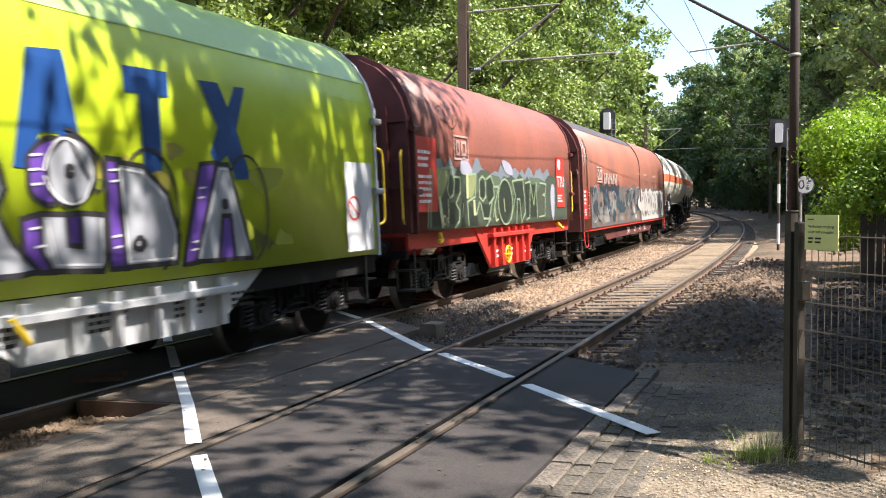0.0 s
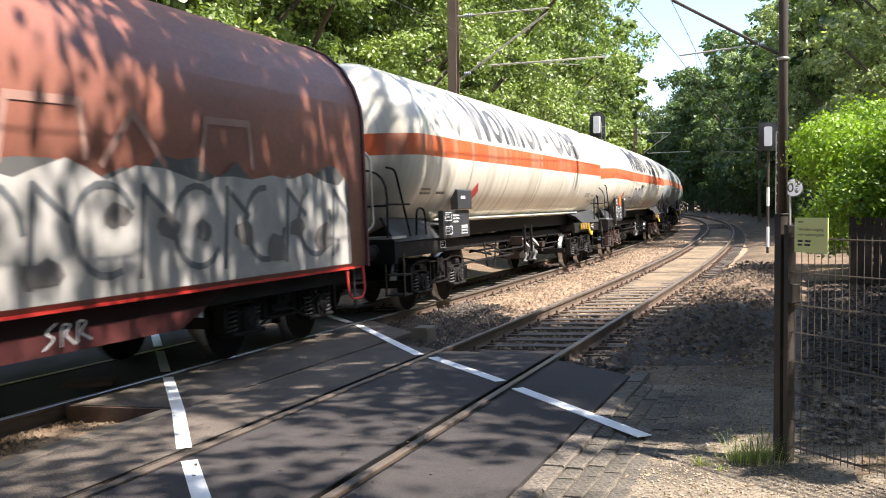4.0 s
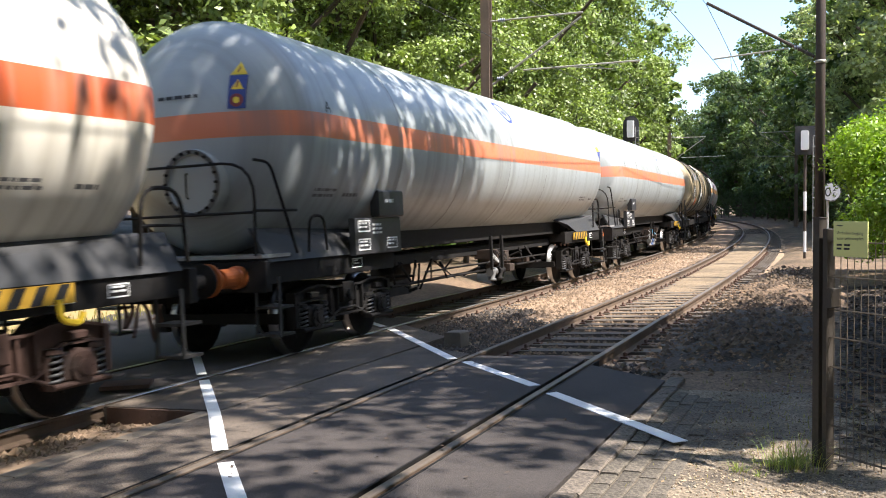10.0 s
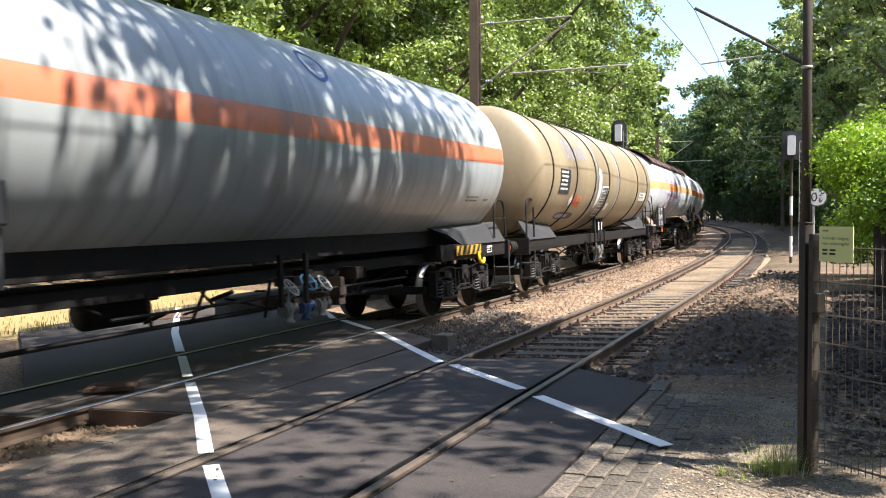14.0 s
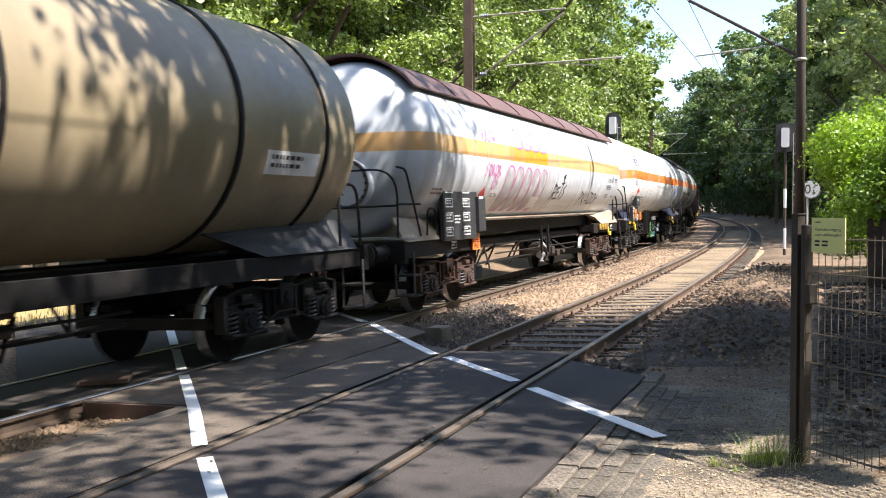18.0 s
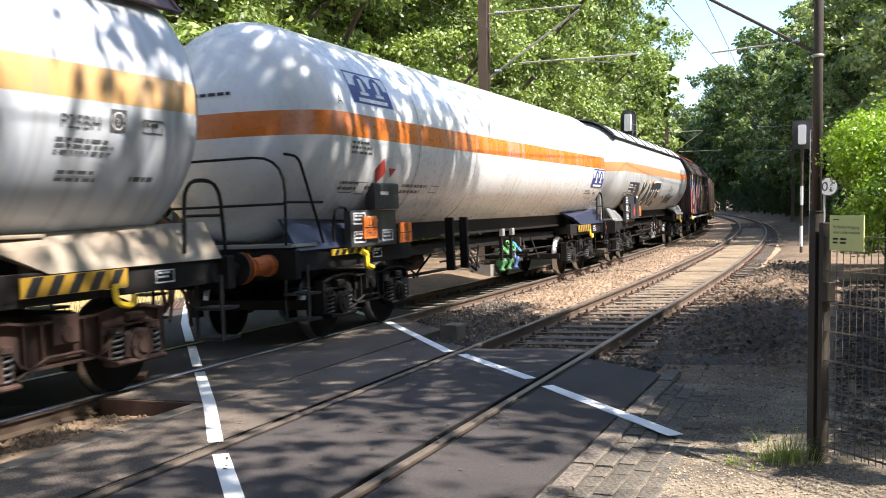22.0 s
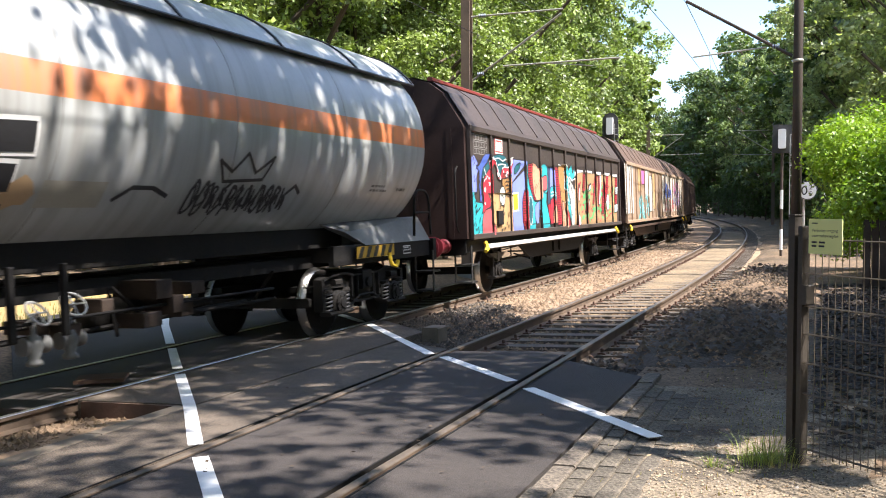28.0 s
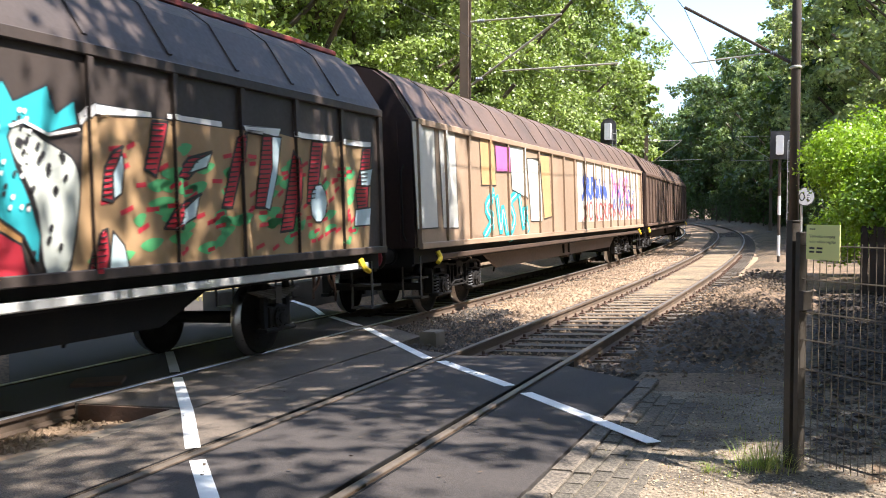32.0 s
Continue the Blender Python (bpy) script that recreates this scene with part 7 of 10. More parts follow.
def hazard_plate(owner, y, z, x, upper, lower):
    """An orange plate with its two black numbers."""
    op = part("orange_plate", Geo().box(x, x + 0.025, y, y + 0.40, z, z + 0.30), orange_plate, owner, "orange hazard plate with black numbers")
    g = Geo()
    f = face(x + 0.026)
    fill(g, rect(y + 0.01, z + 0.143, 0.38, 0.014), f, 0.002)
    lettering(g, upper, y + 0.12, z + 0.175, 0.15, f, 0.003)
    lettering(g, lower, y + 0.03, z + 0.025, 0.15, f, 0.003)
    part("plate_number", g, black_paint, op, "black hazard numbers")


hazard_plate(w, -6.75, 1.70, 1.31, "23", "1965")
# two grey tanks
for key, seed in (("grey_a", 5), ("grey_b", 6)):
    w, tank, half, lo, hi = tank_wagon("grey gas tank wagon with an orange stripe and round blue mark", *J[key], 5.95, tank_grey, skirt_dark, seed=seed, buffers="orange", valves=("grey", "blue", "grey") if key == "grey_b" else ("grey", "black"))
    small_marks(tank, lo, hi, seed * 3)
    warn_panel(tank, lo)
    g = Geo()
    yy = 0.6
    outer, inner = ring(yy, 1.05, 0.29, 0.29, 28), ring(yy, 1.05, 0.23, 0.23, 28)
    for i in range(28):
        k = (i + 1) % 28
        g.add([tank_side(*outer[i], 0.004), tank_side(*outer[k], 0.004), tank_side(*inner[k], 0.004), tank_side(*inner[i], 0.004)], [(0, 1, 2, 3)])
    for a in (-0.09, 0.0, 0.09):
        stroke(g, [(yy + a, 0.96), (yy + a, 1.10)], 0.035, tank_side, 0.004)
    part("company_mark", g, blue_label, tank, "round blue plain mark")
    g = Geo()
    lettering(g, "A" if key == "grey_a" else "B", lo + 1.1, height(3.02), 0.22, tank_side, 0.004)
    part("end_letter", g, black_paint, tank, "black letter")
# white tank with the rust-brown shield
w, tank, half, lo, hi = tank_wagon("white gas tank wagon, faded orange stripe, brown shield, graffiti", *J["faded"], 6.3, tank_faded, skirt_pale, tall_board=True, ledge=skirt_pale, shield=(shield_brown, shield_brown), seed=7, rusty=True, board="big", valves=("grey", "black"))
small_marks(tank, lo, hi, 12)
brand_shapes(tank, [(y - 7.0, *k) for y, *k in SHORT_MARK], 0.34, 0.52, plain("faded_blue_mark", (0.40, 0.44, 0.53)))
end_signs(tank, lo)
g = Geo()
for line in ([(0.05, -0.92), (0.12, -0.5), (0.32, -0.56), (0.3, -0.7), (0.1, -0.74), (0.34, -0.9)], [(0.62, -0.56), (0.42, -0.6), (0.46, -0.72), (0.6, -0.7)], [(0.46, -0.72), (0.42, -0.88), (0.64, -0.86)], [(0.68, -0.48), (0.95, -0.46)], [(0.82, -0.36), (0.8, -0.9)], [(1.16, -0.52), (0.98, -0.6), (1.14, -0.74), (0.94, -0.9)],
             [(0.9, -0.34), (0.74, -0.3), (0.92, -0.26), (0.78, -0.38)],
             [(3.02, -1.1), (3.08, -0.66), (3.34, -0.74), (3.12, -0.88)], [(3.44, -0.66), (3.42, -1.06)], [(3.7, -0.7), (3.44, -0.88), (3.74, -1.06)], [(3.8, -1.06), (3.94, -0.66), (4.1, -1.04)], [(3.86, -0.92), (4.06, -0.92)], [(4.18, -0.68), (4.46, -0.7), (4.2, -1.02), (4.48, -1.0)], [(q[0], q[1]) for q in ring(4.74, -0.86, 0.16, 0.17, 12)] + [(4.9, -0.86), (5.15, -0.82)]):
    stroke(g, line, 0.045, tank_side, 0.004)
part("graffiti_tag", g, dark_spray, tank, "dark sprayed tags")
g = Geo()
for i in range(5):                                    # tall loops above and below the stripe
    y = -3.9 + i * 0.62
    stroke(g, [tuple(q) for q in rounded([(y, -1.1), (y + 0.1, -0.32), (y + 0.34, -0.2), (y + 0.6, -0.36), (y + 0.52, -1.0), (y + 0.2, -1.2)])], 0.035, tank_side, 0.006)
    if i:
        stroke(g, [tuple(q) for q in rounded([(y - 0.02, 0.22), (y + 0.04, 0.5), (y + 0.2, 0.62), (y + 0.4, 0.5), (y + 0.46, 0.22)])], 0.035, tank_side, 0.006)
part("graffiti_tag", g, pink_spray, tank, "thin pink sprayed loops over the stripe")
g = Geo()
for i in range(5):
    y = -3.9 + i * 0.62
    fill(g, rounded([(y, -1.1), (y + 0.1, -0.32), (y + 0.34, -0.2), (y + 0.6, -0.36), (y + 0.52, -1.0), (y + 0.2, -1.2)]), tank_side, 0.004)
part("graffiti", g, film_spray, tank, "grey sprayed fill of the loops")
scrawl(tank, "graffiti_tag", -5.15, -0.42, 0.95, 0.22, 5, pink_spray, tank_side, 0.004, 44, 0.03, "thin pink sprayed scrawl")
scrawl(tank, "graffiti_tag", -4.6, -0.68, 0.35, 0.26, 2, pink_spray, tank_side, 0.004, 45, 0.03, "thin pink sprayed scrawl")
scrawl(tank, "graffiti_tag", -5.35, 0.22, 0.8, 0.22, 4, pink_spray, tank_side, 0.004, 46, 0.03, "thin pink sprayed scrawl")
g = Geo()
fill(g, [(-5.17, -0.81), (-4.99, -0.98), (-4.81, -0.81), (-4.99, -0.64)], tank_side, 0.004)
part("danger_label", g, red_paint, tank, "red diamond danger label")
g, k = Geo(), Geo()
fill(g, rect(-4.53, -0.90, 0.44, 0.19), tank_side, 0.004)
lettering(k, "AK 206", -4.51, -0.86, 0.13, tank_side, 0.007)
lp = part("blank_label", g, white_letter, tank, "white label with black writing")
part("plate_number", k, black_paint, lp, "black writing")
g = Geo()
fill(g, rect(-1.56, -1.13, 0.62, 0.30), tank_side, 0.007)
part("blank_label", g, white_letter, tank, "white blank panel")
g = Geo()
lettering(g, "P25BH", 5.98, -0.34, 0.17, tank_side, 0.004)
frame_lines(g, 6.98, -0.33, 0.28, 0.13, 0.014, tank_side, 0.004)
bars(g, 7.02, -0.30, 0.2, 0.07, 1, tank_side, 0.004, 63)
bars(g, 5.96, -0.58, 0.72, 0.16, 3, tank_side, 0.004, 64)
fill(g, rect(6.56, -0.34, 0.2, 0.2), tank_side, 0.004)
part("data_text", g, faint_ink, tank, "dark data letters and lines")
g = Geo()
stroke(g, ring(6.66, -0.24, 0.075, 0.075, 16), 0.014, tank_side, 0.007)
lettering(g, "3", 6.63, -0.28, 0.09, tank_side, 0.007)
part("data_text", g, white_letter, tank, "white ringed number on a dark square")
hazard_plate(w, -half + 3.2, 0.96, 1.20, "23", "1965")
# bright white tank
w, tank, half, lo, hi = tank_wagon("clean white gas tank wagon with an orange stripe", *J["white"], 5.95, tank_white, skirt_blue, seed=9, buffers="orange", valves=("green", "green", "blue"), board_at=1.35, manhole=False)
small_marks(tank, lo, hi, 15)
end_signs(tank, lo)
for yy in (-6.9, 6.06):
    g, k = Geo(), Geo()
    v0 = 0.36 if yy < 0 else -0.62
    frame_lines(g, yy, v0, 1.2, 0.49, 0.03, tank_side, 0.004)
    fill(g, rect(yy + 0.03, v0 + 0.03, 1.14, 0.23), tank_side, 0.004)
    fill(g, ring(yy + 0.40, v0 + 0.25, 0.19, 0.2, 16), tank_side, 0.005)
    fill(g, ring(yy + 0.86, v0 + 0.25, 0.19, 0.2, 16), tank_side, 0.005)
    part("company_mark", g, blue_label, tank, "dark blue plain company panel")
    fill(k, rect(yy + 0.18, v0 + 0.03, 0.86, 0.055), tank_side, 0.008)
    for a in (0.40, 0.86):
        fill(k, rect(yy + a - 0.12, v0 + 0.13, 0.24, 0.045), tank_side, 0.008)
        fill(k, rect(yy + a - 0.05, v0 + 0.18, 0.10, 0.2), tank_side, 0.008)
    part("company_mark", k, white_letter, tank, "white plain shapes in the panel")
k = Geo()
bars(k, -7.04, -0.36, 0.62, 0.2, 3, tank_side, 0.004, 21)
frame_lines(k, -7.08, -0.88, 0.38, 0.17, 0.014, tank_side, 0.004)
fill(k, [(-7.02, -0.83), (-6.78, -0.78), (-6.78, -0.83)], tank_side, 0.005)
frame_lines(k, -6.64, -0.90, 0.29, 0.19, 0.014, tank_side, 0.004)
bars(k, -5.22, -0.92, 0.9, 0.2, 2, tank_side, 0.004, 22)
frame_lines(k, -4.15, -0.86, 0.3, 0.13, 0.014, tank_side, 0.004)
frame_lines(k, 7.17, -0.86, 0.27, 0.12, 0.012, tank_side, 0.004)
bars(k, 7.21, -0.84, 0.18, 0.08, 1, tank_side, 0.004, 24)
part("data_text", k, faint_ink, tank, "dark framed labels and data lines")
g = Geo()
for txt, y, v in (("TT 0036", 6.0, -0.83), ("P27BH", 6.58, -0.83), ("TE22", 6.0, -0.98), ("TE25", 6.34, -0.98)):
    lettering(g, txt, y, v, 0.105, tank_side, 0.004)
part("data_text", g, faint_ink, tank, "dark data letters")
g = Geo()
lettering(g, "A", lo + 0.8, height(3.06), 0.2, tank_side, 0.004)
part("end_letter", g, black_paint, tank)
g = Geo()
fill(g, [(-6.27, -0.52), (-6.13, -0.73), (-5.92, -0.56), (-6.06, -0.35)], tank_side, 0.004)
part("danger_label", g, red_paint, tank, "red diamond danger label")
g = Geo()
fill(g, [(-5.86, -0.49), (-5.62, -0.49), (-5.74, -0.63)], tank_side, 0.004)
part("danger_label", g, red_paint, tank, "small red triangle label")
hazard_plate(w, -6.54, 1.31, 1.31, "23", "1965")
hazard_plate(w, -5.40, 1.21, 1.31, "33", "1965")
g = Geo()
lettering(g, "Gemisch A", -6.08, 1.24, 0.085, face(1.297), 0.003)
part("plate_number", g, white_letter, w, "white writing on the board")
for yy in (-3.24, -2.59):
    part("bracket", Geo().box(1.16, 1.30, yy - 0.04, yy + 0.04, 0.66, 1.55, 0.01), black_steel, w, "black steel post beside the tank")
part("tow_hook", Geo().tube(arc([(1.26, -6.5, 1.14), (1.28, -6.4, 1.1), (1.28, -6.4, 0.93), (1.28, -6.25, 0.90)]), 0.045), yellow_paint, w, "yellow rope hook")
pl = part("hazard_plate", Geo().box(1.21, 1.225, -7.25, -6.05, 1.12, 1.20), yellow_paint, w, "black and yellow striped plate")
d = Geo()
for i in range(6):
    fill(d, [(-7.2 + i * 0.2, 1.125), (-7.1 + i * 0.2, 1.125), (-7.04 + i * 0.2, 1.195), (-7.14 + i * 0.2, 1.195)], face(1.225), 0.003)
part("hazard_stripe", d, black_paint, pl)
# pale grey tank with the white shield
w, tank, half, lo, hi = tank_wagon("pale grey gas tank wagon with shield, orange stripe and graffiti", *J["pale"], 6.3, tank_pale, skirt_shaded, platform=False, shield=(tank_pale, black_paint), seed=10, buffers="red", board="big", valves=("grey", "grey"))
small_marks(tank, lo, hi, 19)
end_signs(tank, lo)
brand_shapes(tank, [(y - 6.75, *k) for y, *k in SHORT_MARK], 0.28, 0.52, plain("faded_mark", (0.28, 0.31, 0.40)))
blotches(tank, "graffiti", -4.7, -1.2, 4.5, 0.95, 9, plain("faint_orange_spray", (0.44, 0.30, 0.17)), tank_side, 0.0025, 57, "faint orange overspray round the letters", 0.4)
CAPITALS = ([(-4.5, -1.15), (-4.28, -0.42)], [(-3.78, -0.42), (-4.38, -0.82), (-3.88, -1.15)],
            [(-3.62, -1.15), (-3.02, -0.44), (-2.86, -1.15)], [(-3.3, -0.9), (-2.98, -0.9)],
            [(-2.55, -1.15), (-2.36, -0.44), (-1.98, -0.48), (-2.02, -0.76), (-2.42, -0.82)], [(-2.2, -0.82), (-1.82, -1.13)],
            [(-1.74, -0.45), (-1.02, -0.42)], [(-1.4, -0.45), (-1.56, -1.15)],
            [(-0.38, -0.42), (-0.86, -0.44), (-1.02, -1.13), (-0.52, -1.15)], [(-0.92, -0.78), (-0.52, -0.78)])
for mat, wide, up, lab in ((white_letter, 0.335, 0.004, "white edge of the sprayed capitals"), (black_paint, 0.255, 0.008, "thick black sprayed capitals")):
    g = Geo()
    for line in CAPITALS:
        stroke(g, line, wide, tank_side, up)
    part("graffiti_tag", g, mat, tank, lab)
scrawl(tank, "graffiti_tag", 1.95, -1.16, 2.0, 0.40, 11, dark_spray, tank_side, 0.004, 52, 0.042, "black sprayed scrawl")
scrawl(tank, "graffiti_tag", 2.02, -1.08, 1.9, 0.30, 12, dark_spray, tank_side, 0.0052, 59, 0.03, "black sprayed scrawl")
g = Geo()
stroke(g, [(2.45, -0.74), (2.3, -0.5), (2.56, -0.62), (2.8, -0.40), (3.02, -0.62), (3.35, -0.42), (3.2, -0.70), (2.45, -0.74)], 0.04, tank_side, 0.004)
stroke(g, [(0.85, -0.98), (1.05, -0.84), (1.35, -0.84), (1.6, -0.93)], 0.05, tank_side, 0.004)
stroke(g, [(3.8, -0.92), (4.0, -0.76), (4.15, -0.86)], 0.05, tank_side, 0.004)
part("graffiti_tag", g, dark_spray, tank, "black sprayed crown and flourishes")
g = Geo()
fill(g, [(-6.75, -1.4), (-4.65, -1.4), (-5.1, -0.37), (-6.97, -0.38)], tank_side, 0.004)
dp = part("data_board", g, board_black, tank, "large black painted data field")
k = Geo()
for i in range(4):
    bars(k, -6.9 + 0.06 * i, -0.60 - 0.2 * i, 0.7, 0.15, 2, tank_side, 0.007, 30 + i)
    frame_lines(k, -6.0 + 0.08 * i, -0.60 - 0.2 * i, 0.3, 0.13, 0.014, tank_side, 0.007)
part("data_text", k, white_letter, dp, "white data lines")
g = Geo()
fill(g, rect(-0.08, -1.07, 0.78, 0.28), tank_side, 0.003)
part("blank_label", g, door_grey, tank, "pale blank panel")
part("label_board", Geo().box(1.31, 1.35, -6.47, -4.85, 1.26, 1.72, 0.01), board_black, w, "black board with red diamond labels")
for yy in (-6.0, -5.4):
    g = Geo()
    fill(g, [(yy, 1.50), (yy + 0.18, 1.33), (yy + 0.36, 1.50), (yy + 0.18, 1.67)], face(1.352), 0.003)
    part("danger_label", g, red_paint, w, "red diamond danger label")
hazard_plate(w, -4.82, 1.33, 1.31, "23", "1965")


# ---- tan tank with rings ----
def tan_wagon():
    a, b = J["tan"]
    half = (b - a) / 2 - 0.62
    w = make_wagon("tank_wagon", "tan-brown insulated tank wagon with dark hoops, stained", a, b, 6.0)
    lo, hi = -half + 0.3, half - 0.3
    tank = part("tank", tank_shell((lo, hi, 0.45)), tank_tan, w, smooth=True)
    for y, wd, m, lab in ((-6.6, 0.03, black_steel, "dark hoop round the tank"), (-4.25, 0.03, black_steel, "dark hoop round the tank"), (-2.05, 0.03, black_steel, "dark hoop round the tank"), (-1.76, 0.05, grey_steel, "pale metal hoop"), (-0.2, 0.06, black_steel, "broad dark clamp round the tank"), (1.22, 0.04, grey_steel, "pale metal hoop"), (1.34, 0.03, black_steel, "dark hoop round the tank"), (4.58, 0.045, black_steel, "dark hoop round the tank"), (6.5, 0.03, black_steel, "dark hoop round the tank")):
        part("hoop", Geo().lathe([(RADIUS - 0.004, y - wd), (RADIUS + 0.022, y - wd), (RADIUS + 0.022, y + wd), (RADIUS - 0.004, y + wd)], 48, "y", (0, 0, AXIS)), m, tank, lab, smooth=True)
    for x in (-1.13, 1.13):
        part("solebar", Geo().box(x - 0.04, x + 0.04, -half + 0.1, half - 0.1, 0.94, 1.2, 0.008), black_steel, w)
    part("centre_sill", Geo().box(-0.3, 0.3, -half, half, 0.9, 1.2, 0.01), black_steel, w)
    for e in (-1, 1):
        g = Geo()
        for x in (-1, 1):
            pts = [(0.75, half - 3.4, 1.55), (0.95, half - 0.25, 1.62), (1.2, half - 0.25, 1.2), (1.2, half - 2.6, 1.2)]
            v = [(x * p, e * q, r) for p, q, r in pts] + [(x * (p - 0.05), e * q, r) for p, q, r in pts]
            f = [(0, 1, 2, 3), (7, 6, 5, 4)] + [(i, i + 4, (i + 1) % 4 + 4, (i + 1) % 4) for i in range(4)]
            g.add(v, [q[::-1] for q in f] if x * e < 0 else f)
        part("saddle", g, skirt_dark, w)
        add_bogie(w, e * 6.0)
    add_ends(w, half)
    g = Geo().box(-0.35, 0.35, -2.6, 2.8, 4.20, 4.24)
    for x in (-0.35, 0.35):
        g.tube([(x, -2.6, 4.3), (x, 2.8, 4.3)], 0.02)
        for i in range(7):
            g.tube([(x, -2.6 + 0.9 * i, 4.05), (x, -2.6 + 0.9 * i, 4.3)], 0.018)
    part("walkway", g, black_steel, w, "dark steel walkway on top of the tank")
    g = Geo().lathe([(0.3, 4.05), (0.3, 4.28), (0.0, 4.32)], 16, "z", (0, 0.2, 0))
    part("manhole", g, tank_tan, tank, smooth=True)
    for e in (-1, 1):
        part("handrail", Geo().tube(arc([(1.18, e * (half - 0.7), 1.25), (1.18, e * (half - 0.7), 2.1), (1.18, e * (half - 0.15), 2.1), (1.18, e * (half - 0.1), 1.25)]), 0.022), black_steel, w)
    add_underfloor(w, 3.6, 77, ("grey", "grey"))
    # outlets under the middle of the tank
    part("outlet_bracket", Geo().box(1.10, 1.24, -1.12, 0.05, 1.60, 1.64, 0.006).box(1.13, 1.19, -1.05, -0.86, 1.02, 1.60, 0.01).box(1.13, 1.19, -0.62, -0.40, 1.02, 1.60, 0.01).box(1.13, 1.19, -0.24, 0.0, 1.12, 1.60, 0.01), black_steel, w, "dark steel bracket of the outlets")
    g = Geo()
    for y, z, q in ((-0.92, 0.86, 0.055), (-0.55, 0.72, 0.085), (-0.36, 0.66, 0.06), (-0.1, 0.74, 0.085)):
        g.lathe([(q * 0.7, 0.98), (q, 1.0), (q, 1.16), (q * 1.3, 1.165), (q * 1.3, 1.2), (q * 0.8, 1.21), (0.0, 1.215)], 14, "x", (0, y, z))
        g.tube([(1.08, y, z), (1.08, y, 1.3)], 0.04, 8)
    part("outlet", g, flange_grey, w, "dark grey capped outlet pipes")
    for y, wd in ((-0.56, 0.11), (-0.16, 0.08)):
        part("blank_label", Geo().box(1.191, 1.194, y, y + wd, 1.28, 1.5), white_letter, w, "small white label on the bracket")
    part("step", Geo().tube(arc([(1.2, -2.3, 1.0), (1.22, -2.2, 0.42), (1.22, -1.15, 0.42), (1.2, -1.05, 1.0)]), 0.03), black_steel, w, "dark hanging foot step")
    g = Geo()
    fill(g, rounded([(-4.95, -1.26), (-3.5, -1.28), (-3.3, -1.18), (-3.5, -1.08), (-4.95, -1.06)]), tank_side, 0.006)
    part("painted_mark", g, dark_spray, tank, "dark rounded painted mark")
    g = Geo()
    fill(g, rounded([(-4.9, -1.22), (-3.95, -1.22), (-3.8, -1.16), (-3.95, -1.12), (-4.9, -1.12)]), tank_side, 0.010)
    part("painted_mark", g, haze_spray, tank, "grey inside of the painted mark")
    # boards on the side
    def panel(mat, label, poly, lift=0.006):
        g = Geo()
        fill(g, poly, tank_side, lift)
        return part("notice_panel", g, mat, tank, label)
    nb = panel(board_black, "black notice panel", rect(-5.9, -0.55, 1.0, 0.6))
    k = Geo()
    bars(k, -5.8, -0.5, 0.8, 0.5, 5, tank_side, 0.010, 3)
    part("data_text", k, white_letter, nb, "white data lines")
    panel(white_letter, "white arrow-shaped panel", [(-1.50, -0.85), (-1.36, -0.95), (-1.18, -0.75), (-1.24, 0.14), (-1.45, 0.25), (-1.62, 0.14)])
    panel(white_letter, "white frame of the notice", [(-0.98, -1.2), (-0.08, -1.2), (-0.28, -0.24), (-1.08, -0.26)])
    nb = panel(board_black, "black notice panel", [(-0.93, -1.15), (-0.14, -1.15), (-0.33, -0.29), (-1.02, -0.31)], 0.010)
    k = Geo()
    for i in range(4):
        bars(k, -0.96 + 0.02 * i, -0.50 - 0.2 * i, 0.56, 0.15, 3, tank_side, 0.014, 9 + i)
    part("data_text", k, white_letter, nb, "white data lines")
    panel(white_letter, "small white label", rect(0.08, -0.98, 0.32, 0.23))
    nb = panel(white_letter, "white data panel", rect(5.15, -0.62, 1.2, 0.29))
    k = Geo()
    bars(k, 5.25, -0.58, 0.9, 0.2, 2, tank_side, 0.010, 4)
    part("data_text", k, dark_spray, nb, "dark data lines")
    rd = Geo()
    fill(rd, [(-4.14, -0.71), (-3.92, -0.89), (-3.78, -0.71), (-3.98, -0.54)], tank_side, 0.006)
    part("danger_label", rd, red_paint, tank, "red diamond danger label")
    rd = Geo()
    fill(rd, [(-4.6, -0.71), (-4.42, -0.89), (-4.24, -0.71), (-4.42, -0.54)], tank_side, 0.006)
    part("danger_label", rd, white_letter, tank, "white diamond danger label")
    op = panel(orange_plate, "orange hazard plate with black numbers", rect(-3.74, -0.91, 0.42, 0.31))
    k = Geo()
    fill(k, rect(-3.73, -0.765, 0.40, 0.014), tank_side, 0.009)
    lettering(k, "83", -3.62, -0.735, 0.15, tank_side, 0.010)
    lettering(k, "1715", -3.71, -0.885, 0.15, tank_side, 0.010)
    part("plate_number", k, black_paint, op, "black hazard numbers")
    scrawl(tank, "graffiti_tag", -5.2, 0.35, 2.4, 0.45, 5, plain("faint_blue_spray", (0.30, 0.33, 0.40)), tank_side, 0.006, 71, 0.06, "faint bluish sprayed scrawl")
    for i, y in enumerate((-1.05, -0.35, 0.25)):
        part("side_step", Geo().box(1.12, 1.2, y, y + 0.10, 0.82, 1.26, 0.02), black_steel, w, "black bracket under the tank")


tan_wagon()


# ---- hooded and sliding-wall wagons ----
HOOD = [(1.42, 3.0), (1.40, 3.2), (1.31, 3.48), (1.14, 3.76), (0.90, 3.98), (0.6, 4.13), (0.3, 4.2)]


def hood_section(z0, grow=0.0):
    right = [(x + grow, z + (grow if z > 3.1 else 0)) for x, z in [(1.42, z0)] + HOOD]
    return right + [(-x, z) for x, z in right[::-1]]


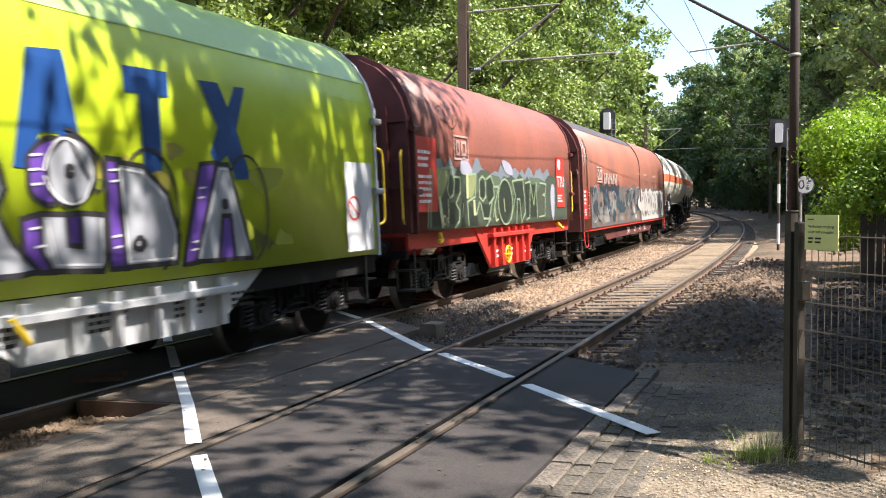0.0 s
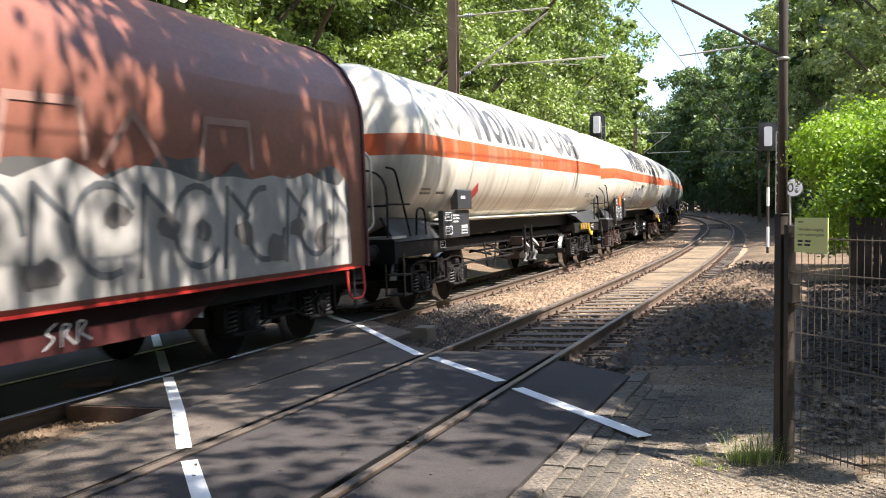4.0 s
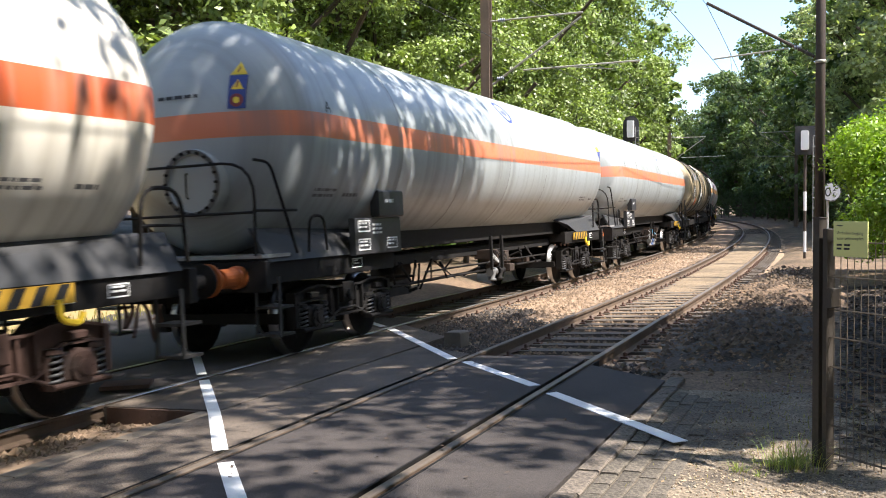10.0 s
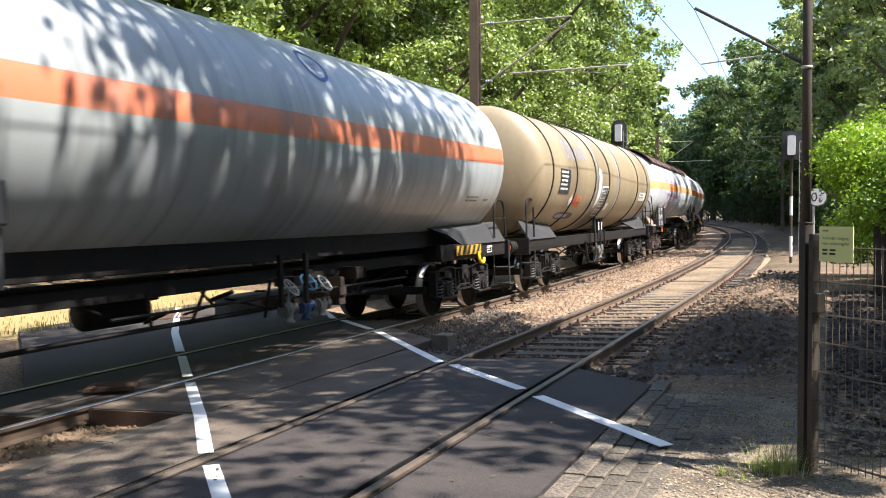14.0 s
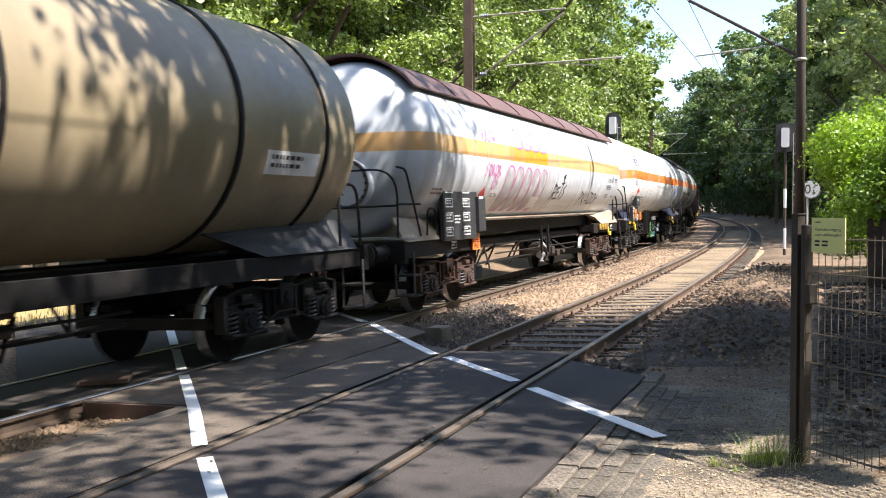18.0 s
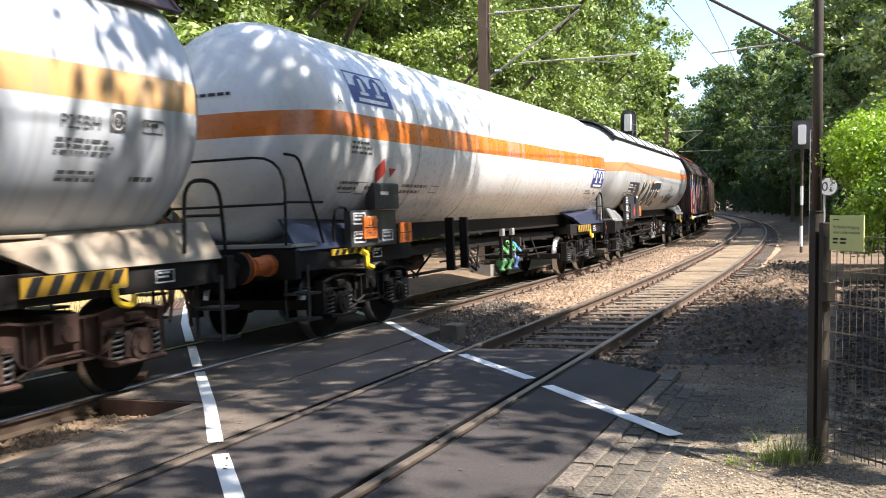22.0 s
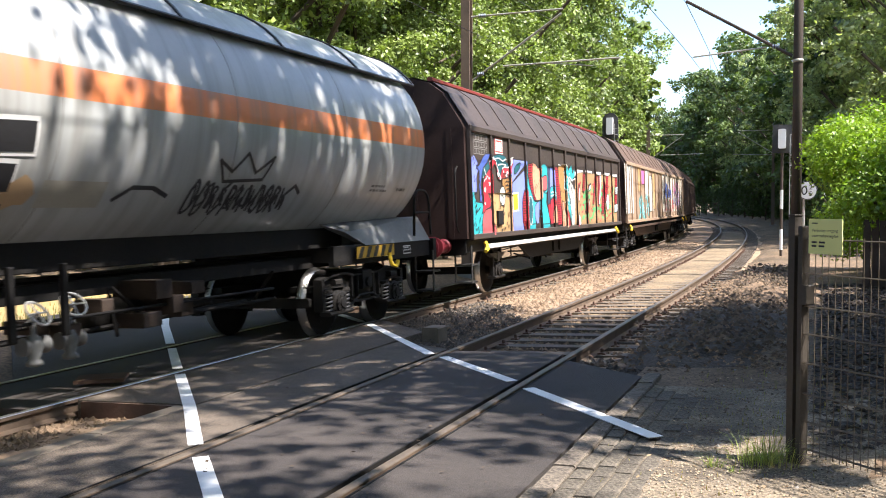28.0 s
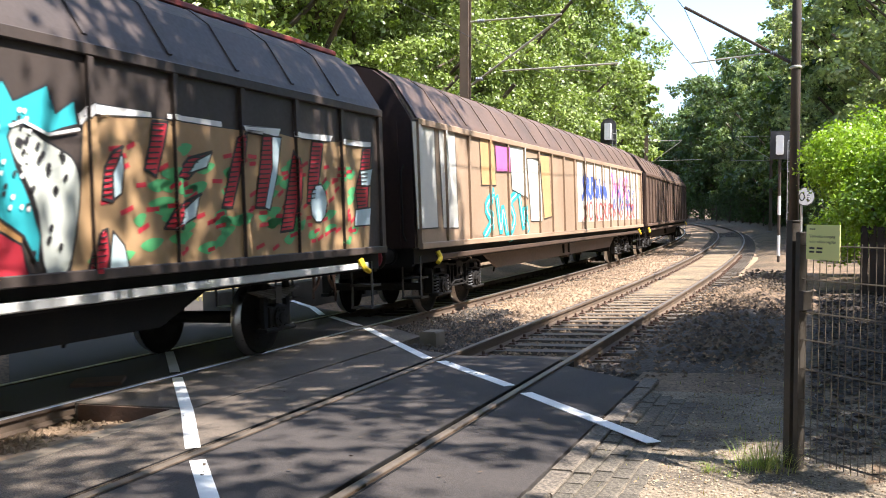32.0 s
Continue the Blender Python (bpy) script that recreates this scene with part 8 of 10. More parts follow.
def wall_side(x):
    """The near upright side, bent over the shoulder of the hood above 3 m."""
    def surf(y, v, lift):
        if v <= 3.0:
            return (x + lift, y, v)
        xs = [x] + [p[0] + x - 1.42 for p in HOOD[1:]]
        zs = [p[1] for p in HOOD]
        return (float(np.interp(v, zs, xs)) + lift, y, v + lift * 0.5)
    return surf


def jag_field(owner, name, y0, y1, z0, z1, mat, surf, lift, seed, label, depth=0.25, step=0.3):
    """A sprayed field with a ragged upper edge."""
    r = random.Random(seed)
    top = []
    y = y1
    while y > y0:
        top.append((y, z1 + r.uniform(-depth, depth)))
        y -= step * r.uniform(0.5, 1.4)
    g = Geo()
    fill(g, [(y0, z0), (y1, z0)] + top + [(y0, z1)], surf, lift)
    return part(name, g, mat, owner, label)


def belly(half_in, z_top, z_low, x):
    """A fish-bellied side girder between the bogies."""
    pts = [(-half_in - 0.9, z_top), (-half_in, z_low), (half_in, z_low), (half_in + 0.9, z_top)]
    v = [(x, y, z) for y, z in pts] + [(x - 0.05, y, z) for y, z in pts]
    return Geo().add(v, [(0, 1, 2, 3), (7, 6, 5, 4)] + [(i, i + 4, (i + 1) % 4 + 4, (i + 1) % 4) for i in range(4)])


def coil_wagon(key, label, hood_mat, top_mat, end_mat, belly_mat, z0):
    a, b = J[key]
    half = (b - a) / 2 - 0.62
    pivot = half - 1.85
    w = make_wagon("hooded_wagon", label, a, b, pivot, "freight wagon")
    cover = part("hood", Geo().sweep(hood_section(z0), [-half + 0.12, -half / 3, half / 3, half - 0.12]), hood_mat, w, "closed curved hood", smooth=True)
    n = len(hood_section(z0))
    top = [p for p in hood_section(z0, 0.006) if p[1] > 3.45]
    if top_mat is not hood_mat:
        g = Geo()
        v = [(x, y, z) for y in (-half + 0.13, half - 0.13) for x, z in top]
        k = len(top)
        g.add(v, [(i, i + k, i + k + 1, i + 1) for i in range(k - 1)])
        part("hood_top", g, top_mat, cover, "paler upper part of the hood", smooth=True)
    for y in (-half + 0.10, half - 0.10):
        part("hood_rib", Geo().sweep(hood_section(z0 - 0.02, 0.022), [y - 0.03, y + 0.03]), end_mat if top_mat is hood_mat else frame_grey, cover, "end rib of the hood")
    for e in (-1, 1):
        sec = [(x * 0.97, z * 0.985 + 0.02) for x, z in hood_section(z0)]
        part("end_wall", Geo().sweep(sec, [e * half - 0.05, e * half + 0.05]), end_mat, w)
        for x in (-1.0, -0.35, 0.35, 1.0):
            part("end_post", Geo().box(x - 0.05, x + 0.05, e * half - 0.10, e * half + 0.10, z0, 3.3, 0.01), end_mat, w)
        for z in (2.0, 3.05):
            part("end_rail", Geo().box(-1.38, 1.38, e * half - 0.085, e * half + 0.085, z, z + 0.11, 0.01), end_mat, w)
        part("handrail", Geo().tube(arc([(1.30, e * (half + 0.12), 1.45), (1.36, e * (half + 0.3), 1.5), (1.36, e * (half + 0.3), 2.55), (1.30, e * (half + 0.12), 2.6)]), 0.02), yellow_paint, w, "yellow handrail")
        for z in (1.9, 2.9):
            part("latch", Geo().box(1.40, 1.50, e * (half - 0.1) - 0.12, e * (half - 0.1) + 0.12, z, z + 0.09, 0.02), end_mat if top_mat is hood_mat else grey_steel, w, "hood latch")
        add_bogie(w, e * pivot)
    part("floor_frame", Geo().box(-1.3, 1.3, -half, half, z0 - 0.28, z0, 0.015), belly_mat if belly_mat is frame_red else black_steel, w)
    for x in (1.33, -1.28):
        bl = part("side_girder", belly(pivot - 2.1, z0 - 0.02, 0.48, x), belly_mat, w, "deep side girder between the bogies")
    g = Geo()
    for i in range(6):
        y = -pivot + 2.1 + (2 * pivot - 4.2) * i / 5
        g.box(1.33, 1.42, y - 0.05, y + 0.05, 0.5, z0 - 0.05, 0.01)
    g.box(1.33, 1.46, -pivot + 1.9, pivot - 1.9, z0 - 0.22, z0 - 0.14, 0.01)
    part("girder_rib", g, belly_mat, w)
    add_ends(w, half)
    return w, cover, half, pivot


S = wall_side(1.425)
# lime wagon
w, cover, half, pivot = coil_wagon("yellow", "lime yellow-green hooded coil wagon with silver graffiti", tarp_lime, tarp_lime_top, frame_grey, frame_grey, 1.05)
spray(cover, purple, 1, S, False, "purple sprayed sides of the forms",
      [(-1.38, 1.68), (-1.18, 1.72), (-1.03, 1.23), (-1.23, 1.24), (-1.38, 1.41)],
      [(-0.38, 2.21), (-0.18, 2.2), (-0.13, 1.2), (-0.38, 1.21)],
      [(1.02, 2.2), (1.32, 2.23), (0.92, 1.19), (0.67, 1.18)],
      [(-1.68, 1.46), (-1.58, 1.42), (-1.63, 1.22), (-1.68, 1.22)], edge=0.05)
spray(cover, purple, 1, S, True, "purple sprayed side of the round form",
      [(-0.83, 2.08), (-0.83, 1.96), (-0.93, 1.86), (-1.03, 1.8), (-1.13, 1.8), (-1.23, 1.86), (-1.28, 1.95), (-1.28, 2.07), (-1.28, 2.18), (-1.18, 2.28), (-1.08, 2.34), (-0.98, 2.35), (-0.88, 2.3), (-0.83, 2.2)], edge=0.05)
spray(cover, silver, 2, S, True, "silver sprayed forms",
      [(-0.53, 2.09), (-0.53, 1.97), (-0.63, 1.87), (-0.73, 1.81), (-0.83, 1.78), (-0.93, 1.81), (-1.03, 1.87), (-1.08, 1.96), (-1.08, 2.07), (-1.08, 2.18), (-0.98, 2.28), (-0.88, 2.35), (-0.78, 2.38), (-0.68, 2.36), (-0.58, 2.3), (-0.53, 2.2)], edge=0.05)
spray(cover, silver, 2, S, False, "silver sprayed forms",
      [(-1.18, 1.72), (-0.88, 1.71), (-0.88, 1.46), (-0.73, 1.43), (-0.73, 1.72), (-0.43, 1.7), (-0.43, 1.31), (-0.48, 1.2), (-1.08, 1.24), (-1.18, 1.4)],
      [(-0.23, 2.18), (0.12, 2.15), (0.47, 1.89), (0.62, 1.48), (0.57, 1.21), (-0.18, 1.21)],
      [(1.32, 2.21), (1.52, 2.21), (1.92, 1.18), (1.57, 1.19), (1.52, 1.65), (1.37, 1.65), (1.27, 1.19), (0.87, 1.2)],
      [(-1.68, 2.23), (-1.58, 2.1), (-1.53, 1.92), (-1.63, 1.74), (-1.48, 1.48), (-1.23, 1.25), (-1.43, 1.23), (-1.68, 1.23)], edge=0.05)
spray(cover, purple, 3, S, False, "purple sprayed insets",
      [(-0.88, 1.71), (-0.73, 1.72), (-0.73, 1.43), (-0.88, 1.45)],
      [(1.37, 1.66), (1.52, 1.66), (1.57, 1.19), (1.27, 1.19)], edge=0.05)
spray(cover, dark_spray, 4, S, True, "small dark sprayed dots",
      [(-0.78, 2.08), (-0.78, 2.04), (-0.83, 2.02), (-0.88, 2.04), (-0.88, 2.08), (-0.88, 2.12), (-0.83, 2.14), (-0.78, 2.12)],
      [(0.12, 1.42), (0.07, 1.37), (0.02, 1.35), (-0.08, 1.38), (-0.08, 1.43), (-0.03, 1.48), (0.02, 1.5), (0.07, 1.48)],
      [(1.47, 1.79), (1.47, 1.75), (1.42, 1.73), (1.37, 1.75), (1.37, 1.79), (1.37, 1.82), (1.42, 1.84), (1.47, 1.82)], edge=0.012)
spray(cover, silver, 5, S, True, "silver spots",
      [(-0.78, 2.08), (-0.83, 2.06), (-0.83, 2.06), (-0.83, 2.08), (-0.83, 2.1), (-0.83, 2.1)],
      [(0.02, 1.43), (0.02, 1.4), (-0.03, 1.4), (-0.03, 1.43), (-0.03, 1.45), (0.02, 1.45)], edge=0.012)
spray(cover, blue_letter, 0, S, False, "large dark blue plain shapes",
      [(-1.23, 3.08), (-0.83, 3.11), (-0.63, 2.12), (-0.88, 2.12), (-0.93, 2.4), (-1.13, 2.39), (-1.28, 2.09), (-1.43, 2.1)],
      [(-0.08, 3.08), (0.57, 3.09), (0.57, 2.84), (0.42, 2.84), (0.42, 1.98), (0.17, 2.02), (0.12, 2.84), (-0.08, 2.83)],
      [(1.07, 3.07), (1.42, 3.08), (1.57, 2.83), (1.72, 3.07), (1.92, 3.08), (1.72, 2.6), (1.97, 2.06), (1.67, 2.05), (1.52, 2.31), (1.32, 2.18), (1.22, 2.33), (1.37, 2.6)], edge=0)
g = Geo()                                             # white edges and highlights of the silver forms
for shape in (rounded([(-1.12, 2.08), (-0.98, 2.32), (-0.78, 2.34), (-0.56, 2.12), (-0.66, 1.86), (-0.85, 1.8), (-1.04, 1.9)]), [(-0.2, 2.12), (0.1, 2.09), (0.42, 1.85), (0.56, 1.5), (0.52, 1.26), (-0.14, 1.26), (-0.2, 2.12)], [(1.34, 2.16), (1.5, 2.16), (1.84, 1.23)], [(0.95, 1.24), (1.34, 2.16)], [(-1.12, 1.66), (-1.03, 1.29), (-0.5, 1.26), (-0.47, 1.66)]):
    stroke(g, shape, 0.022, S, 0.016)
for y, z in ((-1.25, 2.2), (-1.27, 2.08), (-1.25, 1.96), (-1.3, 1.6), (-1.25, 1.45), (-0.34, 2.1), (-0.33, 2.0), (-0.34, 1.5), (-0.33, 1.4), (0.98, 1.95), (0.95, 1.85), (0.82, 1.4), (0.8, 1.32)):
    stroke(g, [(y, z), (y + 0.1, z + 0.01)], 0.02, S, 0.016)
part("graffiti_mark", g, white_letter, cover, "white highlight strokes")
g = Geo()
stroke(g, [tuple(q) for q in rounded([(-0.85, 2.44), (-0.45, 2.2), (-0.5, 1.9)])], 0.03, S, 0.014)
for y in (0.1, 1.75):
    stroke(g, ring(y + 0.1, 1.72, 0.42, 0.6, 20, -1.2, 2.4), 0.03, S, 0.0145)
for i in range(9):
    stroke(g, [(2.0 + 0.04 * i, 1.25 + 0.03 * (i % 3)), (1.98 + 0.05 * i, 1.5 - 0.02 * i)], 0.018, S, 0.014)
part("graffiti_tag", g, dark_spray, cover, "thin dark sprayed loops and scrawl")
blotches(cover, "stain", -0.9, 1.9, 2.0, 0.5, 7, plain("brown_overspray", (0.33, 0.30, 0.04)), S, 0.003, 63, "brownish overspray round the graffiti", 0.2)
blotches(cover, "stain", 1.5, 1.3, 1.2, 0.9, 6, plain("olive_overspray", (0.30, 0.33, 0.03)), S, 0.0025, 64, "olive overspray round the graffiti", 0.25)
g, k = Geo(), Geo()
fill(g, rect(4.24, 1.12, 0.82, 1.22), S, 0.004)
part("notice_panel", g, frame_grey, cover, "pale grey panel with a prohibition sign")
o_, i_ = ring(4.47, 1.71, 0.19, 0.17, 24), ring(4.47, 1.71, 0.155, 0.14, 24)
for i in range(24):
    m = (i + 1) % 24
    k.add([S(*o_[i], 0.008), S(*o_[m], 0.008), S(*i_[m], 0.008), S(*i_[i], 0.008)], [(0, 1, 2, 3)])
stroke(k, [(4.34, 1.81), (4.60, 1.61)], 0.03, S, 0.008)
part("prohibition_sign", k, red_paint, cover, "red prohibition ring")
g = Geo()
for y in (-3.0, -1.8, -0.6, 0.6, 1.6):
    bars(g, y, 0.62, 0.55, 0.2, 3, face(1.335), 0.004, int(y * 10))
part("data_text", g, black_paint, w, "small dark writing on the girder")
part("handle", Geo().tube([(1.44, -1.55, 0.9), (1.47, -1.4, 0.68)], 0.03), yellow_paint, w, "yellow lever")
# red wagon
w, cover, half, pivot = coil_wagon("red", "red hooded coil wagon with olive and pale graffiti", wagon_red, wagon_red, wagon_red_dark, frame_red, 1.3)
jag_field(cover, "graffiti", -4.6, 4.6, 1.32, 2.3, plain("dark_olive_spray", (0.052, 0.066, 0.046)), S, 0.004, 64, "dark olive sprayed field along the lower hood", 0.12, 0.3)
jag_field(cover, "graffiti", -4.3, 3.0, 2.1, 2.45, plain("smoky_spray", (0.15, 0.175, 0.20)), S, 0.0034, 65, "smoky blue-grey sprayed edge", 0.14, 0.22)
blotches(cover, "graffiti", -2.8, 1.9, 5.4, 0.4, 7, plain("dim_green_spray", (0.085, 0.115, 0.075)), S, 0.006, 61, "dull green sprayed clouds", 0.4)
spray(cover, plain("deep_green_spray", (0.018, 0.026, 0.018)), 2, S, False, "near-black green insides of the forms",
      rect(-4.42, 1.38, 0.34, 0.46), rect(-3.64, 1.40, 0.46, 0.37), rect(-3.35, 1.93, 0.28, 0.26), [(-2.62, 1.74), (-2.17, 1.54), (-2.18, 1.34), (-2.66, 1.35)],
      rect(-2.03, 1.87, 0.3, 0.3), [(0.08, 2.15), (0.78, 2.19), (0.87, 1.82), (0.26, 1.39)], rect(1.0, 1.43, 0.8, 0.72), [(-2.0, 1.73), (-1.86, 1.46), (-1.53, 1.45), (-1.38, 1.73)], edge=0)
spray(cover, plain("deep_green_spray", (0.018, 0.026, 0.018)), 2, S, True, "near-black green insides of the round forms",
      [(-0.83, 2.0), (-0.49, 2.21), (-0.13, 2.01), (-0.05, 1.72), (-0.29, 1.43), (-0.7, 1.32), (-0.92, 1.45)], [(-1.59, 2.2), (-1.38, 2.25), (-1.2, 2.07), (-1.21, 1.87), (-1.5, 1.75)], edge=0)
spray(cover, plain("khaki_spray", (0.21, 0.235, 0.10)), 3, S, True, "khaki sprayed patches",
      [(-4.33, 2.31), (-3.56, 2.35), (-3.69, 2.13), (-3.98, 1.86), (-4.28, 1.86), (-4.36, 2.11)], [(-2.62, 2.23), (-2.26, 2.24), (-2.36, 1.91), (-2.65, 1.87)], edge=0)
spray(cover, plain("lilac_grey_spray", (0.30, 0.30, 0.36)), 3, S, True, "lilac-grey sprayed clouds",
      [(-3.0, 2.46), (-2.8, 2.58), (-2.46, 2.43), (-2.44, 2.29), (-2.95, 2.28)], [(3.13, 2.15), (3.4, 2.09), (3.3, 1.42), (3.13, 1.36), (3.02, 1.82)], [(-0.6, 2.6), (-0.09, 2.55), (0.1, 2.33), (-0.38, 2.37)], edge=0)
g = Geo()                                             # pale outlines of the upright forms
for line in ([(-4.44, 2.32), (-4.63, 1.38)], [(-4.35, 2.31), (-4.51, 1.37)], [(-4.09, 2.17), (-3.92, 2.35), (-3.44, 2.38), (-3.35, 2.14), (-3.42, 1.9), (-3.6, 1.85), (-3.7, 1.98), (-3.56, 2.29)],
             [(-3.36, 2.22), (-3.05, 2.21), (-3.07, 1.95), (-3.31, 1.75), (-3.13, 1.62), (-3.18, 1.44), (-3.4, 1.33)], [(-3.68, 1.83), (-3.69, 1.4)], [(-2.65, 2.27), (-2.22, 2.29), (-2.29, 1.87), (-2.72, 1.78), (-2.69, 1.36)],
             [(-2.93, 1.74), (-3.01, 1.5)], [(-2.04, 2.18), (-1.87, 2.26), (-1.7, 2.2), (-1.7, 1.87), (-1.87, 1.78), (-2.06, 1.87), (-2.04, 2.18)]):
    stroke(g, line, 0.042, S, 0.016)
for line in ([(-2.37, 1.78), (-2.39, 1.56), (-2.24, 1.56), (-2.07, 1.78)], [(-2.0, 1.76), (-1.86, 1.46), (-1.53, 1.45), (-1.33, 1.78)], [(-1.64, 2.2), (-1.37, 2.28), (-1.21, 2.11), (-1.19, 1.87), (-1.51, 1.73)], [(-1.71, 1.31), (-1.45, 1.45)],
             [(-1.22, 2.07), (-0.89, 2.07), (-1.16, 1.73), (-1.27, 1.49)], [(0.03, 2.2), (0.79, 2.25), (0.87, 1.82), (0.9, 1.54), (0.58, 1.32), (0.51, 1.82), (0.33, 1.82), (0.23, 1.31)], [(-0.15, 1.4), (0.22, 1.88), (0.03, 2.2)]):
    stroke(g, line, 0.042, S, 0.016)
for line in (ring(-0.48, 1.77, 0.47, 0.46, 16) + [(-0.01, 1.77)], [(0.96, 2.17), (1.35, 2.21), (1.21, 1.42), (0.95, 1.37)], [(1.35, 2.18), (1.57, 1.7), (1.83, 2.19), (1.82, 1.4)], [(2.12, 2.19), (2.65, 2.17), (2.55, 1.95), (2.31, 1.92), (2.54, 1.89), (2.46, 1.44), (1.97, 1.42)]):
    stroke(g, line, 0.038, S, 0.016)
part("graffiti_tag", g, plain("pale_green_outline", (0.25, 0.33, 0.20)), cover, "pale green sprayed outlines")
g = Geo()
for line in ([(-4.07, 1.84), (-3.99, 1.38)], [(-2.69, 2.25), (-2.72, 1.87)], [(-2.37, 1.78), (-2.35, 1.56)]):
    stroke(g, line, 0.10, S, 0.019)
for line in (ring(-3.88, 1.47, 0.06, 0.08, 10) + [(-3.82, 1.47)], [(-3.69, 1.5), (-3.76, 1.5), (-3.76, 1.37)], [(-3.77, 1.45), (-3.7, 1.44)], [(-0.58, 1.82), (-0.55, 1.57)], [(-1.16, 1.63), (-1.14, 1.39), (-0.98, 1.43)]):
    stroke(g, line, 0.03, S, 0.019)
part("graffiti_mark", g, plain("pale_yellow_green_spray", (0.42, 0.46, 0.26)), cover, "pale yellow-green sprayed strokes")
g = Geo()                                             # worn company mark: a frame with two plain blocks
frame_lines(g, -3.29, 2.52, 0.74, 0.44, 0.035, S, 0.012)
for y, wd in ((-3.18, 0.18), (-2.92, 0.26)):
    frame_lines(g, y, 2.6, wd, 0.27, 0.055, S, 0.012)
part("company_mark", g, plain("worn_pink_white", (0.44, 0.29, 0.26)), cover, "worn whitish framed plain shapes of a company mark")
g = Geo()                                             # looping tag on the shoulder
loops = [(-3.77, 3.2), (-3.79, 3.35), (-3.61, 3.19), (-3.54, 3.37), (-3.44, 3.2), (-3.3, 3.37), (-3.26, 3.14), (-3.13, 3.32), (-3.07, 3.17), (-3.33, 3.05), (-3.5, 3.15), (-3.69, 3.17)]
for line in (rounded(loops), rounded([(-3.53, 3.5), (-3.42, 3.42), (-3.29, 3.55), (-3.21, 3.4)]), [(-3.6, 2.98), (-3.52, 2.86), (-3.35, 2.76)], [(-3.0, 3.26), (-2.89, 3.09)], ring(-3.72, 3.3, 0.16, 0.13, 14)):
    stroke(g, line, 0.02, S, 0.012)
part("graffiti_tag", g, dark_spray, cover, "thin black looping tag")
for y0, txt in ((-5.0, ""), (3.62, "TTU")):
    g, k = Geo(), Geo()
    fill(g, rect(y0, 1.62, 0.7 if txt else 0.85, 1.22), S, 0.014)
    part("notice_panel", g, frame_red, cover, "bright red notice panel with white writing")
    if txt:
        lettering(k, txt, y0 + 0.02, 2.12, 0.37, S, 0.018)
        fill(k, ring(y0 + 0.26, 2.66, 0.14, 0.13, 16), S, 0.018)
        bars(k, y0 + 0.06, 1.72, 0.48, 0.2, 3, S, 0.018, 3)
    else:
        bars(k, y0 + 0.06, 2.3, 0.6, 0.32, 3, S, 0.018, 5)
        bars(k, y0 + 0.06, 1.72, 0.6, 0.5, 5, S, 0.018, 6)
    part("data_text", k, white_letter, cover, "white writing")
part("handwheel", HANDWHEEL["yellow"], None, w, "yellow handwheel", at=pose(1.5, -0.6, 0.72))
g = Geo()
for y in (-1.2, 0.0, 1.1):
    bars(g, y, 0.62, 0.5, 0.2, 2, face(1.335), 0.004, int(y * 9))
part("data_text", g, white_letter, w)
for e in (-1, 1):
    part("tow_hook", Geo().tube(arc([(1.34, e * (pivot + 0.6), 1.25), (1.42, e * (pivot + 0.7), 1.12), (1.42, e * (pivot + 0.85), 1.12)]), 0.04), yellow_paint, w, "yellow rope hook")


bright_spray = plain("bright_silver_spray", (0.40, 0.38, 0.35), mix=0.6)


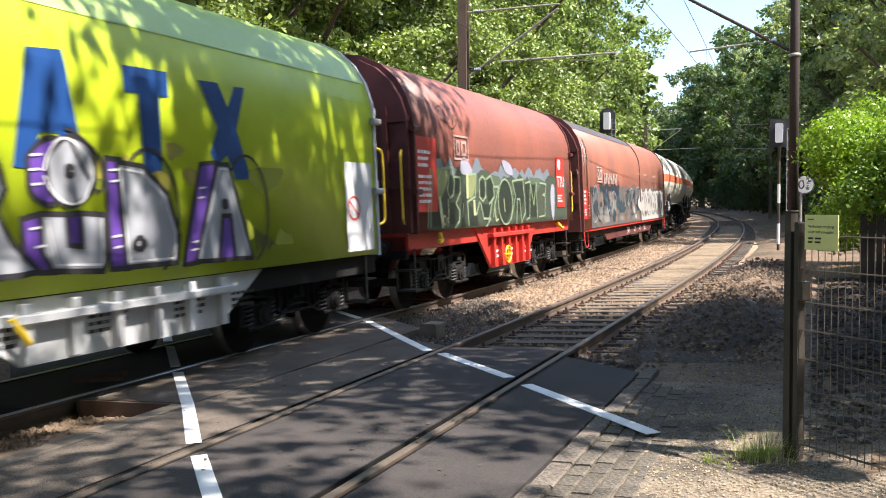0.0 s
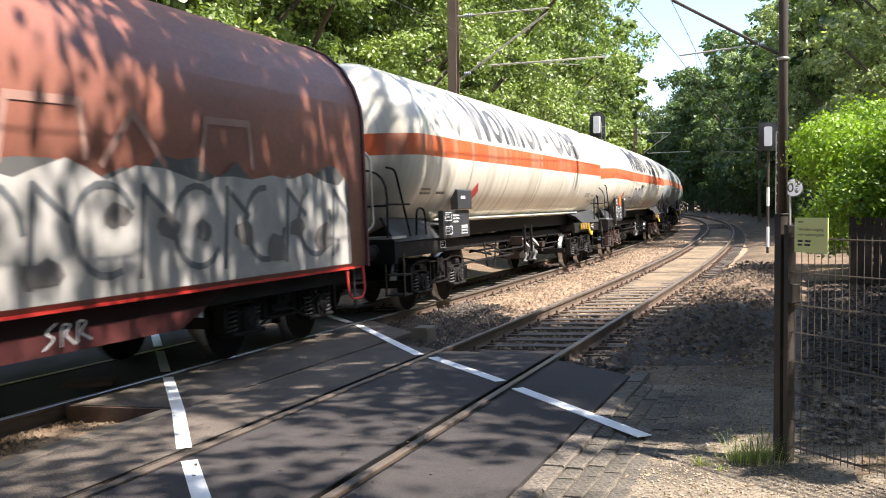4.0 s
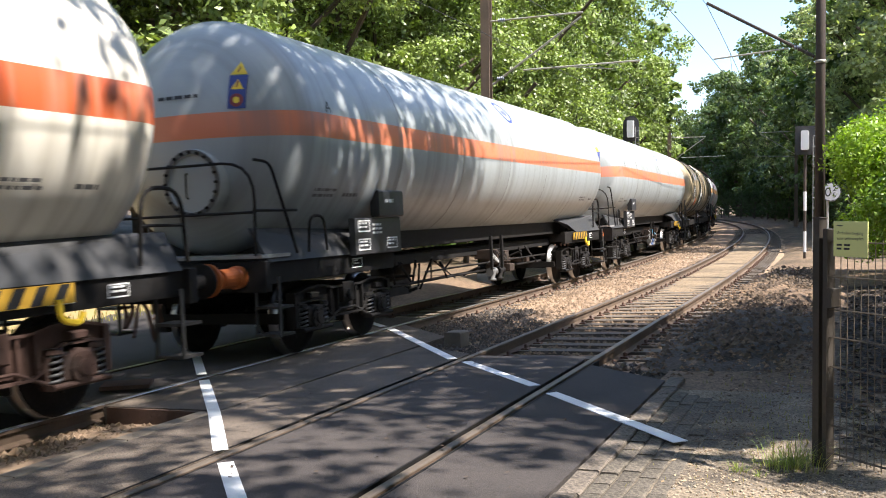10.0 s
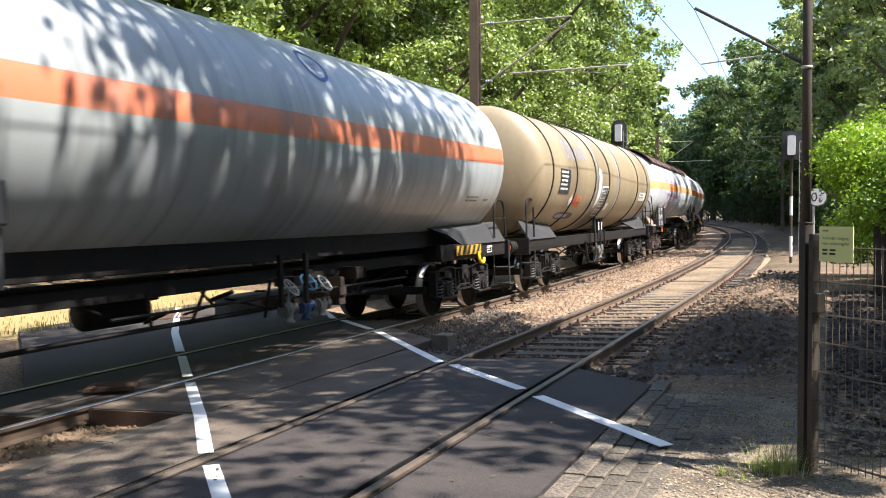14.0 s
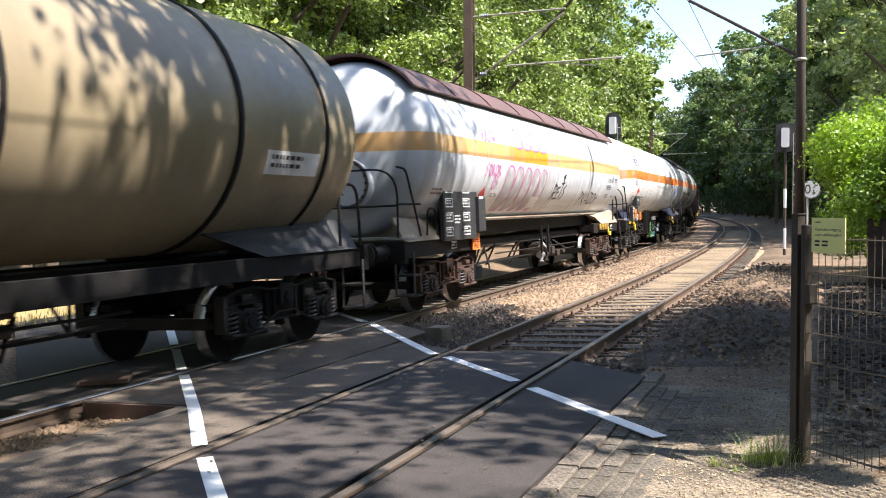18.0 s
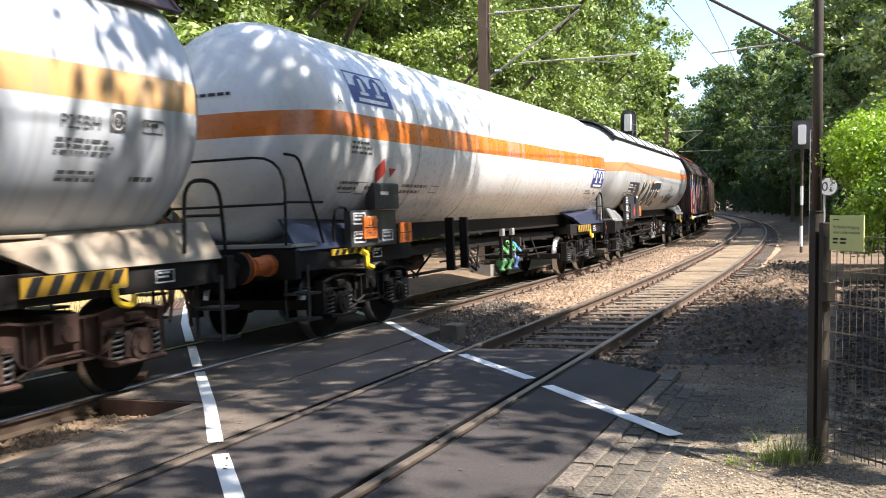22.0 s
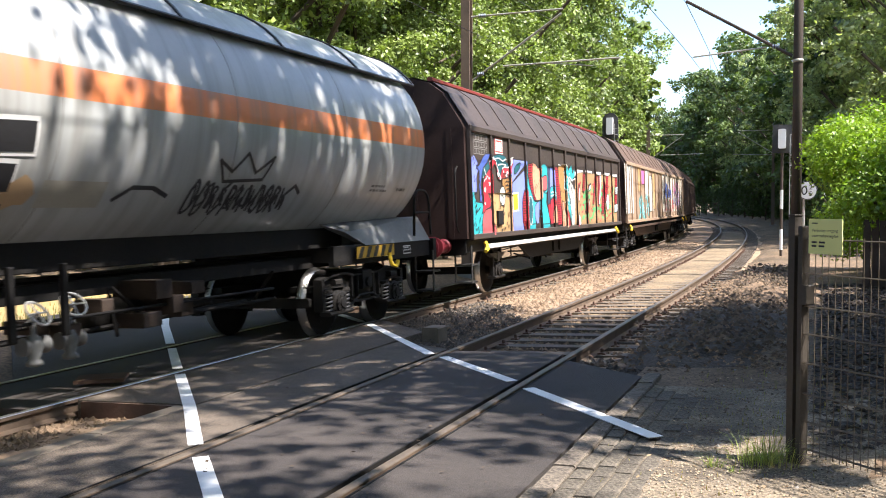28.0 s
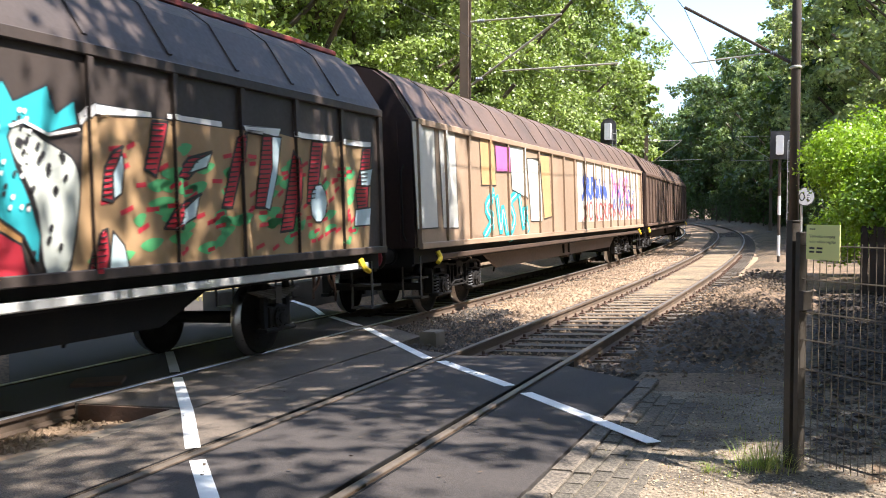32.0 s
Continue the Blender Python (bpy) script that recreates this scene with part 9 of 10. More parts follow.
def hood_wagon():
    """The long red sliding-hood wagon with the dark roof sheet."""
    a, b = J["hood"]
    half = (b - a) / 2 - 0.62
    pivot = half - 1.9
    w = make_wagon("hooded_wagon", "long faded red hooded wagon with dark roof and grey graffiti", a, b, pivot, "freight wagon")
    z0 = 0.95
    cover = part("hood", Geo().sweep(hood_section(z0), [-half + 0.1, 0, half - 0.1]), material("sunbleached_red_paint", (0.33, 0.125, 0.082), (0.20, 0.092, 0.07), rough=0.5, grain=18, stain=0.6, mix=0.7, bump=0.04, streak=True), w, "long sliding hood", smooth=True)
    top = [p for p in hood_section(z0, 0.008) if p[1] > 3.7]
    v = [(x, y, z) for y in (-half + 0.11, 1.55) for x, z in top]
    k = len(top)
    part("hood_top", Geo().add(v, [(i, i + k, i + k + 1, i + 1) for i in range(k - 1)]), roof_black, cover, "dark worn roof sheet", smooth=True)
    for y in (-half + 0.08, 1.6, half - 0.08):
        part("hood_rib", Geo().sweep(hood_section(z0 - 0.02, 0.022), [y - 0.035, y + 0.035]), wagon_red_dark, cover)
    for e in (-1, 1):
        sec = [(x * 0.96, z * 0.985) for x, z in hood_section(z0)]
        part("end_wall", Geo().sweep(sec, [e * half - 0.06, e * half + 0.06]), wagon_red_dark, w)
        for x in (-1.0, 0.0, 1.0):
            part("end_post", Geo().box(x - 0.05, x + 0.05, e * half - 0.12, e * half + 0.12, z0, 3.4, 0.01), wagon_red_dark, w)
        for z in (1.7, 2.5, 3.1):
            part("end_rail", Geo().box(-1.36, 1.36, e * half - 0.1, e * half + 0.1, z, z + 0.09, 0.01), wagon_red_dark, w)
        part("handrail", Geo().tube(arc([(1.32, e * (half + 0.1), 1.4), (1.38, e * (half + 0.25), 1.5), (1.38, e * (half + 0.25), 2.5), (1.32, e * (half + 0.1), 2.6)]), 0.02), wagon_red_dark if e < 0 else grey_steel, w, "bent handrail")
        add_bogie(w, e * pivot)
        part("step_rail", Geo().tube(arc([(1.4, e * (half - 0.2), 0.95), (1.42, e * (half - 0.2), 0.5), (1.42, e * (half - 0.7), 0.5), (1.4, e * (half - 0.7), 0.95)]), 0.018), red_paint, w)
    part("floor_frame", Geo().box(-1.3, 1.3, -half, half, z0 - 0.22, z0, 0.015), black_steel, w)
    part("red_edge", Geo().box(1.3, 1.432, -half + 0.3, half - 0.3, z0 - 0.03, z0 + 0.0), frame_red, w, "bright red lower edge")
    part("side_girder", belly(pivot - 2.4, z0 - 0.02, 0.55, 1.3), wagon_red_dark, w)
    add_ends(w, half)
    jag_field(cover, "graffiti", -8.0, half - 0.6, 1.0, 2.2, plain("smoky_dark_spray", (0.10, 0.095, 0.092)), S, 0.004, 67, "smoky dark sprayed field along the hood", 0.13, 0.3)
    jag_field(cover, "graffiti", -6.6, -3.2, 1.6, 2.32, plain("blue_black_spray", (0.022, 0.027, 0.036)), S, 0.0048, 77, "blue-black sprayed cloud", 0.14, 0.25)
    for i, (c, y, wd, z, ht, n, size, lab) in enumerate((((0.028, 0.032, 0.042), -8.0, 9.4, 1.15, 1.0, 22, 0.42, "blue-black sprayed clouds"), ((0.17, 0.125, 0.10), -7.8, 9.0, 1.05, 1.0, 12, 0.5, "brown sprayed clouds"),
                                                         ((0.20, 0.195, 0.18), -7.6, 9.0, 1.1, 0.9, 8, 0.48, "pale grey sprayed clouds"), ((0.03, 0.055, 0.07), -6.8, 6.4, 1.1, 0.9, 9, 0.38, "dark petrol sprayed clouds"))):
        blotches(cover, "graffiti", y, z, wd, ht, n, material("hood_spray", c, tuple(k * 0.5 for k in c), rough=0.55, grain=12, stain=3, mix=0.8, bump=0.03), S, 0.006 + 0.004 * i, 68 + i, lab, size)
    g = Geo()
    for line in (rounded([(-7.9, 1.2), (-7.75, 1.95), (-7.35, 2.2), (-7.0, 1.9), (-7.1, 1.3)]), ring(-4.3, 1.55, 0.55, 0.5, 18, 0.2, 3.4), [(-5.6, 2.1), (-5.55, 1.4), (-5.1, 1.5), (-4.9, 2.0)], [(-1.4, 1.2), (-1.1, 2.1), (-0.5, 2.2), (-0.2, 1.5), (-0.6, 1.15)], [(0.3, 1.1), (0.55, 2.2), (1.2, 2.25), (1.4, 1.6)]):
        stroke(g, line, 0.03, S, 0.0225)
    part("graffiti_tag", g, haze_spray, cover, "thin grey sprayed outlines")
    jag_field(cover, "graffiti", 1.75, half - 0.7, 1.0, 2.15, bright_spray, S, 0.0085, 69, "bright silver sprayed field", 0.12, 0.35)
    blotches(cover, "graffiti", -0.2, 1.1, 2.4, 0.9, 5, bright_spray, S, 0.0205, 79, "silver sprayed patches", 0.4)
    for i, y in enumerate((2.3, 3.7, 5.1, 6.4, 7.6)):
        g = Geo()
        for line in (ring(y, 1.6, 0.42, 0.42, 14, 0.5 * i, 4.6 + 0.5 * i), [(y + 0.45, 1.15), (y + 0.55, 2.0), (y + 0.95, 1.7)]):
            stroke(g, line, 0.07, S, 0.0125)
        part("graffiti_tag", g, grey_spray, cover, "dark grey sprayed outlines of unreadable forms")
    blotches(cover, "graffiti", 1.9, 1.15, 6.4, 0.75, 9, plain("smoke_grey_spray", (0.15, 0.135, 0.125)), S, 0.0145, 76, "smoke-grey sprayed clouds", 0.28)
    scrawl(cover, "graffiti_tag", -9.1, 2.75, 0.75, 0.62, 3, pale_spray, S, 0.005, 70, 0.03, "thin white scrawl")
    g = Geo()
    for y in (0.9, 2.5, 5.2):
        stroke(g, [(y, 2.2), (y + 0.12, 2.72), (y + 0.95, 2.74), (y + 1.0, 2.25)], 0.08, S, 0.0045)
    stroke(g, [(3.7, 2.2), (4.15, 2.7), (4.6, 2.22)], 0.08, S, 0.0045)
    part("graffiti_tag", g, plain("faded_spray", (0.33, 0.19, 0.15)), cover, "faded pale angular sprayed lines")
    g, k = Geo(), Geo()
    frame_lines(g, -7.08, 2.3, 0.84, 0.46, 0.04, S, 0.024)
    for y in (-6.95, -6.6):
        frame_lines(g, y, 2.37, 0.28, 0.32, 0.07, S, 0.024)
    y = -5.95
    for i, wd in enumerate((0.36, 0.36, 0.38, 0.34, 0.4, 0.38, 0.34, 0.36)):
        fill(g, rect(y, 2.28, wd * 0.28, 0.32), S, 0.024)
        fill(g, rect(y + wd * 0.36, 2.28 + 0.12 * (i % 2), wd * 0.26, 0.2), S, 0.024)
        y += wd * 0.84
    part("company_mark", g, plain("worn_grey_white", (0.34, 0.27, 0.24)), cover, "worn white plain shapes of a company mark")
    fill(k, rect(-9.15, 1.27, 0.85, 0.81), S, 0.012)
    part("notice_panel", k, frame_red, cover, "red notice panel")
    k = Geo()
    bars(k, -9.05, 1.62, 0.42, 0.42, 4, S, 0.016, 8)
    bars(k, -8.98, 1.34, 0.3, 0.2, 3, S, 0.016, 9)
    for z in (1.34, 1.55, 1.9):
        frame_lines(k, -8.5, z, 0.26, 0.1, 0.014, S, 0.016)
    part("data_text", k, white_letter, cover)
    for i, y in enumerate((-1.0, 0.4, 1.8, 3.0)):
        scrawl(w, "graffiti_tag", y, 0.62, 0.6, 0.2, 3, white_letter, face(1.31), 0.004, 80 + i, 0.02, "small white scrawl on the girder")


hood_wagon()


def panel_wagon(key, label, wall, axles, panels, ridge, seed, door=False):
    """A sliding-wall wagon with ribbed sides and roof."""
    a, b = J[key]
    half = (b - a) / 2 - 0.62
    z0, eave = 1.18, 3.2
    roof = [(1.42, eave), (1.36, 3.32), (1.02, 3.86), (0.75, 4.06), (0.35, 4.18)]
    pivot = half - 2.5 if axles == 2 else half - 2.6
    w = make_wagon("sliding_wall_wagon", label, a, b, pivot, "freight wagon")
    sec = [(1.38, z0)] + [(x - 0.04, z) for x, z in roof]
    sec += [(-x, z) for x, z in sec[::-1]]
    body = part("body", Geo().sweep(sec, [-half + 0.06, half - 0.06]), wall, w, "sliding side walls")
    v = [(x, y, z + 0.012) for y in (-half + 0.02, half - 0.02) for x, z in roof + [(-x, z) for x, z in roof[::-1]]]
    k = 2 * len(roof)
    rf = part("roof", Geo().add(v, [(i, i + k, i + k + 1, i + 1) for i in range(k - 1)]), shaded_roof if axles == 2 else brown_roof, w, "curved roof sheets")
    posts = [Geo().box(1.36, 1.425, -wd / 2, wd / 2, z0, eave, 0.008).mesh("wall_post", wall) for wd in (0.075, 0.11)]
    ribm = Geo().sweep([(x * 1.012, z + 0.02) for x, z in roof[1:]] + [(x * 0.99, z - 0.01) for x, z in roof[:0:-1]], [-0.03, 0.03]).mesh("roof_rib", shaded_roof if axles == 2 else brown_roof)
    for i in range(panels + 1):
        y = -half + 0.08 + (2 * half - 0.16) * i / panels
        part("wall_post", posts[0 if i % (panels // 2) else 1], None, body, at=pose(0, y, 0))
        if 0 < i < panels:
            part("roof_rib", ribm, None, rf, at=pose(0, y, 0))
    part("wall_rail", Geo().box(1.37, 1.435, -half + 0.03, half - 0.03, eave - 0.06, eave + 0.05, 0.01), wall, body)
    part("wall_rail", Geo().box(1.37, 1.44, -half + 0.03, half - 0.03, z0 - 0.02, z0 + 0.08, 0.01), wall, body)
    if ridge:
        part("ridge", Geo().box(0.62, 0.72, -half + 0.05, half - 0.05, 4.10, 4.17, 0.01), plain("dull_red_edge", (0.19, 0.03, 0.024)), rf, "red edge along the roof")
    for e in (-1, 1):
        es = [(x * 0.97, z) for x, z in sec]
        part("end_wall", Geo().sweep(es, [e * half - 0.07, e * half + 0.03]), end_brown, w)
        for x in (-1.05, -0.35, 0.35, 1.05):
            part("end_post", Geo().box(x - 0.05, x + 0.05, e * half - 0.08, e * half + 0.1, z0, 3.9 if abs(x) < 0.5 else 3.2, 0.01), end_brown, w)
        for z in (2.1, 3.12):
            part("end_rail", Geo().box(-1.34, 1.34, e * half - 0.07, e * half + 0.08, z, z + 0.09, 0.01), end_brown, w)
        part("ladder", Geo().tube(arc([(1.2, e * (half + 0.1), 1.3), (1.2, e * (half + 0.22), 1.4), (1.2, e * (half + 0.22), 2.4), (1.2, e * (half + 0.1), 2.5)]), 0.018), black_steel, w)
        part("hook", Geo().tube(arc([(1.38, e * (half - 0.8), 1.1), (1.44, e * (half - 0.8), 0.98), (1.44, e * (half - 0.65), 0.92)]), 0.04), yellow_paint, w, "yellow rope hook")
        if axles == 4:
            add_bogie(w, e * pivot)
        else:
            ws = part("wheelset", WHEELSET, None, w, "steel wheels on their axle", at=pose(0, e * pivot, 0.46))
            SPINNING.append((ws, w, e * pivot, (0, e * pivot, 0.46)))
            add_tyres(w, (e * pivot,))
            for x in (-1.03, 1.03):
                part("axlebox", AXLEBOX, None, w, "axlebox with bright cover", at=pose(x, e * pivot, 0.46, 0, 0, 0 if x > 0 else 180))
                part("leaf_spring", LEAF_SPRING, None, w, "stacked leaf spring", at=pose(x, e * pivot, 0.80))
                for k2 in (-0.26, 0.26):
                    part("axle_guard", Geo().box(x - 0.03, x + 0.03, e * pivot + k2 - 0.04, e * pivot + k2 + 0.04, 0.3, 1.0), black_steel, w)
    part("floor_frame", Geo().box(-1.28, 1.28, -half, half, 0.92, z0 - 0.01, 0.012), black_steel, w)
    part("side_beam", Geo().box(1.29, 1.36, -half + 1.0, half - 0.5, 0.955, 1.045, 0.012), plain("worn_white", (0.62, 0.62, 0.6)) if axles == 2 else brown_wall, w, "pale beam along the foot of the wall")
    part("side_girder", belly(pivot - 2.3, 0.95, 0.6, 1.1), black_steel if axles == 2 else brown_wall, w)
    add_underfloor(w, max(pivot - 2.4, 1.5), seed, ())
    add_ends(w, half, "red" if key == "brown_a" else "black")
    return w, body, half


# first brown wagon and its colourful graffiti
w, body, half = panel_wagon("brown_a", "brown two-axle sliding-wall wagon covered with colourful graffiti", shaded_wall, 2, 12, True, 91)


def ribbed(half, panels):
    """The ribbed side wall: paint lies in the panels and on the posts."""
    posts = [-half + 0.08 + (2 * half - 0.16) * i / panels for i in range(panels + 1)]
    wide = [0.055 if i % (panels // 2) == 0 else 0.0375 for i in range(panels + 1)]

    def surf(y, v, lift):
        return ((1.426 if any(abs(y - p) < k for p, k in zip(posts, wide)) else 1.381) + lift, y, v)
    BREAKS[surf] = sorted([p - k for p, k in zip(posts, wide)] + [p + k for p, k in zip(posts, wide)])
    return surf


P = ribbed(half, 12)
spray(body, blue_spray, 1, P, False, "lilac-blue sprayed forms",
      [(-7.165, 2.66), (-6.87, 2.71), (-6.67, 2.59), (-6.66, 2.46), (-6.78, 2.29), (-6.77, 2.02), (-7.165, 2.02)])
spray(body, cyan_spray, 2, P, False, "turquoise sprayed foot",
      [(-7.165, 2.02), (-7, 2.04), (-6.83, 1.85), (-6.51, 1.84), (-6.32, 1.66), (-6.37, 1.22), (-7.165, 1.2)])
spray(body, deep_blue_spray, 1, P, False, "blue sprayed jagged band",
      [(-6.77, 2.53), (-6.61, 2.53), (-6.38, 2.69), (-6.22, 2.77), (-5.83, 2.78), (-6, 2.72), (-6.14, 2.6), (-6.37, 2.5), (-6.46, 2.37), (-6.55, 2.17), (-6.5, 1.98), (-6.47, 1.79), (-6.58, 1.68), (-6.66, 1.65), (-6.61, 1.89), (-6.63, 2.14), (-6.6, 2.39), (-6.69, 2.46), (-6.77, 2.47)])
spray(body, teal_spray, 2, P, True, "dark teal sprayed patch",
      [(-6.46, 2.37), (-6.37, 2.48), (-6.14, 2.59), (-6.01, 2.63), (-5.99, 2.5), (-6.11, 2.42), (-6.29, 2.36), (-6.4, 2.24)])
spray(body, red_spray, 3, P, False, "crimson sprayed body",
      [(-6.42, 2.22), (-6.29, 2.35), (-6, 2.5), (-5.93, 2.37), (-5.93, 2.01), (-6.07, 1.99), (-6, 1.89), (-6.02, 1.76), (-6.33, 1.7), (-6.46, 1.62), (-6.5, 1.68), (-6.4, 1.89), (-6.45, 2.05)])
spray(body, teal_spray, 3, P, True, "dark teal sprayed wave",
      [(-5.79, 2.73), (-5.41, 2.8), (-4.95, 2.77), (-4.95, 2.66), (-4.69, 2.64), (-4.88, 2.55), (-5.1, 2.56), (-5.24, 2.51), (-5.36, 2.35), (-5.48, 2.37), (-5.51, 2.5), (-5.61, 2.65)])
spray(body, red_spray, 4, P, True, "crimson sprayed arch",
      [(-6.01, 2.62), (-5.91, 2.71), (-5.79, 2.72), (-5.61, 2.64), (-5.51, 2.49), (-5.48, 2.36), (-5.33, 2.33), (-5.24, 2.51), (-5.1, 2.55), (-4.82, 2.55), (-4.62, 2.74), (-4.46, 2.78), (-4.46, 2.64), (-4.64, 2.51), (-4.86, 2.36), (-5.17, 2.32), (-5.44, 2.3), (-5.55, 2.38), (-5.58, 2.53), (-5.73, 2.59), (-5.92, 2.55), (-5.97, 2.45)])
spray(body, rose_spray, 4, P, False, "rose-red sprayed foot",
      [(-6.53, 1.51), (-6.46, 1.62), (-6.33, 1.7), (-6.02, 1.74), (-5.97, 1.68), (-5.99, 1.42), (-5.8, 1.4), (-5.68, 1.31), (-5.7, 1.2), (-6.55, 1.2)])
spray(body, tan_spray, 3, P, False, "sand-coloured sprayed form",
      [(-6.16, 2.01), (-4.73, 2.03), (-4.74, 1.76), (-4.71, 1.41), (-4.69, 1.24), (-5.66, 1.22), (-5.73, 1.38), (-5.99, 1.44), (-5.97, 1.69), (-6, 1.89)])
spray(body, ochre_spray, 4, P, True, "ochre sprayed dome",
      [(-5.21, 2.16), (-5.23, 2.31), (-5.14, 2.42), (-4.91, 2.4), (-4.72, 2.33), (-4.76, 2.03), (-5.02, 2.02), (-5.07, 2.11)])
spray(body, pale_spray, 5, P, False, "pale sprayed dial",
      [(-5.06, 1.97), (-5.09, 1.89), (-5.15, 1.81), (-5.23, 1.78), (-5.32, 1.78), (-5.39, 1.81), (-5.44, 1.88), (-5.45, 1.97), (-5.43, 2.05), (-5.37, 2.12), (-5.29, 2.16), (-5.2, 2.17), (-5.13, 2.13), (-5.08, 2.06)])
spray(body, blue_spray, 1, P, False, "lilac-blue sprayed forms",
      [(-4.63, 2.67), (-4.44, 2.75), (-3.39, 2.75), (-3.55, 2.66), (-3.99, 2.48), (-4.72, 2.18), (-4.69, 2.45)],
      [(-4.72, 2.16), (-4.4, 2.29), (-3.63, 2.54), (-3.58, 2.14), (-3.82, 1.92), (-3.84, 1.55), (-3.7, 1.23), (-4.63, 1.23), (-4.71, 1.41), (-4.74, 1.76)])
spray(body, teal_spray, 3, P, True, "dark teal sprayed oval",
      [(-4.39, 2.49), (-4.28, 2.61), (-3.94, 2.69), (-3.95, 2.6), (-4.19, 2.47), (-4.36, 2.44)])
spray(body, white_letter, 3, P, False, "white sprayed frame",
      [(-4.56, 2.04), (-4.14, 2.06), (-4.13, 1.67), (-4.56, 1.64)], edge=0)
spray(body, yellow_paint, 4, P, False, "yellow sprayed square",
      [(-4.52, 2.01), (-4.19, 2.03), (-4.19, 1.7), (-4.51, 1.68)], edge=0)
spray(body, cyan_spray, 2, P, False, "turquoise sprayed forms",
      [(-3.55, 2.66), (-3.35, 2.74), (-3.33, 2.41), (-3.12, 2.11), (-2.89, 1.87), (-2.63, 1.86), (-2.89, 1.76), (-2.84, 1.34), (-2.93, 1.23), (-3.4, 1.23), (-3.43, 1.54), (-3.51, 2.14)],
      [(-2.49, 1.87), (-2.15, 2.09), (-1.81, 2.1), (-1.88, 1.85), (-1.62, 1.5), (-1.6, 1.22), (-2.38, 1.24), (-2.42, 1.61)])
spray(body, red_spray, 4, P, False, "crimson sprayed forms",
      [(-3.39, 1.67), (-3.42, 1.47), (-3.5, 1.31), (-3.61, 1.22), (-3.71, 1.23), (-3.8, 1.32), (-3.85, 1.48), (-3.86, 1.67), (-3.83, 1.87), (-3.75, 2.03), (-3.65, 2.12), (-3.54, 2.12), (-3.45, 2.04), (-3.4, 1.87)],
      [(-3.35, 2.69), (-2.98, 2.72), (-3.03, 2.47), (-3.01, 2.21), (-2.8, 1.89), (-2.97, 1.91), (-3.27, 2.24), (-3.35, 2.45)])
spray(body, teal_spray, 4, P, False, "dark teal sprayed oval",
      [(-3.08, 1.67), (-3.11, 1.53), (-3.16, 1.42), (-3.23, 1.36), (-3.3, 1.36), (-3.36, 1.42), (-3.4, 1.53), (-3.4, 1.67), (-3.38, 1.81), (-3.33, 1.92), (-3.26, 1.98), (-3.19, 1.98), (-3.13, 1.92), (-3.09, 1.81)])
spray(body, blue_spray, 1, P, False, "lilac-blue sprayed form",
      [(-3.04, 1.87), (-2.45, 1.87), (-2.57, 1.38), (-2.73, 1.36), (-2.83, 1.48)])
spray(body, skin_spray, 5, P, False, "peach sprayed form",
      [(-2.98, 2.73), (-2.74, 2.71), (-2.57, 2.62), (-2.35, 2.63), (-2.41, 2.44), (-2.18, 2.33), (-2.24, 1.99), (-2.49, 1.9), (-2.76, 1.89), (-2.92, 2.01), (-3.01, 2.25), (-3.03, 2.47)])
spray(body, cyan_spray, 3, P, True, "turquoise sprayed round form",
      [(-2.35, 2.63), (-2.11, 2.73), (-1.82, 2.72), (-1.71, 2.55), (-1.78, 2.1), (-2.15, 2.12), (-2.23, 2.38), (-2.41, 2.44)])
spray(body, rose_spray, 5, P, True, "rose-red sprayed form",
      [(-2.23, 2.4), (-1.84, 2.47), (-1.83, 2.17), (-2.11, 2.12), (-2.21, 2.23)])
spray(body, dusk_spray, 2, P, False, "dusky blue sprayed form",
      [(-1.72, 2.68), (-1.19, 2.69), (-1.24, 1.86), (-1.73, 1.8)])
spray(body, red_spray, 3, P, False, "crimson sprayed form",
      [(-1.73, 1.8), (-1.23, 1.87), (-1.23, 1.39), (-1.51, 1.35), (-1.68, 1.55)])
spray(body, cyan_spray, 3, P, False, "turquoise sprayed base",
      [(-3.39, 1.36), (-2.84, 1.37), (-2.85, 1.22), (-3.4, 1.22)],
      [(-2.38, 1.35), (-1.59, 1.35), (-1.6, 1.24), (-2.38, 1.25)])
spray(body, blue_spray, 3, P, True, "lilac-blue sprayed form",
      [(-1.46, 2.68), (-1.19, 2.65), (-1.09, 2.45), (-1.04, 2.28), (-1.13, 2.23), (-1.49, 2.19)])
spray(body, cyan_spray, 4, P, True, "turquoise sprayed band",
      [(-1.49, 2.19), (-1.04, 2.23), (-0.96, 2.09), (-0.95, 1.88), (-1.26, 1.98), (-1.5, 1.93)])
spray(body, red_spray, 4, P, False, "crimson sprayed tall form",
      [(-1.04, 2.7), (-0.79, 2.73), (-0.67, 2.44), (-0.57, 2.1), (-0.49, 1.8), (-0.5, 1.31), (-0.85, 1.3), (-0.86, 1.63), (-0.92, 2.09), (-1.01, 2.41)])
spray(body, red_spray, 5, P, False, "crimson sprayed arch",
      [(-1.51, 1.9), (-1.27, 1.96), (-1.02, 1.89), (-0.9, 1.7), (-0.87, 1.36), (-0.96, 1.35), (-1.02, 1.79), (-1.13, 1.86), (-1.26, 1.73), (-1.33, 1.54), (-1.3, 1.35), (-1.54, 1.33)])
spray(body, skin_spray, 6, P, True, "peach sprayed form",
      [(-1.29, 1.54), (-1.19, 1.81), (-1.04, 1.87), (-0.94, 1.7), (-0.92, 1.37), (-1.28, 1.37)])
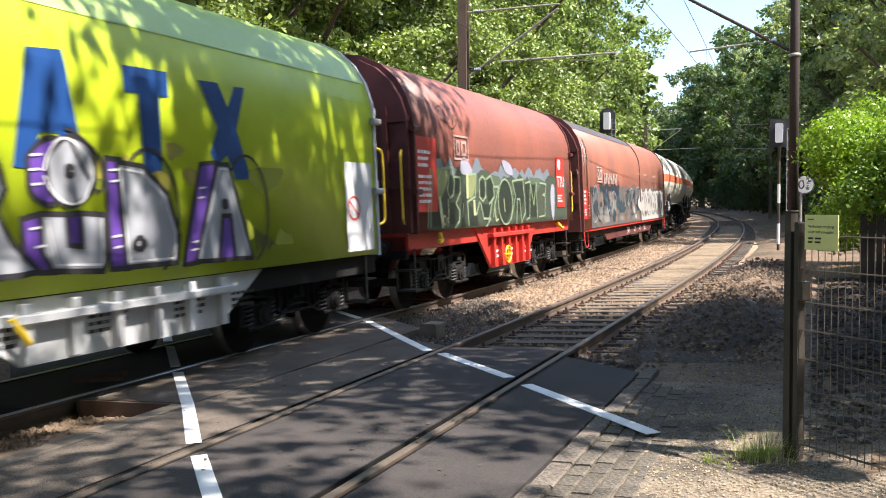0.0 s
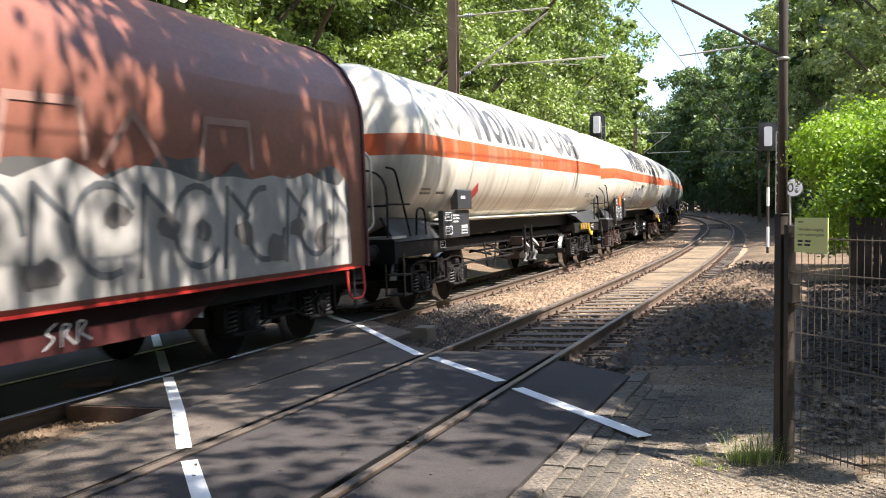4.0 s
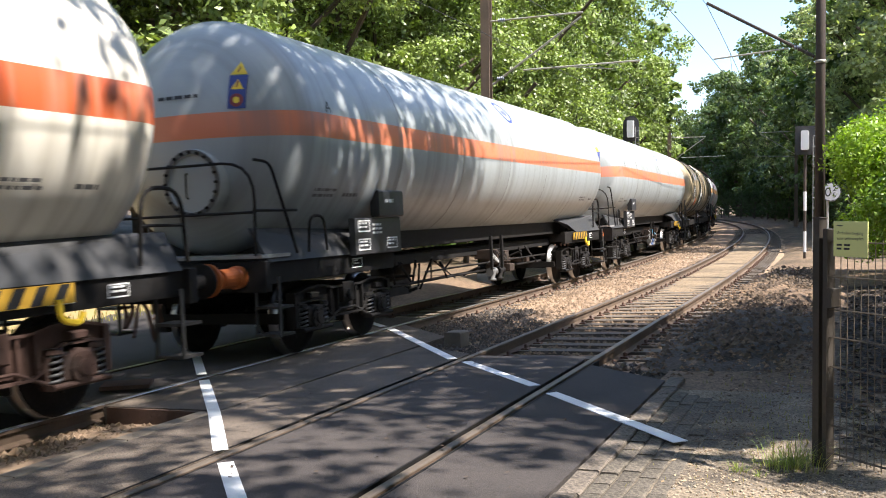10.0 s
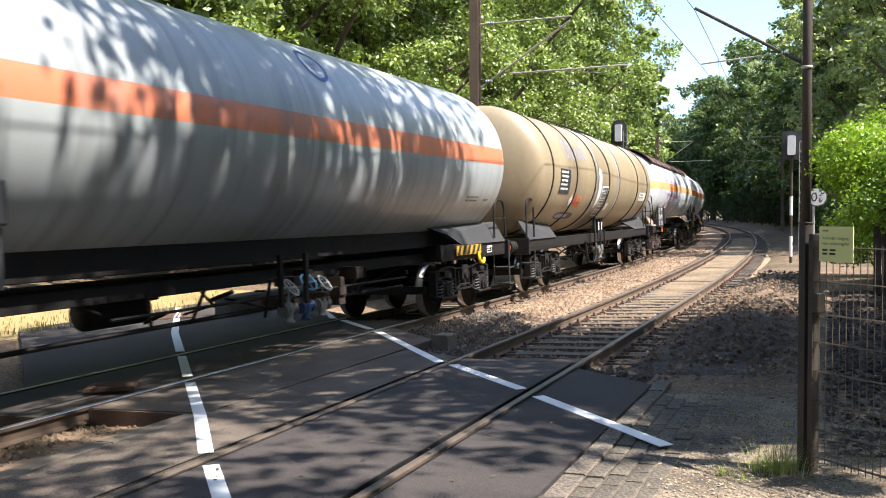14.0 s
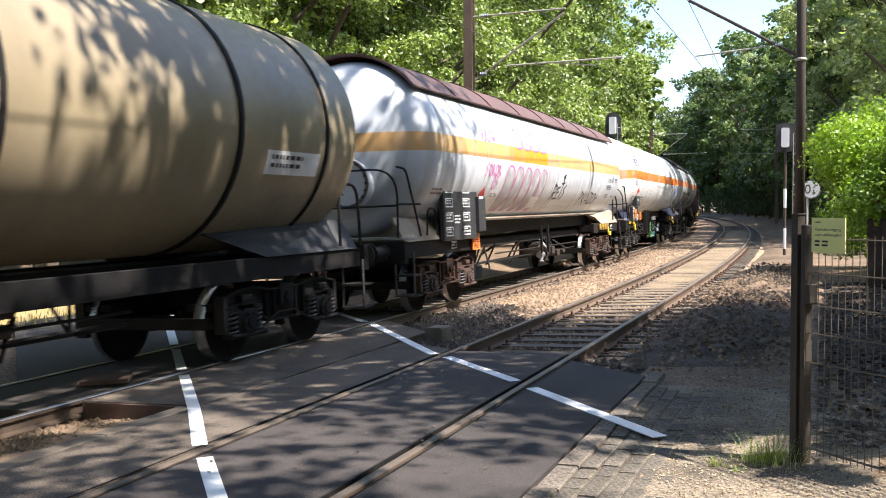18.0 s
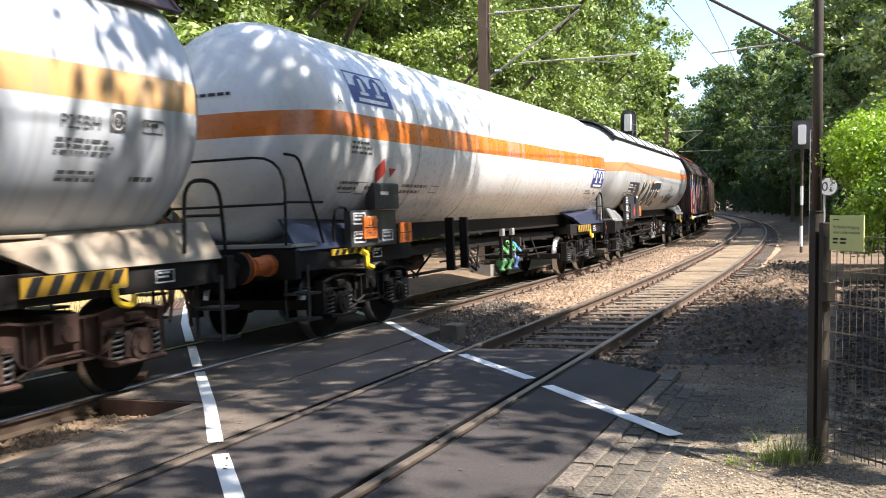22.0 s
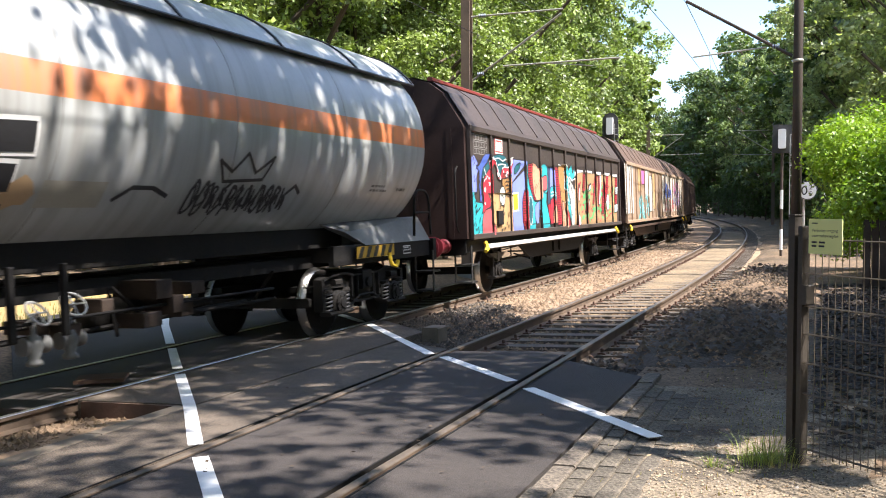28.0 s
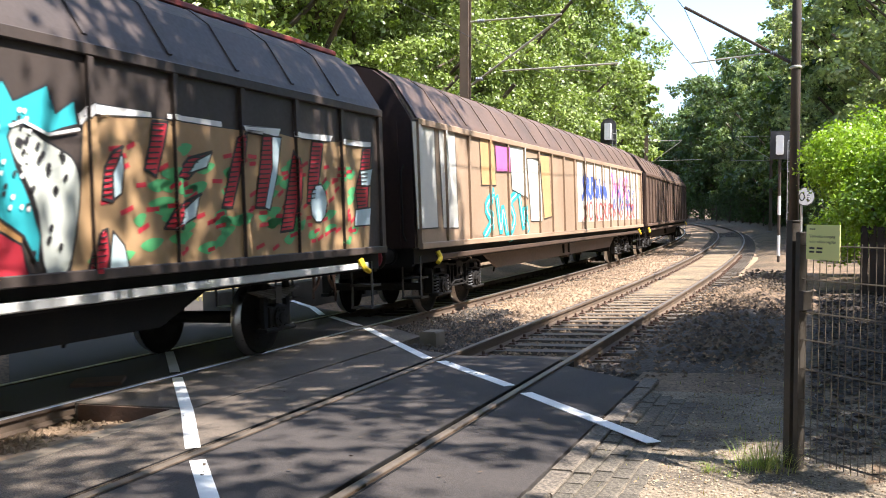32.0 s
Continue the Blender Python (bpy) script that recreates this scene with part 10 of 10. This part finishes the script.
spray(body, ochre_spray, 2, P, False, "ochre sprayed ground",
      [(-0.65, 2.74), (0.05, 2.8), (-0.06, 2.66), (0.03, 2.49), (-0.14, 2.26), (0.04, 2.09), (-0.01, 1.8), (0.38, 1.61), (0.33, 1.35), (-0.02, 1.58), (-0.16, 1.87), (-0.36, 1.9), (-0.45, 1.73), (-0.53, 2.1), (-0.65, 2.44)])
spray(body, pale_spray, 3, P, True, "pale grey spotted form",
      [(0.27, 2.45), (0.4, 2.5), (0.6, 2.38), (0.78, 2.31), (0.97, 2.2), (1.02, 1.92), (0.85, 1.28), (0.59, 1.26), (0.53, 1.76), (0.4, 2.06), (0.27, 2.28)])
spray(body, cyan_spray, 4, P, False, "turquoise sprayed jagged form",
      [(-0.17, 2.63), (0.1, 2.68), (0.22, 2.82), (0.32, 2.66), (0.69, 2.83), (0.77, 2.6), (1, 2.74), (1.02, 2.52), (0.83, 2.47), (0.67, 2.41), (0.31, 2.49), (0.25, 2.36), (0.32, 2.14), (0.45, 1.87), (0.55, 1.57), (0.51, 1.32), (0.37, 1.57), (-0.01, 1.8), (-0.03, 1.89), (0.09, 2.09), (-0.17, 2.22), (-0.13, 2.35), (0.04, 2.51)])
spray(body, skin_spray, 5, P, False, "peach sprayed foot",
      [(-0.39, 1.88), (-0.19, 1.87), (-0.12, 1.62), (0.05, 1.43), (0.09, 1.21), (-0.42, 1.22)])
spray(body, red_spray, 5, P, False, "crimson sprayed foot",
      [(-0.1, 1.62), (0.09, 1.63), (0.34, 1.5), (0.42, 1.21), (0.09, 1.21), (0.05, 1.43)])
spray(body, camo_spray, 1, P, False, "brown-tan sprayed ground",
      [(1.1, 2.61), (2.01, 2.68), (2.21, 2.68), (3.18, 2.68), (3.57, 2.68), (4.32, 2.71), (4.79, 2.67), (5.7, 2.7), (6.88, 2.75), (6.68, 1.2), (5.79, 1.2), (2.32, 1.22), (1.11, 1.2), (0.86, 1.2), (1.02, 1.88)])
spray(body, white_letter, 3, P, False, "white sprayed top edges",
      [(1.03, 2.62), (1.2, 2.73), (2.01, 2.73), (2.02, 2.67), (1.2, 2.63), (1.06, 2.51)],
      [(2.25, 2.74), (3.18, 2.74), (3.18, 2.67), (2.26, 2.68)],
      [(3.52, 2.72), (4.39, 2.76), (4.32, 2.64), (3.57, 2.65)],
      [(4.68, 2.74), (5.7, 2.77), (5.63, 2.68), (4.71, 2.67)],
      [(5.91, 2.74), (6.84, 2.76), (6.83, 2.68), (5.9, 2.66)], edge=0.012)
spray(body, red_spray, 4, P, False, "red sprayed letter-like forms",
      [(1.29, 1.88), (1.34, 2.17), (1.46, 2.32), (1.59, 2.37), (1.54, 2.27), (1.44, 2.09), (1.43, 1.86)],
      [(2.02, 2.64), (2.26, 2.65), (2.19, 2.43), (2.05, 2.11), (1.88, 2.17), (1.97, 2.42)],
      [(2.33, 2.12), (2.56, 2.31), (2.97, 2.4), (2.73, 2.23), (2.55, 2.1)],
      [(2.14, 1.6), (2.36, 1.83), (2.76, 1.95), (2.52, 1.76), (2.38, 1.59)],
      [(3.46, 2.57), (3.6, 2.66), (3.49, 2.2), (3.31, 1.81), (3.12, 1.81), (3.29, 2.2)], edge=0.03)
spray(body, red_spray, 4, P, False, "red sprayed letter-like forms",
      [(3.99, 2.66), (4.17, 2.65), (4.18, 2.28), (3.98, 1.81), (3.77, 1.81), (3.89, 2.27)],
      [(4.66, 2.51), (4.8, 2.3), (4.74, 1.92), (4.59, 1.54), (4.29, 1.52), (4.44, 1.92)],
      [(5.13, 2.66), (5.42, 2.66), (5.3, 2.26), (5.17, 1.87), (4.94, 1.87), (5.01, 2.26)],
      [(6.56, 2.64), (6.83, 2.68), (6.65, 1.82), (6.34, 1.79), (6.29, 2.06), (6.46, 2.36)],
      [(1.07, 1.2), (1.2, 1.57), (1.34, 1.61), (1.36, 1.38), (1.31, 1.2)], edge=0.03)
spray(body, ice_spray, 5, P, False, "pale blue-white sprayed insets",
      [(1.44, 1.88), (1.44, 2.12), (1.57, 2.31), (1.59, 2.18), (1.54, 1.93)],
      [(2.55, 2.15), (2.69, 2.29), (2.97, 2.39), (2.87, 2.23)],
      [(2.3, 1.59), (2.44, 1.78), (2.73, 1.94), (2.65, 1.71)],
      [(4.17, 2.65), (4.38, 2.65), (4.25, 2.18), (4.07, 1.78), (3.96, 1.81), (4.15, 2.28)],
      [(5.46, 1.87), (5.4, 1.72), (5.28, 1.63), (5.15, 1.63), (5.05, 1.72), (5.02, 1.87), (5.07, 2.01), (5.18, 2.1), (5.32, 2.11), (5.42, 2.02)],
      [(6.46, 2.33), (6.85, 2.38), (6.75, 2.13), (6.47, 2.11)],
      [(6.27, 1.79), (6.76, 1.82), (6.71, 1.57), (6.22, 1.56)],
      [(1.33, 1.2), (1.41, 1.59), (1.55, 1.46), (1.62, 1.2)], edge=0.02)
r = random.Random(33)
g, k, h, dk, ln = Geo(), Geo(), Geo(), Geo(), Geo()
for i, (y, z) in enumerate([(-6.09, 2.31), (-6.07, 2.2), (-6.35, 2.08), (-6.37, 1.82), (-5.85, 2.66), (-5.5, 2.4), (-5.16, 2.46), (-4.88, 2.45), (-4.55, 2.69), (-4.65, 2.58), (-5.38, 2.33), (-4.97, 2.4)]):
    fill(g, ring(y, z, 0.035 + 0.012 * (i % 3), 0.03 + 0.01 * (i % 3), 9), P, 0.024)
for poly in ([(-3.39, 1.67), (-3.42, 1.47), (-3.5, 1.31), (-3.61, 1.22), (-3.71, 1.23), (-3.8, 1.32), (-3.85, 1.48), (-3.86, 1.67), (-3.83, 1.87), (-3.75, 2.03), (-3.65, 2.12), (-3.54, 2.12), (-3.45, 2.04), (-3.4, 1.87)],
             [(-3.35, 2.69), (-2.98, 2.72), (-3.03, 2.47), (-3.01, 2.21), (-2.8, 1.89), (-2.97, 1.91), (-3.27, 2.24), (-3.35, 2.45)],
             [(-1.04, 2.7), (-0.79, 2.73), (-0.67, 2.44), (-0.57, 2.1), (-0.49, 1.8), (-0.5, 1.31), (-0.85, 1.3), (-0.86, 1.63), (-0.92, 2.09), (-1.01, 2.41)],
             [(1.29, 1.88), (1.34, 2.17), (1.46, 2.32), (1.59, 2.37), (1.54, 2.27), (1.44, 2.09), (1.43, 1.86)],
             [(2.02, 2.64), (2.26, 2.65), (2.19, 2.43), (2.05, 2.11), (1.88, 2.17), (1.97, 2.42)],
             [(2.33, 2.12), (2.56, 2.31), (2.97, 2.4), (2.73, 2.23), (2.55, 2.1)],
             [(2.14, 1.6), (2.36, 1.83), (2.76, 1.95), (2.52, 1.76), (2.38, 1.59)],
             [(3.46, 2.57), (3.6, 2.66), (3.49, 2.2), (3.31, 1.81), (3.12, 1.81), (3.29, 2.2)],
             [(3.99, 2.66), (4.17, 2.65), (4.18, 2.28), (3.98, 1.81), (3.77, 1.81), (3.89, 2.27)],
             [(4.66, 2.51), (4.8, 2.3), (4.74, 1.92), (4.59, 1.54), (4.29, 1.52), (4.44, 1.92)],
             [(5.13, 2.66), (5.42, 2.66), (5.3, 2.26), (5.17, 1.87), (4.94, 1.87), (5.01, 2.26)],
             [(6.56, 2.64), (6.83, 2.68), (6.65, 1.82), (6.34, 1.79), (6.29, 2.06), (6.46, 2.36)],
             [(1.07, 1.2), (1.2, 1.57), (1.34, 1.61), (1.36, 1.38), (1.31, 1.2)]):                                     # dark hatching on the crimson forms
    hatch(dk, poly, 0.055, 0.016, P, 0.026)
for i in range(16):
    y, z = r.uniform(-5.94, -4.81), r.uniform(1.26, 1.83)
    fill(dk, rounded([(y - 0.03, z), (y, z - 0.039), (y + 0.03, z + 0.01), (y + 0.005, z + 0.039)], 3), P, 0.0262)
for i in range(14):
    y, z = r.uniform(-2.92, -2.35), r.uniform(1.99, 2.62)
    fill(dk, rounded([(y - 0.018, z), (y, z - 0.0234), (y + 0.018, z + 0.01), (y + 0.005, z + 0.0234)], 3), P, 0.0264)
for i in range(9):
    y, z = r.uniform(-1.21, -0.98), r.uniform(1.4, 1.76)
    fill(dk, rounded([(y - 0.025, z), (y, z - 0.0325), (y + 0.025, z + 0.01), (y + 0.005, z + 0.0325)], 3), P, 0.0266)
for i in range(9):
    y, z = r.uniform(-0.36, -0.2), r.uniform(1.3, 1.83)
    fill(dk, rounded([(y - 0.022, z), (y, z - 0.0286), (y + 0.022, z + 0.01), (y + 0.005, z + 0.0286)], 3), P, 0.0266)
for i in range(18):
    y, z = r.uniform(0.34, 0.85), r.uniform(1.32, 2.4)
    fill(dk, rounded([(y - 0.028, z), (y, z - 0.0364), (y + 0.028, z + 0.01), (y + 0.005, z + 0.0364)], 3), P, 0.0268)
for i in range(16):
    y, z = r.uniform(-0.06, 0.51), r.uniform(1.8, 2.63)
    fill(dk, rounded([(y - 0.022, z), (y, z - 0.0286), (y + 0.022, z + 0.01), (y + 0.005, z + 0.0286)], 3), P, 0.027)
for i in range(14):
    y, z = r.uniform(-0.59, -0.16), r.uniform(1.94, 2.68)
    fill(dk, rounded([(y - 0.02, z), (y, z - 0.026), (y + 0.02, z + 0.01), (y + 0.005, z + 0.026)], 3), P, 0.0272)
for i in range(26):
    y, z = r.uniform(-0.12, 0.5), r.uniform(1.72, 2.59)
    fill(g, rounded([(y - 0.02, z), (y, z - 0.026), (y + 0.02, z + 0.01), (y + 0.005, z + 0.026)], 3), P, 0.0274)
for i in range(60):
    y, z = r.uniform(1.19, 6.59), r.uniform(1.32, 2.4)
    fill(k, rounded([(y - r.uniform(0.08, 0.22), z), (y, z - 0.06), (y + r.uniform(0.08, 0.22), z + 0.05), (y, z + 0.07)], 3), P, 0.010)
for i in range(85):
    y, z = r.uniform(1.19, 6.59), r.uniform(1.32, 2.4)
    stroke(h, [(y, z), (y + r.uniform(0.08, 0.16), z + r.uniform(0.0, 0.06))], 0.045, P, 0.011)
for i in range(46):                                   # short dashes on the turquoise and lilac forms
    y, z = r.uniform(-7.16, -6.42), r.uniform(1.18, 2.63)
    stroke(dk, [(y, z), (y + 0.06, z + 0.05)], 0.022, P, 0.026)
for i in range(6):                                    # stripes of the ochre dome
    y, z = -5.17 + 0.02 * i, 2.38 - 0.075 * i
    stroke(dk, [tuple(q) for q in rounded([(y, z - 0.04), (y + 0.16, z + 0.05), (y + 0.36, z - 0.02)], 3)][:9], 0.018, P, 0.0276)
for line in ([(-3.08, 1.67), (-3.11, 1.53), (-3.16, 1.42), (-3.23, 1.36), (-3.3, 1.36), (-3.36, 1.42), (-3.4, 1.53), (-3.4, 1.67), (-3.38, 1.81), (-3.33, 1.92), (-3.26, 1.98), (-3.19, 1.98), (-3.13, 1.92), (-3.09, 1.81), (-3.08, 1.67)],
             [(-5.62, 2.65), (-5.51, 2.49), (-5.36, 2.35)],
             [(-5.79, 2.73), (-5.61, 2.65)],
             [(-5.77, 2.69), (-5.41, 2.72), (-5.2, 2.67), (-4.95, 2.72)],
             [(-5.48, 2.58), (-5.26, 2.61), (-4.99, 2.6)],
             [(-6.44, 2.35), (-6.38, 2.24), (-6.16, 2.35)],
             [(-6.37, 2.48), (-6.25, 2.36)],
             [(-6.01, 2.62), (-5.91, 2.71), (-5.79, 2.72)],
             [(-5.24, 2.51), (-5.1, 2.56), (-4.82, 2.55), (-4.62, 2.74), (-4.46, 2.78)]):
    stroke(ln, line, 0.022, P, 0.022)
for line in ([(-1.5, 2.07), (-1.34, 2.11), (-1.26, 2.09), (-1.07, 2.05), (-1.12, 2), (-1.26, 2.03), (-1.5, 2)],
             [(-0.7, 2.77), (-0.05, 2.79), (0.08, 2.73)],
             [(-0.17, 2.63), (-0.13, 2.35), (-0.17, 2.22), (0.09, 2.09), (-0, 1.89)],
             [(0.27, 2.45), (0.4, 2.5), (0.67, 2.41), (1.02, 2.48)]):
    stroke(ln, line, 0.028, P, 0.028)
stroke(dk, [(-5.37, 1.99), (-5.25, 1.97), (-5.19, 1.89)], 0.02, P, 0.027)
part("graffiti_mark", g, white_letter, body, "white sprayed dots")
part("graffiti_mark", k, green_spray, body, "green sprayed blots")
part("graffiti_mark", h, red_spray, body, "red sprayed dashes")
part("graffiti_mark", ln, white_letter, body, "white sprayed lines")
part("graffiti_outline", dk, dark_spray, body, "thin dark dashes, dots and hatching")
g = Geo()
fill(g, rect(-5.62, 2.78, 0.5, 0.34), P, 0.006)
part("company_mark", g, red_paint, body, "red plain company panel")
g = Geo()
frame_lines(g, -5.60, 2.80, 0.46, 0.30, 0.03, P, 0.009)
fill(g, rect(-5.52, 2.86, 0.13, 0.18), P, 0.009)
fill(g, rect(-5.34, 2.86, 0.13, 0.18), P, 0.009)
part("company_mark", g, white_letter, body, "white plain shapes and lines")
part("hatch", Geo().box(1.38, 1.44, -5.68, -5.35, 1.40, 1.68, 0.01), black_steel, body, "small dark hatch")
g = Geo()
for a in range(5):                                    # worn data grid
    for b in range(4):
        frame_lines(g, -6.88 + a * 0.155, 2.74 + b * 0.13, 0.14, 0.11, 0.012, P, 0.006)
part("data_panel", g, plain("worn_grey_lines", (0.30, 0.29, 0.28)), body, "worn grey grid of data lines")
# long brown wagons behind it
w, body, half = panel_wagon("brown_b", "long brown sliding-wall wagon with pale doors and graffiti", alu_wall, 4, 18, False, 92)
P = ribbed(half, 18)
spray(body, plain("chalky_white_door", (0.60, 0.59, 0.54)), 1, P, False, "chalky white door panel",
      [(-11.12, 3.19), (-10.17, 3.23), (-10.12, 1.49), (-11.02, 1.48)],
      [(-9.97, 3.18), (-9.17, 3.22), (-9.12, 1.47), (-9.87, 1.48)])
scrawl(body, "graffiti_tag", -7.67, 1.3, 3.2, 0.85, 4, cyan_spray, P, 0.009, 88, 0.21, "turquoise sprayed letter-like forms")
scrawl(body, "graffiti_tag", -7.67, 1.3, 3.2, 0.85, 4, white_letter, P, 0.013, 88, 0.04, "white sprayed lines")
spray(body, pink_spray, 3, P, False, "magenta sprayed patch",
      [(-6.87, 3.08), (-5.97, 3.09), (-5.92, 2.58), (-6.82, 2.55)])
spray(body, tan_spray, 2, P, False, "sand-coloured sprayed patch",
      [(-7.82, 3.23), (-6.97, 3.25), (-6.87, 2.28), (-7.77, 2.26)],
      [(-3.47, 3.07), (-2.62, 3.09), (-2.52, 1.63), (-3.22, 1.58)])
spray(body, pale_spray, 2, P, False, "pale sprayed patch",
      [(-5.87, 3.19), (-4.67, 3.17), (-4.57, 2.04), (-5.77, 2.21)],
      [(-4.57, 2.93), (-3.67, 2.96), (-3.52, 1.53), (-4.37, 1.54)])
pale_door = plain("chalky_pale_door", (0.56, 0.52, 0.44))
g = Geo()
for i in range(8):                                    # pale doors of the rear half
    y = 0.35 + i * 1.27
    fill(g, [(y, 1.46), (y + 1.1, 1.46), (y + 1.1, 3.16), (y, 3.16)], P, 0.006)
part("door_panel", g, pale_door, body, "chalky pale door panels")
scrawl(body, "graffiti_tag", 0.9, 2.1, 3.6, 0.62, 6, deep_blue_spray, P, 0.011, 210, 0.15, "blue sprayed letter-like forms")
scrawl(body, "graffiti_tag", 4.9, 2.2, 3.4, 0.7, 5, pink_spray, P, 0.011, 211, 0.12, "pink sprayed letter-like forms")
scrawl(body, "graffiti_tag", 1.0, 1.52, 8.4, 0.5, 12, rose_spray, P, 0.013, 212, 0.07, "red sprayed scrawl")
scrawl(body, "graffiti_tag", 5.2, 1.7, 4.2, 0.8, 6, deep_blue_spray, P, 0.015, 213, 0.06, "thin blue sprayed scrawl")
g = Geo()
lettering(g, "2300", -half + 0.2, 2.86, 0.2, P, 0.004)
part("end_number", g, yellow_paint, body, "yellow number")
w, body, half = panel_wagon("brown_c", "long brown sliding-wall wagon, faded and dusty", brown_roof, 4, 18, False, 93)


# ---- how the train runs: metres a second at seconds ----
SPEED = [(0, 8.259), (3, 7.569), (6, 7.083), (9, 6.592), (13, 5.982), (17, 5.824), (20, 5.521), (23, 5.193), (28, 4.666), (32, 4.296)]
RUN = [0.0]
for i in range(960):
    RUN.append(RUN[-1] + float(np.interp((i + 0.5) / 30, [p[0] for p in SPEED], [p[1] for p in SPEED])) / 30)


def run(t):
    return RUN[min(int(round(t * 30)), 960)]


def wagon_pose(q, t, pivot):
    s = q - run(t)
    a, b = spot(s - pivot, TO_FAR), spot(s + pivot, TO_FAR)
    turn = -math.degrees(math.atan2(b.x - a.x, b.y - a.y))
    return Matrix.Translation((a + b) / 2) @ pose(0, 0, 0, 0, 0, turn) @ pose(0, 0, 0, 0, -math.degrees(math.atan(TILT)), 0)


def motions():
    place = {}
    for w, q, pivot in WAGONS:
        walk(w, [(t, wagon_pose(q, t, pivot)) for t in range(33)])
        place[w] = q
    for ws, w, y, at in SPINNING:
        # the wheels roll while they pass near the crossing
        rows, t = [(0.0, 0)], 0
        for i in range(2, 960, 2):
            s = place[w] + y - run(i / 30)
            if -14 < s < 50:
                rows.append((i / 30, RUN[i]))
        start = rows[1][1] if len(rows) > 1 else 0
        rows = [(t, math.degrees((d - start) / 0.46) if i else 0.0) for i, (t, d) in enumerate(rows)]
        rows.append((32.0, rows[-1][1]))
        walk(ws, [(t, pose(*at, a % 360.0)) for t, a in rows])


# writing on the yellow notice and the distance disc
nt = Geo()
flat = lambda y, v, lift: (y, -0.0035 - lift, v)
for i, line in enumerate(("Verboden toegang", "voor onbevoegden")):
    lettering(nt, line, -0.10, 0.028 - i * 0.032, 0.026, flat, 0.001)
part("notice_text", nt, dark_spray, sign, "dark printed words")
nt = Geo()
bars(nt, -0.10, -0.075, 0.13, 0.045, 2, flat, 0.001, 4)
bars(nt, -0.10, 0.07, 0.05, 0.012, 1, flat, 0.001, 5)
part("data_text", nt, dark_spray, sign, "small dark printed lines")
nt = Geo()
disc = lambda y, v, lift: (y, -0.007 - lift, v)
lettering(nt, "2", 0.02, 1.935, 0.11, disc, 0.002)
lettering(nt, "5", 0.02, 1.835, 0.11, disc, 0.002)
stroke(nt, [tuple(q[:2]) for q in ring(-0.045, 1.92, 0.035, 0.06, 14)] + [(-0.01, 1.92)], 0.018, disc, 0.002)
part("disc_number", nt, sig_black, km)
motions()
